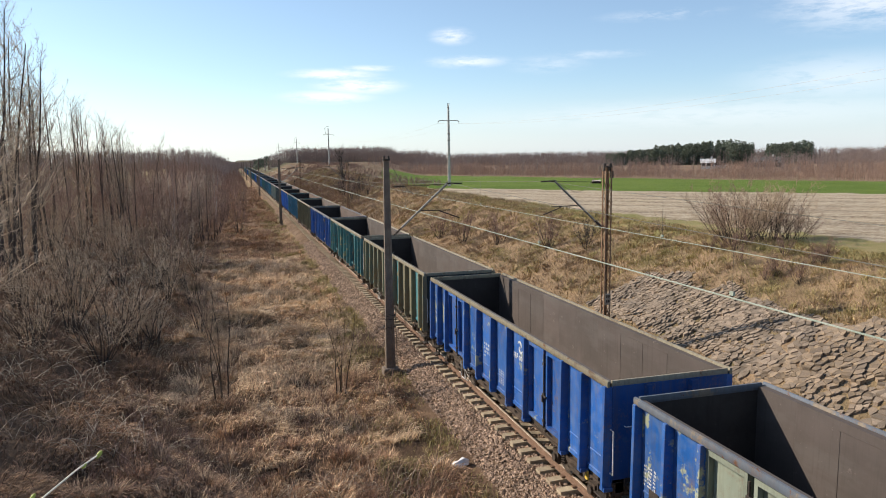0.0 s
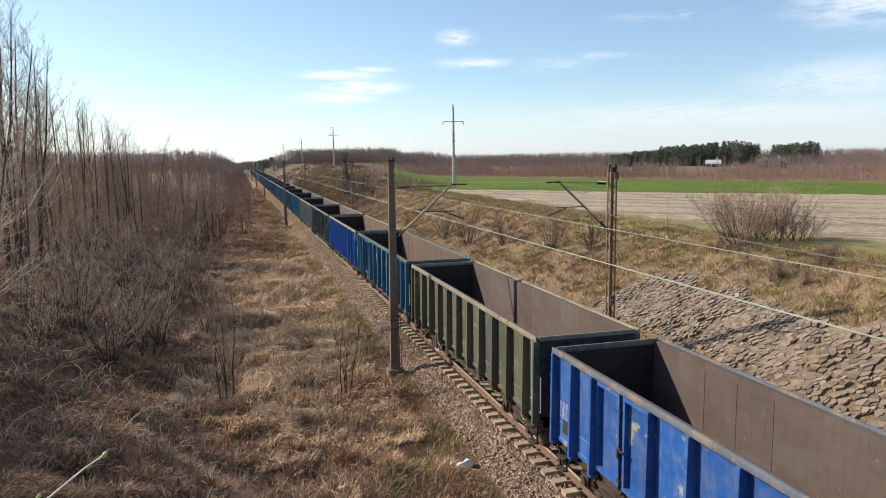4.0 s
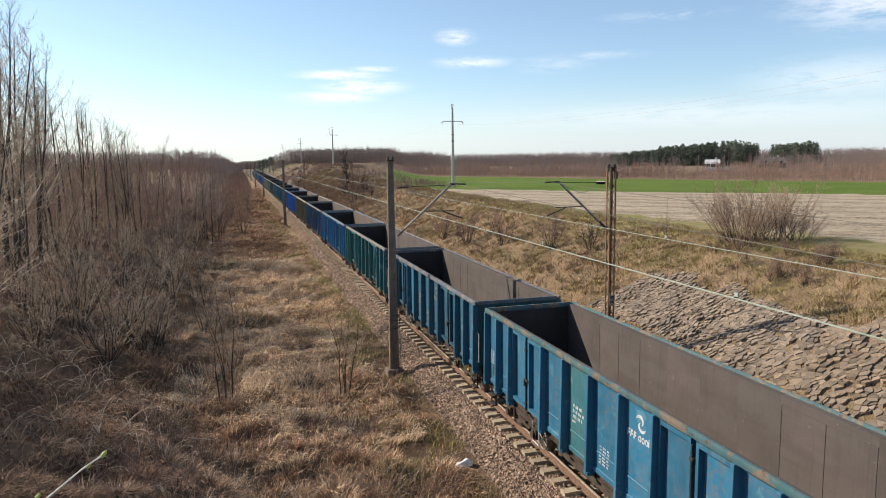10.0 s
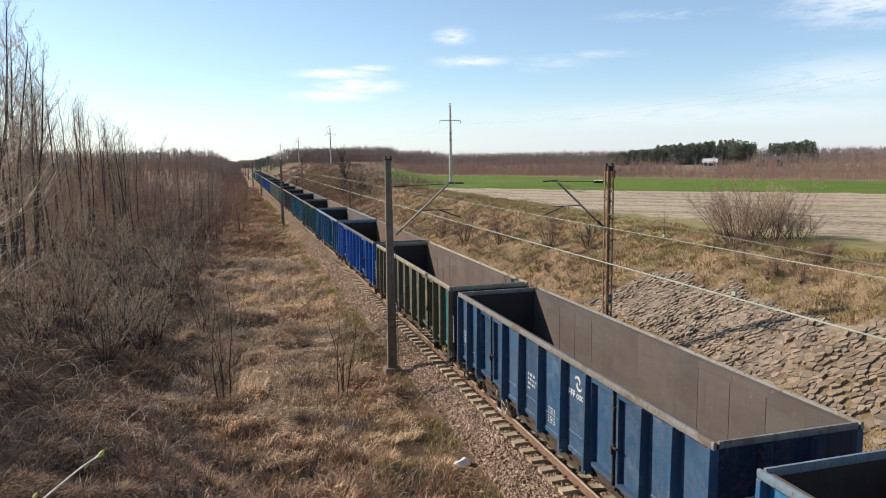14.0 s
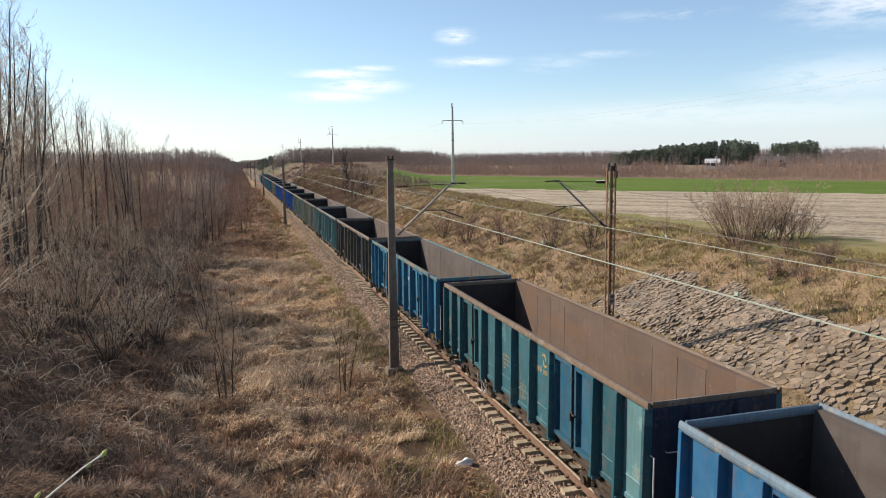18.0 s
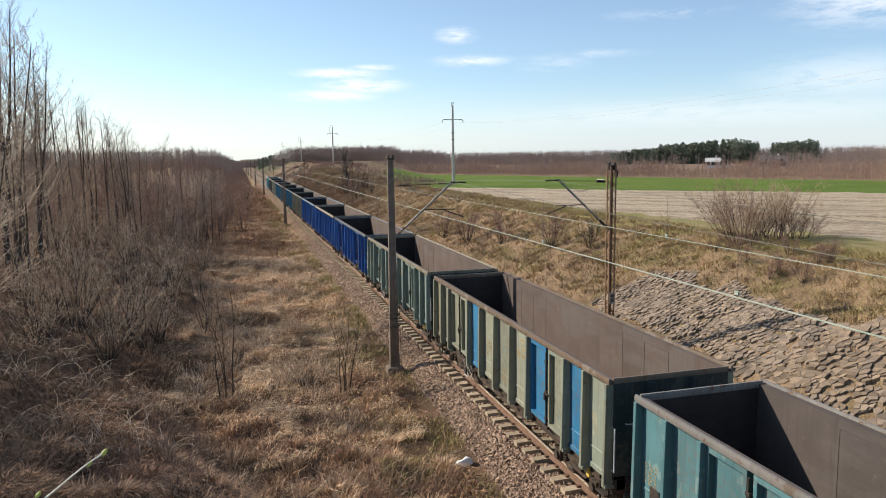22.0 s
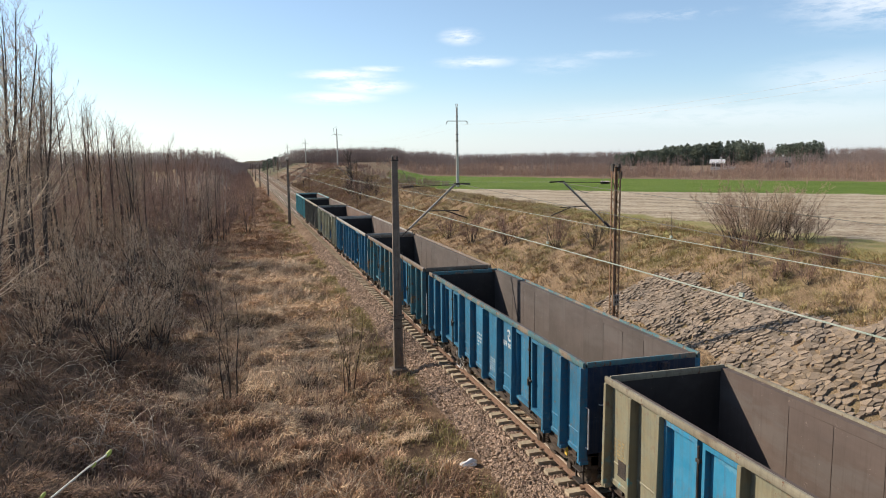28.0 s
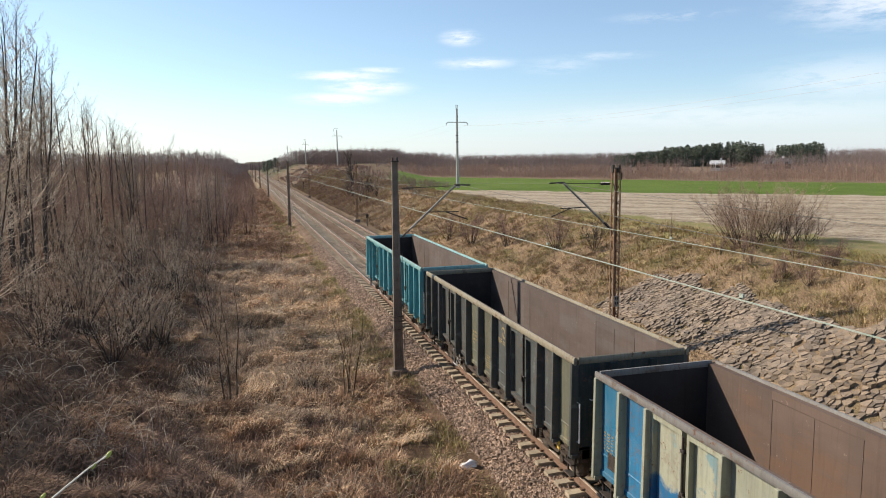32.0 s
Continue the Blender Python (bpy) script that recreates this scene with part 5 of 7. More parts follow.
def field_pole(x, y, hook):
    z = float(ground_z(np.array([x]), np.array([y]))[0])
    base = new("power_pole")
    base.location = (x, y, z - 0.3)
    tagged(base, "pale concrete power pole with a short crossarm in the field", "power pole", group="power poles")
    bm = bmesh.new()
    tube(bm, (0, 0, 0), (0, 0, 12.6), 0.26, 0.15, 10)
    part("shaft", bm, MAT["pole"], base)
    for zc in (7.4, 8.4, 3.0):
        bm = bmesh.new()
        tube(bm, (0, 0, zc), (0, 0, zc + 0.18), 0.23, 0.23, 10)
        part("band", bm, MAT["galvanised"], base)
    bm = bmesh.new()
    tube(bm, (-1.5, 0, 10.55), (1.5, 0, 10.55), 0.06, sides=6)
    for s in (-1, 1):
        tube(bm, (s * 1.5, 0, 10.55), (s * 1.75, 0, 10.3), 0.05, sides=6)
    part("crossarm", bm, MAT["galvanised"], base)
    bm = bmesh.new()
    if hook:
        pts = [Vector((0, 0, 10.6)), Vector((-0.9, 0, 10.8)), Vector((-1.1, 0, 12.6)), Vector((-0.4, 0, 13.2)), Vector((0.3, 0, 13.1))]
    else:
        pts = [Vector((0, 0, 12.4)), Vector((0.12, 0, 13.2)), Vector((-0.15, 0, 13.2)), Vector((-0.12, 0, 12.5))]
    bent(bm, pts, 0.06, 6)
    part("top_hook", bm, MAT["galvanised"], base)
    for s in (-1.7, 1.7):
        bm = bmesh.new()
        insulator(bm, (s, 0, 10.35), (s, 0, 10.05), 3)
        part("insulator", bm, MAT["insulator"], base)
    return Vector((x, y, z - 0.3))


POLES = [field_pole(24.6, 109.0, False), field_pole(23.4, 246.0, True), field_pole(23.5, 372.0, True), field_pole(22.5, 500.0, True)]


def power_lines():
    for off, z in ((-1.7, 10.1), (1.7, 10.1)):
        pts = []
        ends = [Vector((24.0, -28.0, 4.6))] + POLES
        for a, b in zip(ends, ends[1:]):
            for k in range(14):
                t = k / 14
                p = a.lerp(b, t) + Vector((off, 0, z))
                pts.append(p - Vector((0, 0, 2.4 * 4 * t * (1 - t))))
        strand("power_wire", "thin pale power line conductor slung between poles", pts, 0.006, MAT["pole"], "power line")


power_lines()


def marker_post(x, y, h):
    base = new("marker_post")
    base.location = (x, y, zat_line(x, y))
    tagged(base, "short dark post beside the line", "post", group="marker posts")
    bm = bmesh.new()
    box(bm, -0.07, 0.07, -0.07, 0.07, -0.2, h)
    part("shaft", bm, MAT["concrete"], base, "", 0.015)
    bm = bmesh.new()
    box(bm, -0.16, 0.16, -0.1, -0.07, h - 0.45, h + 0.02)
    part("plate", bm, MAT["dark_steel"], base, "", 0.006)


def zat_line(x, y):
    return float(ground_z(np.array([x]), np.array([y]))[0])


marker_post(7.0, 91.0, 1.5)
marker_post(7.9, 200.0, 2.6)
# ---------------------------------------------------------------- plants
MAT.update(
    bark=surface("grey_brown_bark", (0.085, 0.066, 0.054), (0.05, 0.039, 0.033), 6, 0.9, 0, 0.4),
    birch=surface("pale_birch_bark", (0.50, 0.45, 0.39), (0.25, 0.21, 0.18), 3, 0.85, 0, 0.3),
    twig=surface("bare_twigs", (0.48, 0.35, 0.235), (0.34, 0.24, 0.16), 2, 0.7, 0, 0, island=0.35),
    branch=surface("grey_brown_branches", (0.30, 0.225, 0.17), (0.19, 0.14, 0.105), 2, 0.7, 0, 0, island=0.35),
    twig_pale=surface("sun_bleached_twigs", (0.58, 0.45, 0.32), (0.41, 0.31, 0.215), 2, 0.65, 0, 0, island=0.35),
    twig_red=surface("reddish_twigs", (0.33, 0.205, 0.155), (0.23, 0.145, 0.115), 2, 0.75, 0, 0, island=0.35),
    straw=surface("dry_straw_grass", (0.68, 0.48, 0.30), (0.49, 0.33, 0.20), 0.8, 0.75, 0, 0, island=0.6),
    shoot=surface("pale_young_bark", (0.78, 0.72, 0.60), (0.66, 0.58, 0.46), 30, 0.5, 0, 0.1),
    bud=surface("yellow_green_bud", (0.45, 0.46, 0.10), (0.33, 0.38, 0.08), 60, 0.5, 0, 0.1),
    straw_mat=surface("bleached_flat_straw", (0.74, 0.56, 0.37), (0.55, 0.39, 0.245), 0.8, 0.7, 0, 0, island=0.5),
    straw_dull=surface("dull_brown_grass", (0.45, 0.285, 0.17), (0.27, 0.165, 0.10), 0.8, 0.8, 0, 0, island=0.6),
    straw_pale=surface("bleached_stems", (0.66, 0.56, 0.42), (0.5, 0.41, 0.29), 0.8, 0.7, 0, 0, island=0.3),
    # brown dead grass and canes, the bank's shade put into the colour
    shade_brown=surface("shade_dark_thatch", (0.25, 0.15, 0.095), (0.155, 0.092, 0.06), 0.8, 0.8, 0, 0, island=0.7),
    straw_red=surface("reddish_dead_grass", (0.38, 0.235, 0.15), (0.26, 0.155, 0.10), 0.8, 0.8, 0, 0, island=0.6),
    slope_straw=surface("olive_straw_grass", (0.50, 0.375, 0.205), (0.36, 0.26, 0.14), 0.8, 0.8, 0, 0, island=0.4),
    slope_brown=surface("brown_tussock_grass", (0.38, 0.26, 0.16), (0.24, 0.165, 0.105), 0.8, 0.8, 0, 0, island=0.4),
    moss=surface("mossy_green_grass", (0.31, 0.265, 0.105), (0.42, 0.335, 0.165), 0.8, 0.8, 0, 0, island=0.35),
    twig_far=surface("far_bare_twigs", (0.33, 0.255, 0.225), (0.27, 0.205, 0.18), 0.05, 0.8, 0, 0, island=0.12),
    # far pines: distance haze is mixed into the needle colour
    pine=surface("hazed_pine_needles", (0.13, 0.155, 0.12), (0.17, 0.19, 0.14), 0.1, 0.9, 0, 0, island=0.25, spec=0.05),
    stone=surface("grey_field_stone", (0.27, 0.20, 0.13), (0.175, 0.14, 0.11), 2.5, 0.9, 0, 0.5, 30, piece=0.35),
    stone_small=surface("small_grey_stone", (0.265, 0.205, 0.15), (0.18, 0.145, 0.112), 0.8, 0.9, 0, 0.4, 30, island=0.38),
)


def limbs_mesh(name, segs, sides=3):
    """Tapered sticks: rows of x0 y0 z0 x1 y1 z1 r0 r1."""
    s = np.asarray(segs, float)
    a, b, r0, r1 = s[:, 0:3], s[:, 3:6], s[:, 6], s[:, 7]
    d = b - a
    d /= np.linalg.norm(d, axis=1)[:, None] + 1e-9
    ref = np.where(np.abs(d[:, 2:3]) > 0.9, np.array([[1.0, 0, 0]]), np.array([[0, 0, 1.0]]))
    u = np.cross(d, ref)
    u /= np.linalg.norm(u, axis=1)[:, None] + 1e-9
    v = np.cross(d, u)
    ang = 2 * np.pi * np.arange(sides) / sides
    ring = np.cos(ang)[None, :, None] * u[:, None, :] + np.sin(ang)[None, :, None] * v[:, None, :]
    va = a[:, None, :] + ring * r0[:, None, None]
    vb = b[:, None, :] + ring * r1[:, None, None]
    verts = np.concatenate([va, vb], 1).reshape(-1, 3)
    base = np.arange(len(s))[:, None] * 2 * sides
    i = np.arange(sides)
    j = (i + 1) % sides
    q = np.stack([i, j, j + sides, i + sides], -1)
    faces = (base[:, :, None] + q[None]).reshape(-1, 4)
    return mesh_of(name, verts, faces, True)


def turned(d, rnd, spread_, up=0.0):
    v = Vector((rnd.gauss(0, 1), rnd.gauss(0, 1), rnd.gauss(0, 1)))
    v = (v - d * v.dot(d)).normalized()
    n = (d + v * spread_ + Vector((0, 0, up))).normalized()
    return n


def grow(rnd, p, d, length, r, level, out, spec, least=0.006):
    """One branch and all that it bears. spec: per level (pieces, children, child's share of length, spread, upward pull, wobble)."""
    pieces, kids, share, spread_, up, wobble = spec[level]
    step = length / pieces
    for k in range(pieces):
        d = turned(d, rnd, wobble, up * 0.3)
        q = p + d * step
        ra, rb = r * (1 - 0.8 * k / pieces), r * (1 - 0.8 * (k + 1) / pieces)
        out[min(level, 2)].append((*p, *q, ra, rb))
        p = q
        if level + 1 < len(spec):
            start = 0.25 if level == 0 else 0.1
            if (k + 1) / pieces > start:
                n = kids / pieces
                n = int(n) + (rnd.random() < n - int(n))
                for _ in range(n):
                    left = 1 - 0.65 * (k + 1) / pieces
                    grow(rnd, p, turned(d, rnd, spread_ * rnd.uniform(0.7, 1.3), up), length * share * left * rnd.uniform(0.6, 1.25), max(rb * (0.46 if level == 0 else 0.55), least), level + 1, out, spec, least)
    return p


def tree_template(name, seed, height, r, stems=1, spec=None, bark="bark", twig="twig", lean=0.06, least=0.0075):
    rnd = random.Random(seed)
    spec = spec or [(11, 40, 0.31, 1.2, 0.16, 0.055), (5, 10, 0.46, 0.85, 0.2, 0.13), (3, 4, 0.5, 0.75, 0.15, 0.16), (2, 0, 0, 0, 0.1, 0.2)]
    out = ([], [], [])
    for k in range(stems):
        off = Vector((rnd.uniform(-0.3, 0.3), rnd.uniform(-0.3, 0.3), -0.2)) if stems > 1 else Vector((0, 0, -0.2))
        grow(rnd, off, Vector((rnd.gauss(0, lean), rnd.gauss(0, lean), 1)).normalized(), height * rnd.uniform(0.8, 1.0), r * rnd.uniform(0.75, 1.0), 0, out, spec, least)
    base = new(name)
    lay("trunk", limbs_mesh("trunk", out[0], 7), MAT[bark], base)
    lay("crown", limbs_mesh("crown", out[1] + out[2], 3), MAT[twig], base)
    return base


def bush_template(name, seed, height, wide, stems, twig="twig", dense=1.0, least=0.0045, girth=1.0, stem="bark", foot=0.2):
    rnd = random.Random(seed)
    spec = [(6, 8 * dense, 0.42, 0.75, 0.12, 0.12), (4, 5 * dense, 0.5, 0.8, 0.06, 0.18), (2, 1.5 * dense, 0.6, 0.8, 0.05, 0.25), (2, 0, 0, 0, 0, 0.25)]
    out = ([], [], [])
    for k in range(stems):
        a = rnd.uniform(0, 2 * math.pi)
        d = Vector((math.cos(a) * wide, math.sin(a) * wide, 1)) * 1.0
        d = Vector((d.x * rnd.random(), d.y * rnd.random(), 1)).normalized()
        grow(rnd, Vector((math.cos(a) * foot * rnd.random(), math.sin(a) * foot * rnd.random(), -0.1)), d, height * rnd.uniform(0.65, 1.05), girth * rnd.uniform(0.014, 0.028), 0, out, spec, least)
    base = new(name)
    lay("rootstock", limbs_mesh("rootstock", out[0], 5), MAT[stem], base)
    lay("crown", limbs_mesh("crown", out[1] + out[2], 3), MAT[twig], base)
    return base


def zat(x, y):
    return float(ground_z(np.array([x]), np.array([y]))[0])


PLANTED = {}


def plant(template, x, y, scale=1.0, turn=0.0, label="", category="tree", group="", tall=1.0):
    """The template itself at its first call, after that a copy of it."""
    m = Matrix.Translation((x, y, zat(x, y) - 0.03)) @ Matrix.Rotation(turn, 4, "Z")
    if template.name in PLANTED:
        ob = copy_thing(template, m)
    else:
        PLANTED[template.name] = 1
        template.matrix_basis = m
        ob = template
    ob.scale = (scale, scale, scale * tall)
    tagged(ob, label, category, group)
    return ob


BIG = [(14, 34, 0.34, 0.95, 0.24, 0.035), (6, 10, 0.40, 0.75, 0.2, 0.07), (4, 4.5, 0.45, 0.7, 0.2, 0.07), (2, 0, 0, 0, 0.2, 0.08)]
MID = [(12, 30, 0.35, 0.95, 0.24, 0.04), (5, 9.5, 0.42, 0.75, 0.2, 0.08), (3, 4.5, 0.45, 0.7, 0.2, 0.08), (2, 0, 0, 0, 0.2, 0.08)]
SMALL = [(10, 26, 0.36, 0.95, 0.26, 0.05), (5, 9, 0.44, 0.75, 0.2, 0.08), (3, 4, 0.45, 0.7, 0.2, 0.08), (2, 0, 0, 0, 0.2, 0.08)]
TREES = [tree_template("bare_tree", 11, 13.0, 0.10, 2, BIG, "bark", "branch", 0.06, 0.0068),
         tree_template("bare_tree", 12, 12.0, 0.085, 2, MID, "bark", "twig_red", 0.07, 0.0068),
         tree_template("bare_tree", 13, 11.5, 0.09, 2, BIG, "bark", "twig_pale", 0.08, 0.0068),
         tree_template("bare_tree", 14, 9.5, 0.075, 2, SMALL, "bark", "branch", 0.08, 0.0068),
         tree_template("bare_tree", 15, 9.0, 0.07, 2, SMALL, "bark", "twig_red", 0.08, 0.0075),
         tree_template("bare_birch", 16, 8.5, 0.065, 2, SMALL, "birch", "twig_red", 0.08, 0.0075),
         tree_template("pale_tree", 17, 9.0, 0.055, 2, [(14, 32, 0.34, 1.7, 0.10, 0.04), (6, 7, 0.42, 0.9, 0.06, 0.12), (3, 3, 0.5, 0.8, 0.05, 0.16), (2, 0, 0, 0, 0.1, 0.2)], "bark", "twig_pale", 0.10, 0.0068)]
BUSHES = [bush_template("bare_bush", 21, 3.0, 0.55, 10, "twig", 0.85, 0.0075), bush_template("bare_bush", 22, 2.6, 0.7, 11, "twig_pale", 0.9, 0.0075),
          bush_template("bare_bush", 23, 3.4, 0.4, 9, "twig_red", 0.9, 0.0075), bush_template("bare_bush", 24, 2.2, 0.8, 12, "twig_pale", 0.95, 0.0075),
          bush_template("bare_bush", 25, 3.7, 0.28, 6, "twig", 1.5, 0.006, 0.85),
          bush_template("thick_bush", 26, 2.8, 0.8, 18, "twig_red", 1.2, 0.01), bush_template("thick_bush", 27, 2.6, 0.7, 16, "bark", 1.2, 0.01),
          bush_template("wide_bush", 28, 3.1, 1.15, 40, "twig", 1.45, 0.0055, 0.7, "bark", 1.0), bush_template("wide_bush", 29, 2.8, 1.2, 36, "twig_red", 1.45, 0.0055, 0.7, "bark", 1.0),
          bush_template("dark_bush", 30, 3.8, 0.75, 15, "twig_pale", 1.3, 0.007, 1.4), bush_template("dark_bush", 31, 3.2, 0.9, 14, "twig_pale", 1.35, 0.007, 1.2)]


def left_growth():
    rnd = random.Random(77)
    # the tall trees that stand nearest, then the belt along the bank
    # bearing from the bridge in degrees, distance, template, height in metres
    near = ((-15.6, 46, 0, 15.6), (-15.0, 43, 2, 14.6), (-14.4, 48, 1, 14.0), (-13.6, 47, 0, 13.2), (-12.9, 52, 2, 12.4), (-16.2, 52, 1, 14.5), (-14.9, 39, 3, 10.0), (-12.3, 58, 1, 11.6), (-13.3, 60, 0, 12.6),
            (-10.6, 68, 0, 11.8), (-10.2, 70, 1, 11.4), (-9.9, 69, 2, 11.0), (-11.4, 66, 3, 11.0), (-9.1, 66, 1, 10.2), (-8.6, 68, 0, 10.6), (-8.0, 67, 2, 9.6), (-7.7, 66, 0, 10.2), (-7.3, 69, 3, 8.8), (-6.9, 67, 1, 8.4),
            (-6.0, 78, 4, 8.4), (-5.2, 82, 3, 8.0), (-4.5, 78, 5, 7.6), (-4.1, 80, 1, 8.6), (-3.4, 90, 4, 8.0), (-2.7, 76, 3, 7.4), (-2.3, 78, 4, 8.4), (-1.9, 92, 3, 7.8), (-1.4, 104, 5, 8.0))
    for bearing, far, k, tall in near:
        a = radians(bearing)
        s = tall / (13.0, 12.0, 11.5, 9.5, 9.0, 8.5, 9.0)[k]
        plant(TREES[k], -8.3 + far * math.sin(a), far * math.cos(a), s, rnd.uniform(0, 6.28), "tall leafless tree with grey-brown bark in the thicket by the line", "tree", "bare trees by the line")
    for i in range(14):
        y = 95 + 150 * rnd.random() ** 1.3
        x = -rnd.uniform(12.5, 26) - 0.02 * y
        k = rnd.choice((3, 3, 4, 4, 5))
        plant(TREES[k], x, y, rnd.uniform(0.65, 0.9), rnd.uniform(0, 6.28), "slim leafless tree in the thicket by the line", "tree", "bare trees by the line")
    # trees further left, whose shade falls over the near bank
    for x, y, k, tall in ((-20.5, 27.0, 3, 8.0), (-22.5, 31.0, 4, 8.5), (-24.0, 25.0, 3, 9.0), (-21.0, 21.5, 4, 7.0), (-26.5, 33.0, 2, 11.0), (-19.0, 17.0, 3, 6.5), (-27.0, 28.0, 0, 11.0), (-24.0, 19.0, 4, 8.0), (-18.5, 22.0, 4, 6.0)):
        plant(TREES[k], x, y, tall / (13.0, 12.0, 11.5, 9.5, 9.0, 8.5)[k], rnd.uniform(0, 6.28), "leafless tree in the thicket by the line", "tree", "bare trees by the line")
    for i in range(16):
        y = rnd.uniform(13, 26)
        plant(TREES[rnd.choice((3, 4, 4))], -17.5 - 0.06 * y - rnd.uniform(0, 6), y, rnd.uniform(0.6, 0.95), rnd.uniform(0, 6.28), "leafless tree in the thicket by the line", "tree", "bare trees by the line")
    for i in range(16):
        plant(BUSHES[rnd.choice((0, 2, 3))], -rnd.uniform(17.0, 24), rnd.uniform(14, 28), rnd.uniform(1.0, 1.5), rnd.uniform(0, 6.28), "leafless brown bush in the undergrowth by the line", "bush", "bare bushes by the line")
    for x, y, tall, t in ((-14.9, 18.5, 8.6, 0.4), (-15.3, 22.5, 8.6, 2.0), (-16.6, 26.5, 9.6, 4.1), (-18.4, 33.0, 10.5, 5.2), (-19.4, 37.5, 10.5, 1.2)):
        plant(TREES[6], x, y, tall / 9.0, t, "leafless tree with pale sunlit twigs on the bank", "tree", "bare trees by the line")
    # undergrowth
    for i in range(95):
        y = 22 + 105 * rnd.random() ** 1.25
        x = -rnd.uniform(11.4, 25.5)
        if y < 34 and x > -14.5 or y < 27 and x > -18:
            continue
        k = rnd.choice((0, 1, 1, 1, 3, 3))
        plant(BUSHES[k], x, y, rnd.uniform(0.8, 1.3), rnd.uniform(0, 6.28), "leafless brown bush in the undergrowth by the line", "bush", "bare bushes by the line")
    for i in range(34):
        y = 72 + 80 * rnd.random()
        plant(BUSHES[rnd.choice((0, 2, 2))], -rnd.uniform(6.5, 13.5) - 2.0 * (y < 84), y, rnd.uniform(0.8, 1.3), rnd.uniform(0, 6.28), "leafless brown bush in the undergrowth by the line", "bush", "bare bushes by the line")
    single = [(9, -13.2, 32.0, 1.0, 0.5, "large dark-stemmed leafless bush on the bank"), (10, -11.9, 33.5, 0.9, 2.5, "dark-stemmed leafless bush on the bank"), (10, -15.2, 34.5, 1.0, 4.5, "dark-stemmed leafless bush on the bank"), (10, -16.5, 41.0, 1.1, 1.5, "dark-stemmed leafless bush on the bank"), (9, -12.4, 47.0, 0.9, 3.5, "dark-stemmed leafless bush by the grass strip"), (10, -11.2, 56.0, 0.9, 0.5, "dark-stemmed leafless bush by the grass strip"),
              (4, -9.0, 26.3, 1.4, 2.8, "slender leafless sapling clump in dry grass"), (4, -4.75, 26.2, 1.08, 3.0, "thin leafless sapling clump beside the ballast"),
              (3, -13.4, 29.0, 1.25, 0.3, "spreading leafless bush on the bank"), (1, -12.2, 31.0, 1.2, 2.2, "spreading leafless bush on the bank"),
              (0, -14.8, 31.5, 1.15, 4.0, "dense leafless bush on the bank"), (1, -17.5, 25.5, 1.3, 1.0, "pale twiggy bush on the bank"), (3, -19.0, 28.0, 1.45, 5.0, "pale twiggy bush on the bank"),
              (2, -10.2, 37.0, 1.0, 1.5, "reddish leafless bush by the grass strip"), (0, -10.8, 43.0, 1.0, 2.5, "leafless bush by the grass strip"),
              (4, -5.2, 63.0, 0.7, 0.6, "small leafless sapling in the grass strip"), (4, -5.6, 44.0, 0.45, 0.2, "small leafless sapling in the grass strip"),
              (1, -20.0, 33.0, 1.4, 2.0, "pale twiggy bush on the bank"), (3, -16.0, 35.0, 1.3, 3.4, "pale twiggy bush on the bank")]
    for k, x, y, s, t, text in single:
        plant(BUSHES[k], x, y, s, t, text, "bush")


left_growth()


def right_growth():
    rnd = random.Random(5)
    big = [(7, 17.3, 31.8, 1.1), (7, 19.3, 32.0, 1.1), (8, 18.3, 33.0, 1.15), (8, 20.6, 31.6, 0.8)]
    for k, x, y, s in big:
        plant(BUSHES[k], x, y, s, rnd.uniform(0, 6.28), "wide leafless bush at the edge of the field", "bush", "bushes over the cutting")
    some = [(5, 12.6, 45.5, 0.9, "reddish leafless bush on the cutting slope"), (6, 13.4, 41.5, 0.8, "leafless bush on the cutting slope"), (5, 11.4, 52.0, 0.9, "reddish leafless bush on the cutting slope"),
            (5, 10.4, 58.0, 1.0, "reddish leafless bush on the cutting slope"), (5, 9.8, 63.0, 0.9, "reddish leafless bush on the cutting slope"), (4, 16.5, 37.5, 0.5, "thin leafless bush at the top of the slope"),
            (5, 16.4, 27.5, 0.4, "small reddish bush on the slope"), (5, 16.9, 25.6, 0.45, "small reddish bush on the slope"), (5, 15.8, 30.2, 0.35, "small reddish bush on the slope")]
    for i in range(9):
        some.append((5, rnd.uniform(14.2, 16.8), rnd.uniform(24.5, 32.0), rnd.uniform(0.25, 0.42), "small reddish bush on the slope"))
    for i in range(20):
        y = rnd.uniform(117, 140)
        some.append((rnd.choice((0, 2, 6)), 9.4 + (y - 117) * 0.1 + rnd.uniform(0, 4.0), y, rnd.uniform(0.9, 1.4), "leafless reddish-brown bush on the cutting slope"))
    for k, x, y, s, text in some:
        plant(BUSHES[k], x, y, s, rnd.uniform(0, 6.28), text, "bush")
    dark = tree_template("dark_tree", 19, 7.0, 0.14, 2, SMALL, "bark", "bark", 0.12, 0.022)
    plant(dark, 11.9, 134.0, 1.25, 1.0, "single leafless tree on the cutting slope", "tree")


right_growth()


# ---------------------------------------------------------------- grass


def stony(x, y):
    """Where the cutting slope is set with stones."""
    return (lumps(x, y, 1.6, 51) * 0.6 + np.where((x > 9.2) & (x < 12.6), 0.5, -0.05) - np.maximum(x - 12.4, 0) * 0.45 > -0.25) & (x > 8.8) & (y < 33)


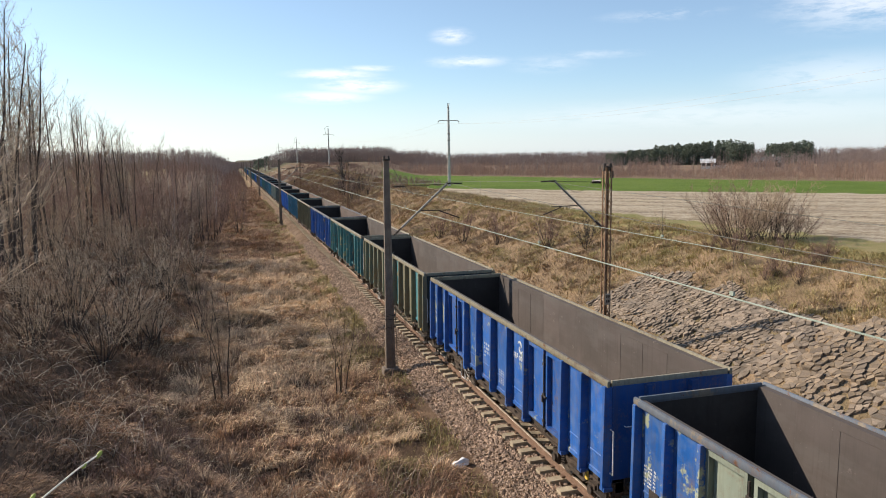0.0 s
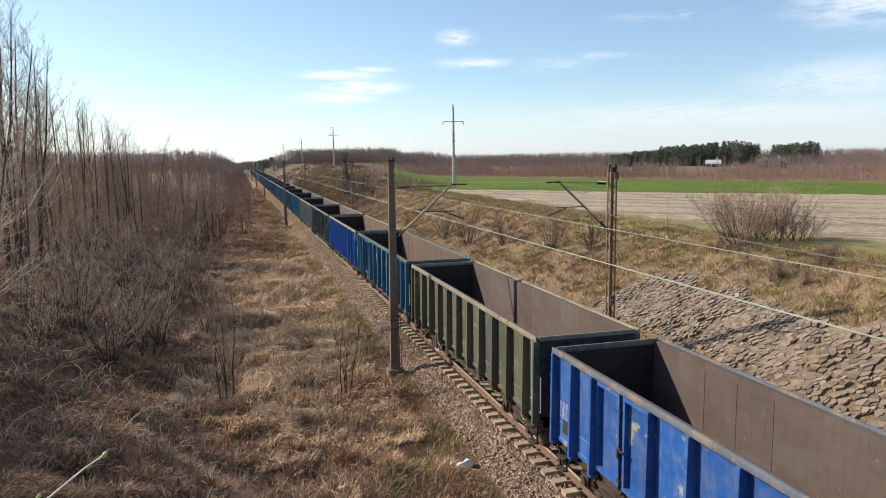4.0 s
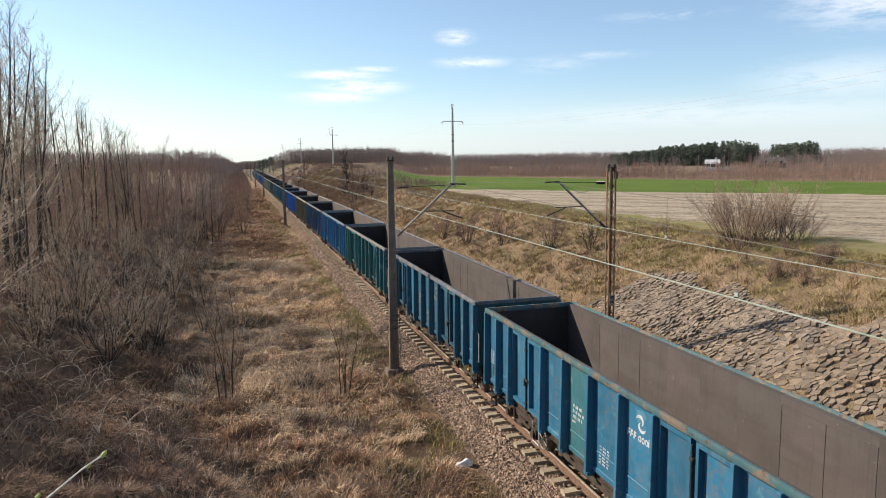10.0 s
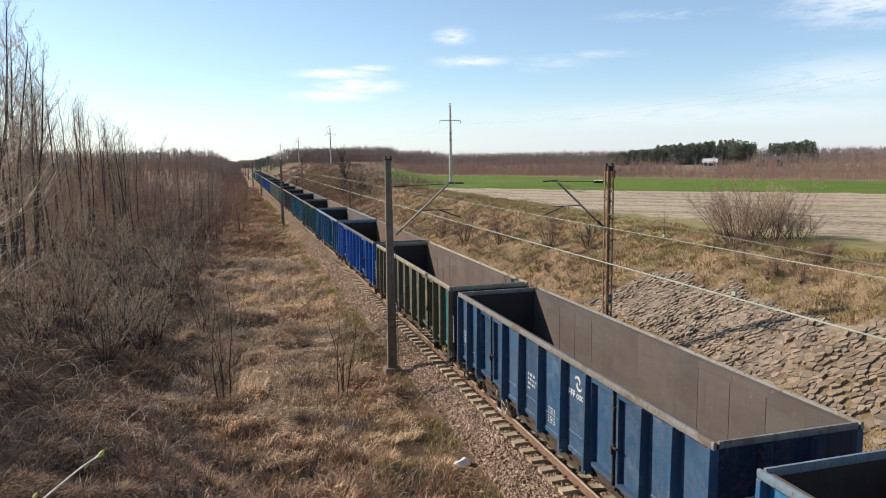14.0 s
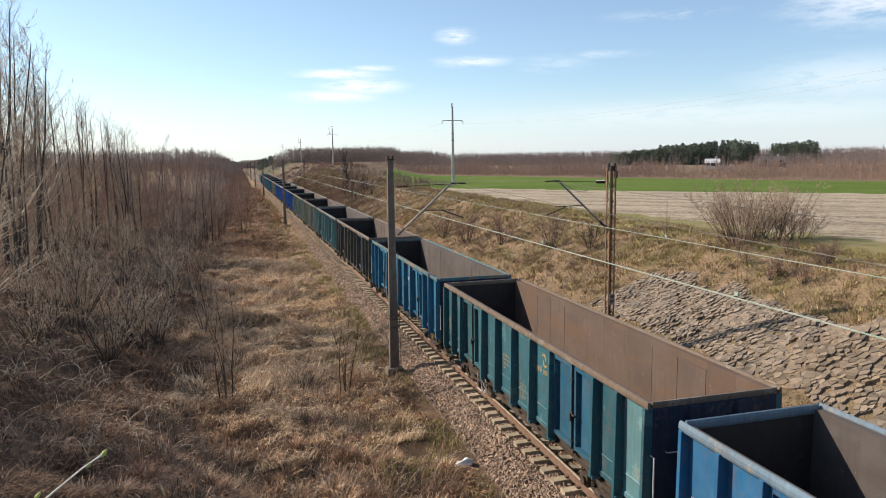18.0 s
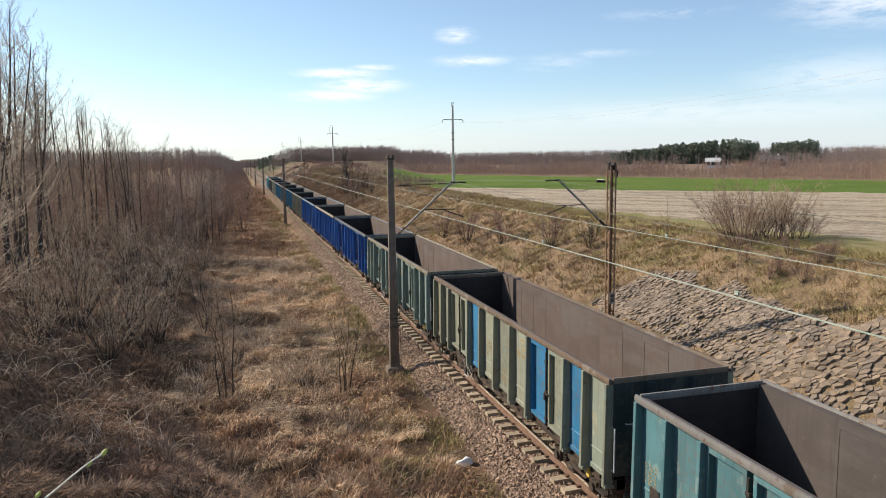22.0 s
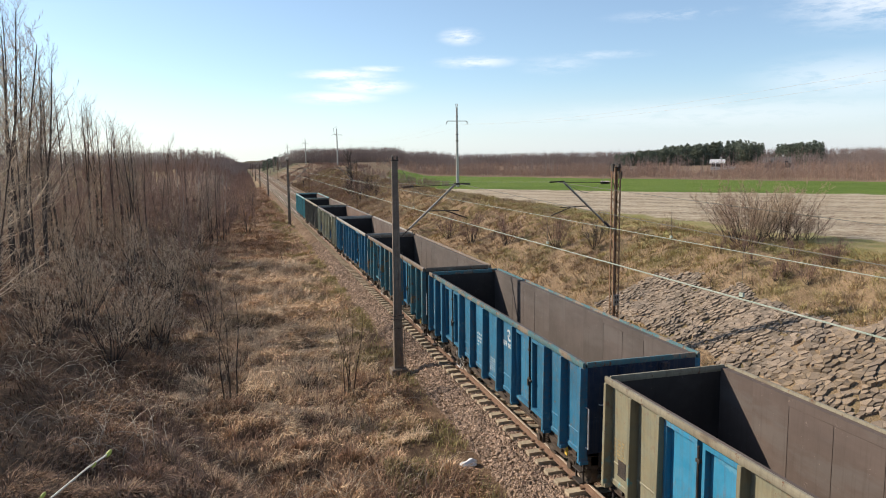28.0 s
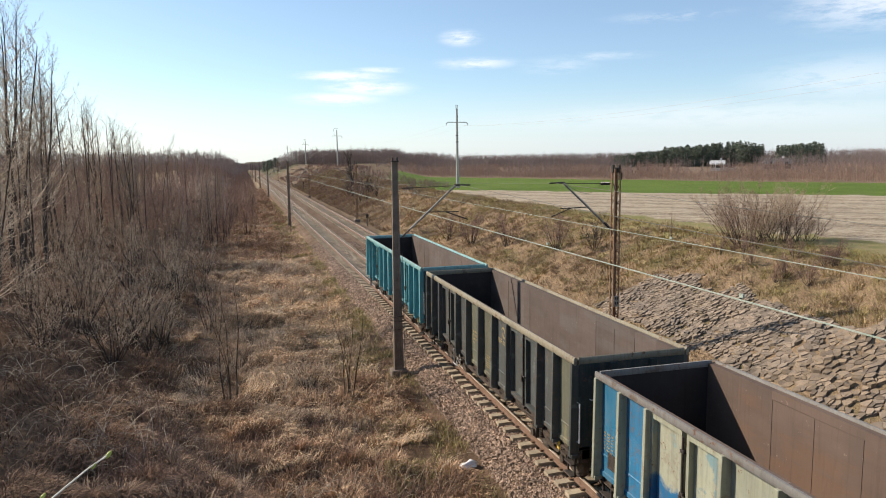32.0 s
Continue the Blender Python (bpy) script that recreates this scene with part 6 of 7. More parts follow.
def blades(name, x, y, length, width, lean, heading, material, label, lift=0.0):
    """Curved blades of grass, three triangles each. heading: the way each blade leans, in radians; lean: how far over, 0 to 1."""
    n = len(x)
    rs = np.random.RandomState(len(name) * 7 + n % 1000)
    z = ground_z(x, y) - 0.02 + lift
    length = length * rs.uniform(0.6, 1.3, n)
    d = np.stack([np.cos(heading), np.sin(heading), np.zeros(n)], 1)
    side = np.stack([-np.sin(heading), np.cos(heading), np.zeros(n)], 1)
    tw = rs.uniform(-0.9, 0.9, n)[:, None]
    side = side * np.cos(tw) + np.array([[0, 0, 1.0]]) * np.sin(tw)
    root = np.stack([x, y, z], 1)
    up = np.array([[0, 0, 1.0]])
    l1, l2 = (lean * 0.6)[:, None], lean[:, None]
    mid = root + (d * l1 + up * np.sqrt(1 - l1 ** 2)) * (length * 0.5)[:, None]
    drop = np.where(lean > 0.8, -0.25, 0.15)[:, None]
    tip = mid + (d * np.minimum(l2 * 1.2, 1.0) + up * (np.sqrt(np.maximum(1 - l2 ** 2, 0)) * 0.7 + drop * l2 ** 2)) * (length * 0.5)[:, None]
    w = (width * rs.uniform(0.7, 1.3, n))[:, None] * 0.5
    verts = np.stack([root - side * w, root + side * w, mid - side * w * 0.8, mid + side * w * 0.8, tip], 1).reshape(-1, 3)
    f = np.array([(0, 1, 3), (0, 3, 2), (2, 3, 4)])
    faces = (np.arange(n)[:, None, None] * 5 + f[None]).reshape(-1, 3)
    ob = lay(name, mesh_of(name, verts, faces), MAT[material])
    return tagged(ob, label, "grass", kind="stuff")


def scatter(seed, count, x0, x1, y0, y1, power=1.6):
    """Random places, denser towards the near end y0."""
    rs = np.random.RandomState(seed)
    return rs.uniform(x0, x1, count), y0 + (y1 - y0) * rs.rand(count) ** power, rs


def build_grass():
    # matted straw over the strip beside the line, combed in swirls
    x, y, rs = scatter(1, 130000, -12.5, -2.7, 13, 220, 2.6)
    keep = (lumps(x, y, 1.7, 21) + 0.6 * lumps(x, y, 0.7, 28) + 0.4 * lumps(x, y, 5.0, 22) + 0.2 * rs.randn(len(x)) + 0.7 * np.exp(-((x + 6.3) / 2.0) ** 2)) > -0.15
    x, y = x[keep], y[keep]
    size = 0.46 * (1 + 0.012 * (y - 13)) * (0.75 + 0.35 * lumps(x, y, 3.0, 24))
    head = 2.6 * lumps(x, y, 1.6, 23) + 0.8 * rs.randn(len(x)) - 0.7
    gold = lumps(x, y, 3.4, 26) + 0.4 * rs.randn(len(x)) + 2.5 * smooth(y, 19, 26) * (1 - smooth(y, 42, 70)) * np.exp(-((x + 6.0) / 2.4) ** 2) - 0.7 * (1 - smooth(y, 17, 24)) - 0.6 * smooth(y, 50, 80) > 0.4 + 0.5 * (x < -10)
    red = ~gold & (lumps(x, y, 1.9, 27) + 0.3 * rs.randn(len(x)) > 0.2)
    for pick, m, text in ((gold, "straw", "matted golden dry grass beside the line"), (red, "straw_red", "reddish dead grass beside the line"), (~gold & ~red, "straw_dull", "matted dull brown dry grass beside the line")):
        blades("dry_grass", x[pick], y[pick], size[pick], 0.018 * (1 + 0.02 * (y[pick] - 13)), np.clip((0.95 if m == "straw" else 0.9) + 0.1 * rs.randn(pick.sum()), 0.3, 0.995), head[pick], m, text)
    # bleached straw trodden flat down the middle of the strip
    x, y, rs = scatter(11, 54000, -12.5, -3.3, 20, 62, 1.5)
    keep = lumps(x, y, 1.5, 25) + 0.5 * lumps(x, y, 0.6, 29) + 0.25 * rs.randn(len(x)) - 0.035 * (x + 6.2) ** 2 > -0.2
    x, y = x[keep], y[keep]
    blades("flattened_straw", x, y, np.full(len(x), 0.5) * (1 + 0.01 * (y - 20)), 0.017 * (1 + 0.02 * (y - 20)), np.clip(0.97 + 0.04 * rs.randn(len(x)), 0.7, 0.998), 2.8 * lumps(x, y, 1.3, 20) + 0.6 * rs.randn(len(x)), "straw_mat", "bleached straw lying flat in the grass strip", 0.05)
    # the bank under the trees
    x, y, rs = scatter(2, 120000, -34, -7.5, 9, 125, 1.9)
    keep = (x < -10.4 + 1.6 * lumps(x, y, 1.8, 38)) | (-0.2 - 0.43 * y - x > -0.4 + 0.9 * lumps(x, y, 1.3, 39))
    x, y = x[keep], y[keep]
    size = 0.4 * (1 + 0.012 * (y - 10)) * (0.8 + 0.3 * lumps(x, y, 3.0, 34))
    head = 2.4 * lumps(x, y, 1.5, 33) + 1.0 * rs.randn(len(x)) - 0.5
    gold = lumps(x, y, 2.4, 36) + 0.5 * rs.randn(len(x)) > 0.95
    red = ~gold & (lumps(x, y, 2.6, 37) + 0.3 * rs.randn(len(x)) > 0.25 + 0.4 * (1 - smooth(y, 20, 30)))
    for pick, m, text in ((gold, "straw", "dry grass on the shaded bank"), (red, "straw_red", "reddish dead grass on the shaded bank"), (~gold & ~red, "shade_brown", "brown dead grass on the bank, darkened in colour for shade")):
        blades("bank_grass", x[pick], y[pick], size[pick], 0.018 * (1 + 0.02 * (y[pick] - 10)), np.clip(0.86 + 0.14 * rs.randn(pick.sum()), 0.2, 0.99), head[pick], m, text)
    # green-brown turf beside the ballast
    x, y, rs = scatter(3, 80000, -4.9, -1.75, 12, 150, 2.2)
    keep = lumps(x, y, 1.3, 41) + 0.3 * rs.randn(len(x)) > -0.2 + 0.45 * smooth(y, 30, 60) + 1.2 * smooth(x, -2.5, -1.9) * (1 - 0.7 * smooth(y, 30, 60))
    x, y = x[keep], y[keep]
    blades("turf", x, y, 0.22 * (1 + 0.008 * (y - 12)), 0.019 * (1 + 0.02 * (y - 12)), np.clip(0.6 + 0.2 * rs.randn(len(x)), 0.1, 0.95), rs.uniform(0, 6.28, len(x)), "moss", "short mossy turf beside the ballast")
    # the far slope of the cutting
    x, y, rs = scatter(4, 140000, 7.4, 19.5, 9, 240, 2.6)
    bare = stony(x, y)
    x, y = x[~bare], y[~bare]
    tone = 0.75 * smooth(x, 11, 16) - 0.05 - 0.7 * smooth(y, 40, 85) + lumps(x, y, 3.2, 52) + 0.6 * lumps(x, y, 1.1, 53) + 0.35 * rs.randn(len(x))
    size = 0.28 * (1 + 0.012 * (y - 10)) * (0.8 + 0.3 * lumps(x, y, 1.4, 54))
    head = math.pi + 1.2 * lumps(x, y, 2.0, 55) + 0.5 * rs.randn(len(x))
    for pick, m, text in ((tone > 0.4, "moss", "greenish tussocks on the cutting slope"), ((tone <= 0.4) & (tone > -0.35), "slope_straw", "dry yellow tussocks on the cutting slope"), (tone <= -0.35, "slope_brown", "brown dry grass on the cutting slope")):
        blades("slope_grass", x[pick], y[pick], size[pick], 0.024 * (1 + 0.014 * (y[pick] - 10)), np.clip(0.72 + 0.16 * rs.randn(pick.sum()), 0.1, 0.98), head[pick], m, text)
    # arching canes and fallen stems on the near bank and strip
    for seed, count, x0, x1, y1, name, m, least, long_, thick, text in (
            (5, 3600, -18.0, -3.5, 45, "arching_stems", "straw_pale", 0.25, 1.3, 0.008, "pale dry stems arching over the rough ground"),
            (15, 5200, -20.0, -9.0, 42, "dead_canes", "shade_brown", -0.1, 1.3, 0.0075, "tangled reddish canes on the near bank"),
            (25, 1900, -20.0, -8.5, 40, "grey_canes", "twig_pale", 0.15, 1.3, 0.007, "tangled grey-brown canes on the near bank")):
        x, y, rs = scatter(seed, count, x0, x1, 12, y1, 1.4)
        keep = lumps(x, y, 2.2, 61 + seed) > least
        segs = []
        for px_, py_ in zip(x[keep], y[keep]):
            a = rs.uniform(0, 6.28) * 0.8 + 2.0 * float(lumps(px_, py_, 2.0, 62))
            p = np.array([px_, py_, zat(px_, py_)])
            l, e = long_ * rs.uniform(0.4, 1.0), rs.uniform(0.5, 1.35)
            for k in range(6):
                q = p + np.array([math.cos(a) * math.cos(e), math.sin(a) * math.cos(e), math.sin(e)]) * l / 6
                segs.append((*p, *q, thick * (1 - 0.1 * k), thick * (0.9 - 0.1 * k)))
                p, e, a = q, e - rs.uniform(0.12, 0.42), a + rs.normal(0, 0.15)
        tagged(lay(name, limbs_mesh(name, segs, 3), MAT[m]), text, "stems", kind="stuff")
    # tussocks that stand out of the strip, each a fan of blades
    rs = np.random.RandomState(91)
    tx, ty = rs.uniform(-11.5, -3.2, 260), 13 + 50 * rs.rand(260) ** 1.5
    n = 130
    x = np.repeat(tx, n) + rs.normal(0, 0.14, 260 * n)
    y = np.repeat(ty, n) + rs.normal(0, 0.14, 260 * n)
    head = np.arctan2(y - np.repeat(ty, n), x - np.repeat(tx, n)) + rs.normal(0, 0.4, len(x))
    which = np.repeat(rs.rand(260), n)
    for pick, m, text in ((which < 0.5, "straw_red", "reddish tussocks in the grass strip"), (which >= 0.5, "straw", "golden tussocks in the grass strip")):
        blades("tussocks", x[pick], y[pick], np.full(pick.sum(), 0.42), np.full(pick.sum(), 0.018), np.clip(0.72 + 0.2 * rs.randn(pick.sum()), 0.1, 0.95), head[pick], m, text)
    # tussocks on the cutting slope
    rs = np.random.RandomState(92)
    tx, ty = rs.uniform(9.5, 18.5, 1100), 12 + 70 * rs.rand(1100) ** 1.6
    keep = ~stony(tx, ty)
    tx, ty = tx[keep], ty[keep]
    n, c = 46, len(tx)
    x = np.repeat(tx, n) + rs.normal(0, 0.13, c * n)
    y = np.repeat(ty, n) + rs.normal(0, 0.13, c * n)
    head = np.arctan2(y - np.repeat(ty, n), x - np.repeat(tx, n)) + rs.normal(0, 0.4, c * n)
    which = np.repeat(rs.rand(c) + 0.25 * lumps(tx, ty, 3.0, 95) - 0.2 * smooth(tx, 11, 16), n)
    for pick, m, text in ((which < 0.3, "moss", "green tussocks on the cutting slope"), ((which >= 0.3) & (which < 0.65), "slope_straw", "straw tussocks on the cutting slope"), (which >= 0.65, "slope_brown", "brown tussocks on the cutting slope")):
        blades("tussocks", x[pick], y[pick], np.full(pick.sum(), 0.3), 0.02 * (1 + 0.012 * (y[pick] - 12)), np.clip(0.62 + 0.2 * rs.randn(pick.sum()), 0.1, 0.95), head[pick], m, text)
    # upright reddish weeds in the strip
    x, y, rs = scatter(6, 3200, -11.5, -3.4, 14, 80, 1.5)
    keep = lumps(x, y, 2.6, 71) > 0.3
    segs = []
    for px_, py_ in zip(x[keep], y[keep]):
        p = np.array([px_, py_, zat(px_, py_)])
        h = rs.uniform(0.4, 1.1)
        d = np.array([rs.normal(0, 0.2), rs.normal(0, 0.2), 1.0])
        q = p + d * h
        segs.append((*p, *q, 0.005, 0.003))
        for _ in range(4):
            t = rs.uniform(0.3, 0.95)
            s = p + d * h * t
            segs.append((*s, *(s + np.array([rs.normal(0, 0.5), rs.normal(0, 0.5), 0.8]) * h * 0.28), 0.0035, 0.002))
    tagged(lay("dry_weeds", limbs_mesh("dry_weeds", segs, 3), MAT["twig_red"]), "upright reddish dry weeds in the grass strip", "weeds", kind="stuff")


build_grass()
# ---------------------------------------------------------------- woods and houses far off


def brush_wood(name, seed, count, place, height, material, label, twigs=9, girth=1.0):
    """Far leafless woods: stems with rising twigs, joined. place: gives x, y from the random state."""
    rs = np.random.RandomState(seed)
    x, y = place(rs, count)
    z = ground_z(x, y) - 0.3
    h = height * rs.uniform(0.8, 1.12, count)
    dist = np.hypot(x + 8.3, y)
    r = 0.00028 * dist * girth + 0.01
    lean = rs.normal(0, 0.04, (count, 2))
    root = np.stack([x, y, z], 1)
    top = root + np.stack([lean[:, 0] * h, lean[:, 1] * h, h], 1)
    segs = [np.concatenate([root, top, (r * 1.3)[:, None], (r * 0.4)[:, None]], 1)]
    for k in range(twigs):
        t = rs.uniform(0.1, 0.95, count)[:, None]
        p = root + (top - root) * t
        a = rs.uniform(0, 6.28, count)
        l = h * rs.uniform(0.12, 0.34, count)
        u = rs.uniform(0.15, 0.95, count)
        q = p + np.stack([np.cos(a) * l * (1.1 - u), np.sin(a) * l * (1.1 - u), l * u], 1)
        segs.append(np.concatenate([p, q, (r * 0.7)[:, None], (r * 0.3)[:, None]], 1))
    ob = lay(name, limbs_mesh(name, np.concatenate(segs), 3), MAT[material])
    return tagged(ob, label, "woods", kind="stuff")


def pine_wood(name, seed, count, place, height, label):
    """Pines far off: bare stems and ragged crowns of small dark tufts, joined."""
    rs = np.random.RandomState(seed)
    x, y = place(rs, count)
    z = ground_z(x, y) - 0.3
    h = height * rs.uniform(0.85, 1.1, count) * (1 + 0.16 * lumps(x, y, 9.0, 3))
    vs, fs = [], []
    n = 300
    base = 0
    for i in range(count):
        t = rs.rand(n) ** 0.8
        rad = (0.15 + 0.12 * rs.rand()) * h[i] * (1.02 - t) ** 0.6 * rs.rand(n) ** 0.5
        a = rs.uniform(0, 6.28, n)
        c = np.stack([x[i] + rad * np.cos(a), y[i] + rad * np.sin(a), z[i] + h[i] * (0.02 + 0.98 * t)], 1)
        s = 0.027 * h[i] * rs.uniform(0.6, 1.4, n)
        tri = c[:, None, :] + rs.normal(0, 1, (n, 3, 3)) * s[:, None, None] * np.array([1, 1, 0.6])
        vs.append(tri.reshape(-1, 3))
        fs.append(np.arange(3 * n).reshape(-1, 3) + base)
        base += 3 * n
    ob = lay(name, mesh_of(name, np.concatenate(vs), np.concatenate(fs)), MAT["pine"])
    return tagged(ob, label, "woods", kind="stuff")


def along(ax, ay, bx, by, deep):
    """Places in a belt behind the line from a to b."""
    def f(rs, n):
        t, k = rs.rand(n), rs.rand(n) * deep
        d = np.array([bx - ax, by - ay]) / math.hypot(bx - ax, by - ay)
        out = np.array([d[1], -d[0]])
        if out @ np.array([(ax + bx) / 2 + 8, (ay + by) / 2]) < 0:
            out = -out
        return ax + (bx - ax) * t + out[0] * k, ay + (by - ay) * t + out[1] * k
    return f


MAT["twig_red_far"] = surface("far_reddish_twigs", (0.41, 0.275, 0.205), (0.33, 0.22, 0.165), 0.05, 0.8, 0, 0, island=0.2)


def patchy(place, size, least, seed):
    """The same places, but gathered into clumps with gaps between."""
    def f(rs, n):
        x, y = place(rs, 5 * n)
        keep = lumps(x, y, size, seed) + 0.5 * lumps(x, y, size * 0.35, seed + 1) > least
        return np.resize(x[keep], n), np.resize(y[keep], n)
    return f


brush_wood("birch_stand", 1, 3600, along(30, 200, 112, 42, 30), 1.5, "twig_red_far", "low reddish scrub beyond the green field", 14, 0.4)
brush_wood("birch_stand", 21, 2600, patchy(along(24, 222, 124, 46, 60), 9.0, 0.0, 81), 2.9, "twig_red_far", "clumps of young reddish birches beyond the green field", 16, 0.35)
brush_wood("birch_stand", 22, 900, patchy(along(28, 230, 150, 60, 60), 12.0, 0.1, 83), 4.4, "twig_far", "leafless young trees beyond the green field", 18, 0.35)
brush_wood("birch_stand", 2, 150, patchy(along(22, 220, 120, 46, 60), 14.0, -0.1, 85), 4.2, "birch", "scattered pale young birches beyond the green field", 5, 0.45)
brush_wood("bank_scrub", 14, 3800, patchy(lambda rs, n: (rs.uniform(8.0, 26, n), rs.uniform(108, 340, n)), 7.0, -0.2, 87), 1.1, "twig_red", "low brown scrub on the far cutting bank", 9, 0.5)
brush_wood("far_wood", 3, 4200, along(75, 400, 240, 200, 80), 6.4, "twig_far", "leafless grey-brown wood on the skyline", 12, 0.5)
brush_wood("far_wood", 12, 2400, along(8, 440, 90, 390, 60), 8.2, "twig_far", "leafless grey-brown wood on the skyline", 12, 0.5)
brush_wood("far_wood", 4, 2000, along(-160, 330, -10, 330, 120), 8.6, "twig_far", "leafless grey-brown wood on the skyline", 12, 0.6)
brush_wood("far_wood", 31, 700, along(-45, 700, 14, 700, 60), 6.6, "twig_far", "leafless wood beyond the end of the line", 10, 0.8)
brush_wood("far_wood", 5, 1500, along(225, 225, 420, 60, 60), 6.0, "twig_far", "leafless wood beyond the houses", 9, 1.1)
def beside_line(rs, n):
    y = rs.uniform(86, 520, n)
    return -(6.6 - 2.4 * smooth(y, 130, 190)) - 7.0 * rs.rand(n), y


brush_wood("thicket", 6, 1500, lambda rs, n: (-rs.uniform(7.5, 60, n), rs.uniform(112, 330, n)), 3.4, "twig_red", "dense reddish thicket along the line", 10, 0.5)
brush_wood("thicket", 26, 900, lambda rs, n: (-rs.uniform(5.5, 60, n), rs.uniform(330, 640, n)), 5.0, "twig_far", "leafless thicket far along the line", 10, 0.5)
brush_wood("thicket", 27, 420, patchy(lambda rs, n: (-rs.uniform(13, 32, n), rs.uniform(44, 82, n)), 5.0, -0.1, 93), 3.0, "twig", "leafless brown brushwood between the trees", 18, 0.25)
brush_wood("thicket", 36, 300, patchy(lambda rs, n: (-rs.uniform(12, 30, n), rs.uniform(50, 90, n)), 5.0, 0.0, 95), 4.4, "twig_red", "leafless reddish saplings between the trees", 22, 0.2)
brush_wood("thicket", 16, 900, beside_line, 2.6, "twig_red", "low reddish thicket beside the line", 10, 0.5)
brush_wood("thicket", 7, 320, patchy(lambda rs, n: (-rs.uniform(15, 60, n), rs.uniform(72, 125, n)), 6.0, 0.0, 89), 4.6, "twig_red", "leafless thicket behind the trees", 12, 0.5)
pine_wood("pine_wood", 8, 90, along(147.8, 281.6, 159.0, 275.1, 14), 5.4, "dark green pine wood on a low rise")
pine_wood("pine_wood", 28, 110, along(156.6, 278.9, 169.1, 271.1, 24), 6.9, "dark green pine wood on a low rise")
pine_wood("pine_wood", 18, 130, along(167.3, 274.6, 180.5, 265.7, 30), 8.0, "dark green pine wood on a low rise")
pine_wood("pine_wood", 13, 260, along(178.9, 269.3, 201.2, 252.4, 40), 8.9, "dark green pine wood on a low rise")
pine_wood("pine_wood", 9, 150, along(203.0, 248.3, 216.1, 236.5, 30), 8.7, "dark green pine wood beside the houses")
pine_wood("pine_wood", 10, 60, along(8, 560, 20, 560, 30), 7.5, "dark pines on the skyline beyond the line")

MAT.update(wall_white=surface("white_plaster", (0.72, 0.70, 0.66), (0.6, 0.58, 0.54), 2, 0.9, 0, 0.2),
           roof_pale=surface("pale_sheet_roof", (0.62, 0.62, 0.62), (0.5, 0.5, 0.5), 2, 0.6, 0, 0.2),
           roof_grey=surface("grey_tile_roof", (0.075, 0.07, 0.068), (0.11, 0.10, 0.095), 2, 0.85, 0, 0.3),
           glass_dark=surface("dark_window_glass", (0.03, 0.035, 0.04), (0.05, 0.055, 0.06), 2, 0.2, 0, 0))


def house(x, y, turn, w, d, h, roof_h, wall, roof, label):
    base = new("house")
    base.matrix_basis = pose(x, y, zat(x, y), 0, 0, turn)
    tagged(base, label, "house", group="houses beyond the field")
    bm = bmesh.new()
    box(bm, -w / 2, w / 2, -d / 2, d / 2, -0.2, h)
    part("wall", bm, MAT[wall], base)
    bm = bmesh.new()
    e = 0.4
    lo = [bm.verts.new(p) for p in ((-w / 2 - e, -d / 2 - e, h), (w / 2 + e, -d / 2 - e, h), (w / 2 + e, d / 2 + e, h), (-w / 2 - e, d / 2 + e, h))]
    hi = [bm.verts.new(p) for p in ((-w / 2 - e, 0, h + roof_h), (w / 2 + e, 0, h + roof_h))]
    for f in ((lo[0], lo[1], hi[1], hi[0]), (lo[2], lo[3], hi[0], hi[1]), (lo[1], lo[2], hi[1]), (lo[3], lo[0], hi[0]), tuple(lo[::-1])):
        bm.faces.new(f)
    top = part("roof", bm, MAT[roof], base)
    bm = bmesh.new()
    box(bm, w * 0.2, w * 0.2 + 0.5, 0.2, 0.7, h + roof_h * 0.4, h + roof_h + 0.7)
    part("chimney", bm, MAT["wall_white"], top)
    for k in (-0.3, 0.05, 0.32):
        bm = bmesh.new()
        box(bm, w * k - 0.5, w * k + 0.5, -d / 2 - 0.04, -d / 2 + 0.05, 0.9, 2.2)
        part("window", bm, MAT["glass_dark"], base)


house(130, 187, -38, 3.6, 3.0, 1.9, 1.2, "wall_white", "roof_pale", "small white hut with a pale roof beyond the field")
house(132.6, 184.6, -38, 3.2, 2.4, 1.0, 0.4, "wall_white", "roof_pale", "low white lean-to beside a hut")
house(166, 204, -35, 8, 6, 1.4, 2.0, "concrete", "roof_grey", "grey-roofed house among bare trees")
house(205, 180, -48, 7, 6, 1.4, 1.6, "concrete", "roof_grey", "grey-roofed house among bare trees")
# ---------------------------------------------------------------- stones


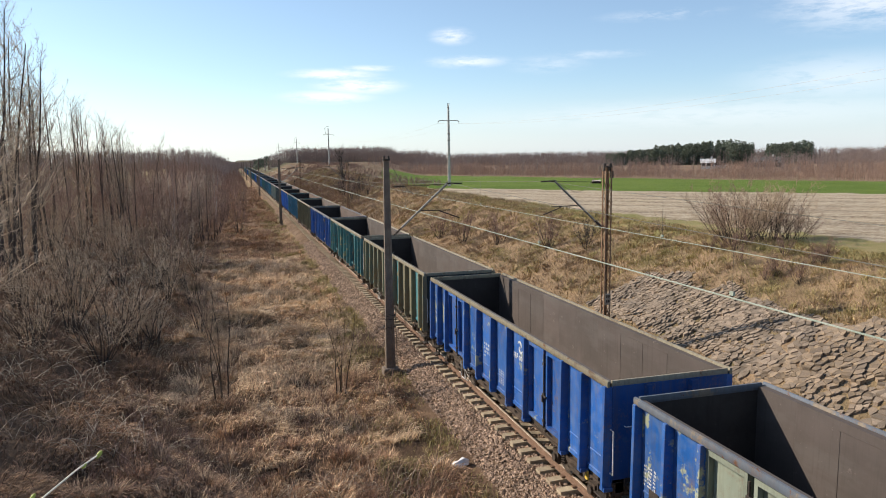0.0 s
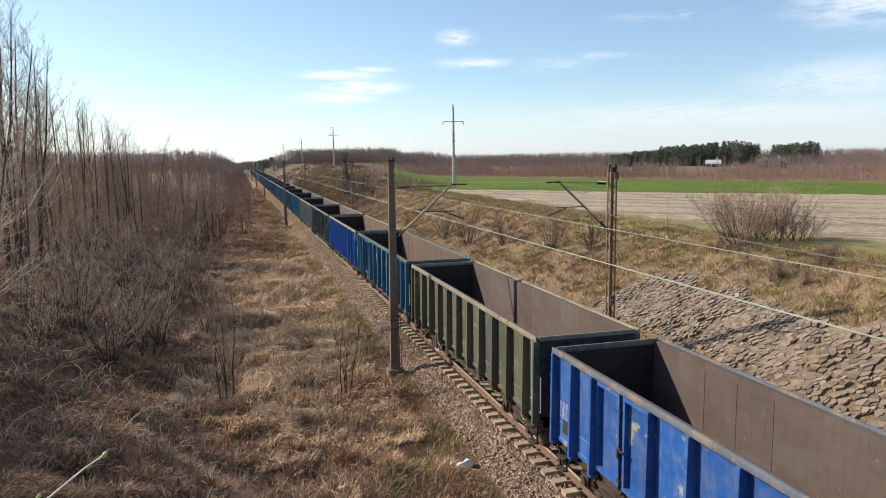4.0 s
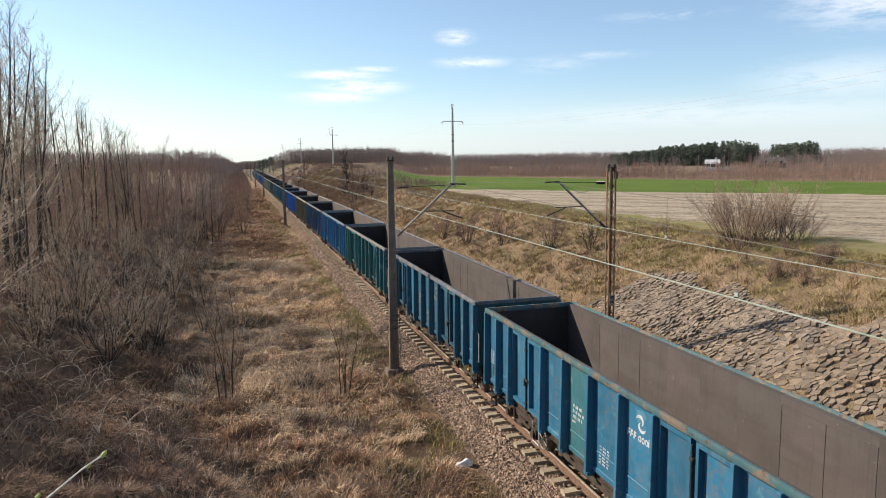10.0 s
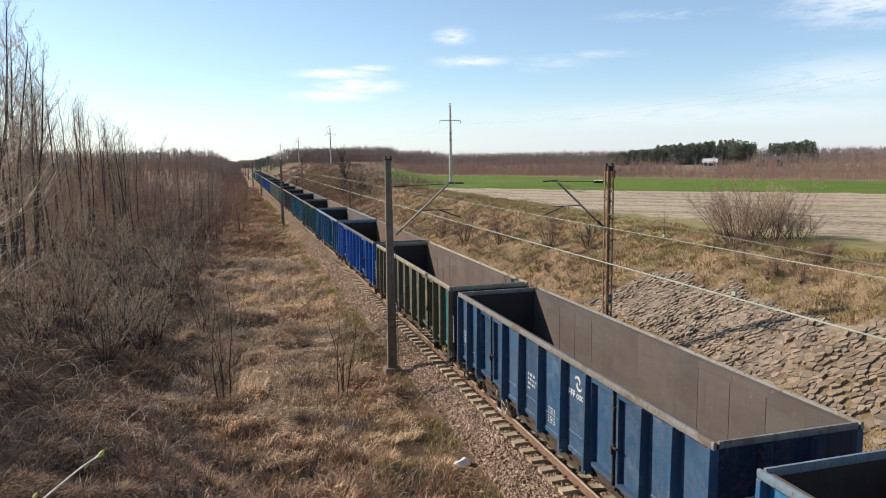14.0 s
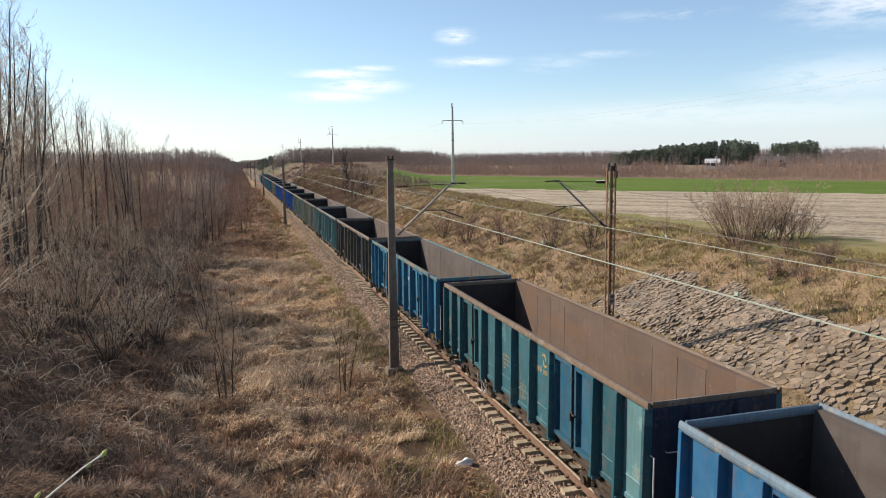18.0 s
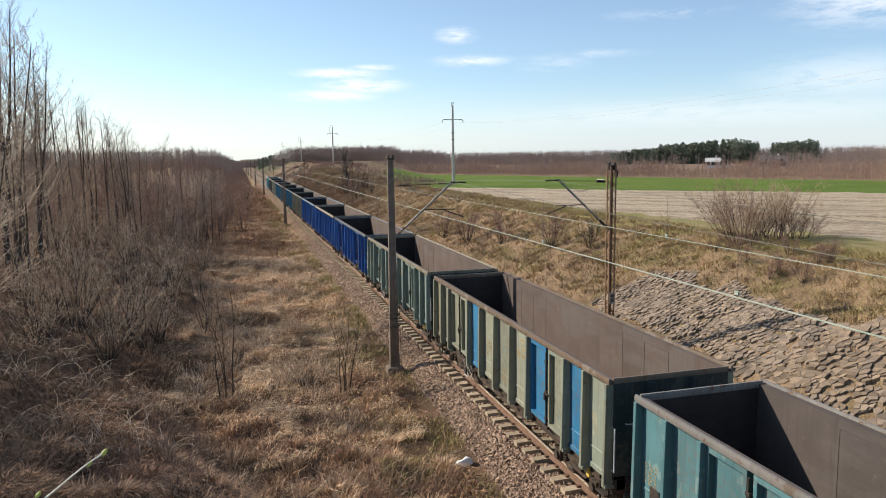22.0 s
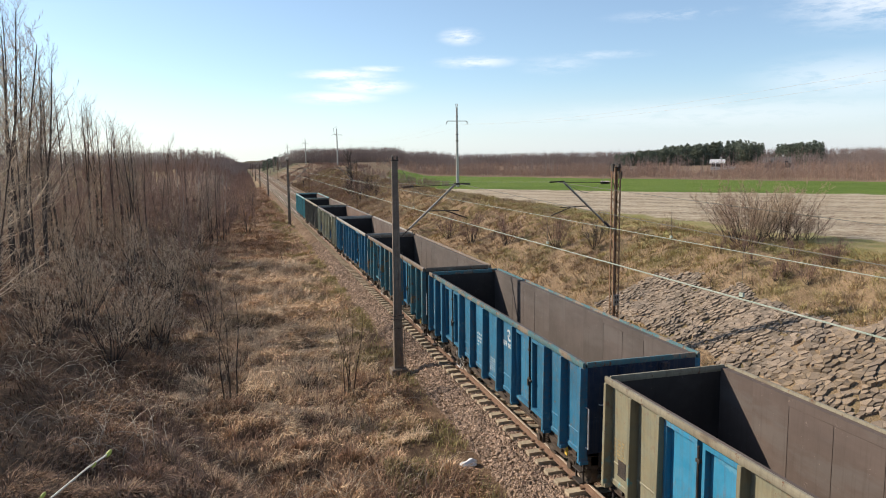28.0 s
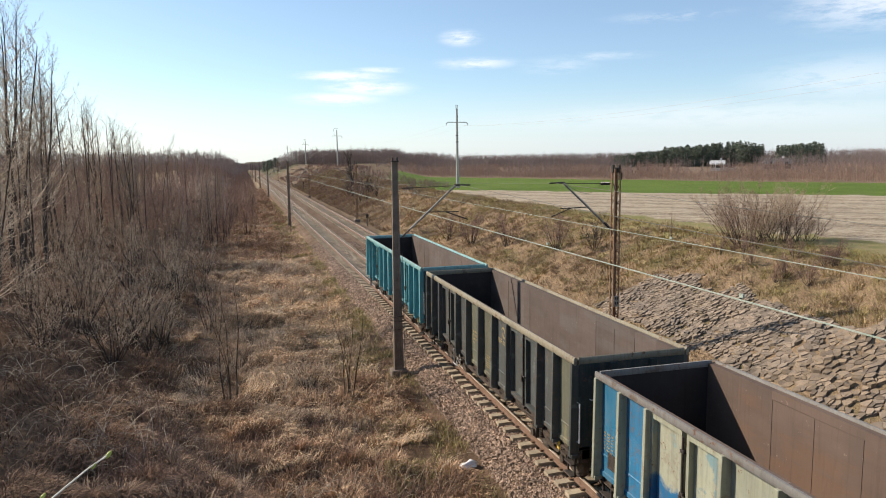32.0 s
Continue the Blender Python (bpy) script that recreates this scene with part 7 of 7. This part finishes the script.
def ballast_stones():
    rs = np.random.RandomState(31)
    n = 52000
    y = 7 + 63 * rs.rand(n) ** 1.7
    x = rs.uniform(-2.2, 2.2, n)
    shoulder = rs.rand(n) < 0.72
    x[shoulder] = rs.uniform(-2.25, -0.75, shoulder.sum())
    z = np.interp(x, (-2.4, -2.15, -1.85, -1.55, -1.2, 0, 2.0), (-0.92, -0.74, -0.46, -0.33, -0.30, -0.29, -0.36))
    keep = ~((np.abs(np.abs(x) - 0.7535) < 0.09)) & ~((np.abs(x) < 1.28) & (np.abs(((y - 6.25 + 0.3) % 0.6) - 0.3) < 0.13))
    x, y, z = x[keep], y[keep], z[keep]
    n = len(x)
    size = 0.032 * rs.uniform(0.6, 1.45, n) * (1 + 0.01 * (y - 7))
    unit = np.array([(1, 0, 0), (0, 1, 0), (-1, 0, 0), (0, -1, 0), (0, 0, 1), (0, 0, -1)], float)
    v = unit[None] * rs.uniform(0.65, 1.35, (n, 6, 1)) + rs.normal(0, 0.22, (n, 6, 3))
    v *= size[:, None, None]
    a = rs.uniform(0, 6.28, n)
    c, s = np.cos(a)[:, None], np.sin(a)[:, None]
    v = np.stack([v[:, :, 0] * c - v[:, :, 1] * s, v[:, :, 0] * s + v[:, :, 1] * c, v[:, :, 2] * 0.8], -1)
    v += np.stack([x, y, z + size * 0.35 + 0.015], 1)[:, None, :]
    f = np.array([(0, 1, 4), (1, 2, 4), (2, 3, 4), (3, 0, 4), (1, 0, 5), (2, 1, 5), (3, 2, 5), (0, 3, 5)])
    faces = (np.arange(n)[:, None, None] * 6 + f[None]).reshape(-1, 3)
    ob = lay("ballast_stones", mesh_of("ballast_stones", v.reshape(-1, 3), faces), MAT["ballast"])
    tagged(ob, "loose broken stone of the track ballast", "ballast", kind="stuff")


ballast_stones()


def slope_stones():
    """Dry stone pitching on the cutting slope: flat slabs set in rows, coarse towards the bridge, finer further on."""
    base = new("stone_pitching")
    tagged(base, "rough grey and tan stone slabs set into the cutting slope", "stone slope", kind="structure")
    rnd = random.Random(8)
    cells = []
    for y0, y1, step, x0, x1 in ((8.0, 16.5, 0.29, 8.75, 14.0), (16.5, 22.5, 0.23, 8.8, 14.0), (22.5, 33.0, 0.18, 9.0, 14.0)):
        ny, nx = int((y1 - y0) / step), int((x1 - x0) / (step * 0.8))
        P = {}
        for i in range(-2, ny + 3):
            for j in range(-2, nx + 3):
                P[i, j] = Vector((x0 + (x1 - x0) * j / nx + rnd.gauss(0, 0.4) * step, y0 + (y1 - y0) * i / ny + rnd.gauss(0, 0.46) * step))
        for i in range(ny):
            for j in range(nx):
                p = P[i, j]
                if not bool(stony(p.x, p.y)):
                    continue
                # the patch nearest to this stone, cut off midway to each of its neighbours
                patch = [p + Vector(c) * step * 1.3 for c in ((-1, -1), (1, -1), (1, 1), (-1, 1))]
                for di in (-2, -1, 0, 1, 2):
                    for dj in (-2, -1, 0, 1, 2):
                        if di or dj:
                            w = P[i + di, j + dj] - p
                            half = w.length_squared / 2
                            cut = []
                            for a, b in zip(patch, patch[1:] + patch[:1]):
                                fa, fb = (a - p).dot(w) - half, (b - p).dot(w) - half
                                if fa <= 0:
                                    cut.append(a)
                                if (fa < 0) != (fb < 0):
                                    cut.append(a.lerp(b, fa / (fa - fb)))
                            patch = cut
                if len(patch) > 2:
                    cells.append((step, p, patch))
    rest_v, rest_f = [], []
    count = 0
    order = sorted(cells, key=lambda c: abs(c[1].y - 18.5) + (0 if c[0] > 0.2 else 100))
    for step, mid, q in order:
        if rnd.random() < 0.1:
            continue
        cx, cy = mid
        crack = rnd.uniform(0.005, 0.013) + (0.035 if rnd.random() < 0.15 else 0.0)
        out = [mid + (p - mid) * max(1 - crack / max((p - mid).length, 0.02), 0.4) for p in q]
        lift = rnd.uniform(0.045, 0.075) + (0.04 if rnd.random() < 0.12 else 0.0)
        tx, ty = rnd.gauss(0, 0.07), rnd.gauss(0, 0.07)
        g = zat(cx, cy)
        top = [(p.x - cx, p.y - cy, (p.x - cx) * (0.43 + tx) + (p.y - cy) * ty + lift) for p in out]
        low = [((p.x - cx) * 0.97, (p.y - cy) * 0.97, (p.x - cx) * 0.43 - 0.14) for p in out]
        crown = [(a * 0.985, b * 0.985, c * 0.985 + lift * 0.015 + rnd.uniform(0.004, 0.008)) for a, b, c in top]
        verts = low + top + crown
        n = len(out)
        faces = []
        for ring in (0, n):
            for k in range(n):
                j = (k + 1) % n
                faces += [(ring + k, ring + j, ring + n + j), (ring + k, ring + n + j, ring + n + k)]
        faces += [(2 * n, 2 * n + k, 2 * n + k + 1) for k in range(1, n - 1)]
        if count < 300 and step > 0.2:
            ob = lay("stone", mesh_of("stone", verts, faces), MAT["stone"], base, "", (cx, cy, g))
            count += 1
        else:
            o = sum(len(v) for v in rest_v)
            rest_v.append(np.array(verts) + (cx, cy, g))
            rest_f.append(np.array(faces) + o)
    ob = lay("small_stones", mesh_of("small_stones", np.concatenate(rest_v), np.concatenate(rest_f)), MAT["stone_small"], base)
    tagged(ob, kind="stuff")


slope_stones()


# ---------------------------------------------------------------- small things
def litter():
    bm = bmesh.new()
    rnd = random.Random(4)
    bmesh.ops.create_icosphere(bm, subdivisions=2, radius=0.2)
    for v in bm.verts:
        v.co.x *= 1.25 + rnd.uniform(-0.25, 0.25)
        v.co.y *= 0.8 + rnd.uniform(-0.25, 0.25)
        v.co.z = v.co.z * 0.6 * rnd.uniform(0.5, 1.5)
    ob = part("litter", bm, MAT["litter"], None, "", 0.0, (-2.62, 17.9, -0.70))
    tagged(ob, "crumpled white plastic litter beside the ballast", "litter")


litter()


def near_twig():
    bm = bmesh.new()
    a, b = Vector((-8.876, 2.320, 6.628)), Vector((-8.742, 2.482, 6.682))
    root = Vector((-9.9, 1.2, zat(-9.9, 1.2)))
    bent(bm, [root, root.lerp(a, 0.6) + Vector((-0.25, 0, 0.1)), a - (b - a) * 1.2, a, a.lerp(b, 0.6) + Vector((0, 0, 0.006)), b], 0.0029, 6)
    base = part("sapling", bm, MAT["shoot"], None)
    tagged(base, "single pale sapling shoot with swelling buds", "sapling")
    for p, s in ((b, 1.0), (a.lerp(b, 0.72), 0.7), (a + (b - a) * 0.02 + Vector((-0.03, 0, 0.005)), 0.8)):
        bud = bmesh.new()
        bmesh.ops.create_icosphere(bud, subdivisions=2, radius=0.0075 * s)
        for v in bud.verts:
            v.co.z *= 2.0
        part("bud", bud, MAT["bud"], base, "green bud", 0.0, pose(p.x, p.y, p.z, 0, 50, 40))


near_twig()

motions()
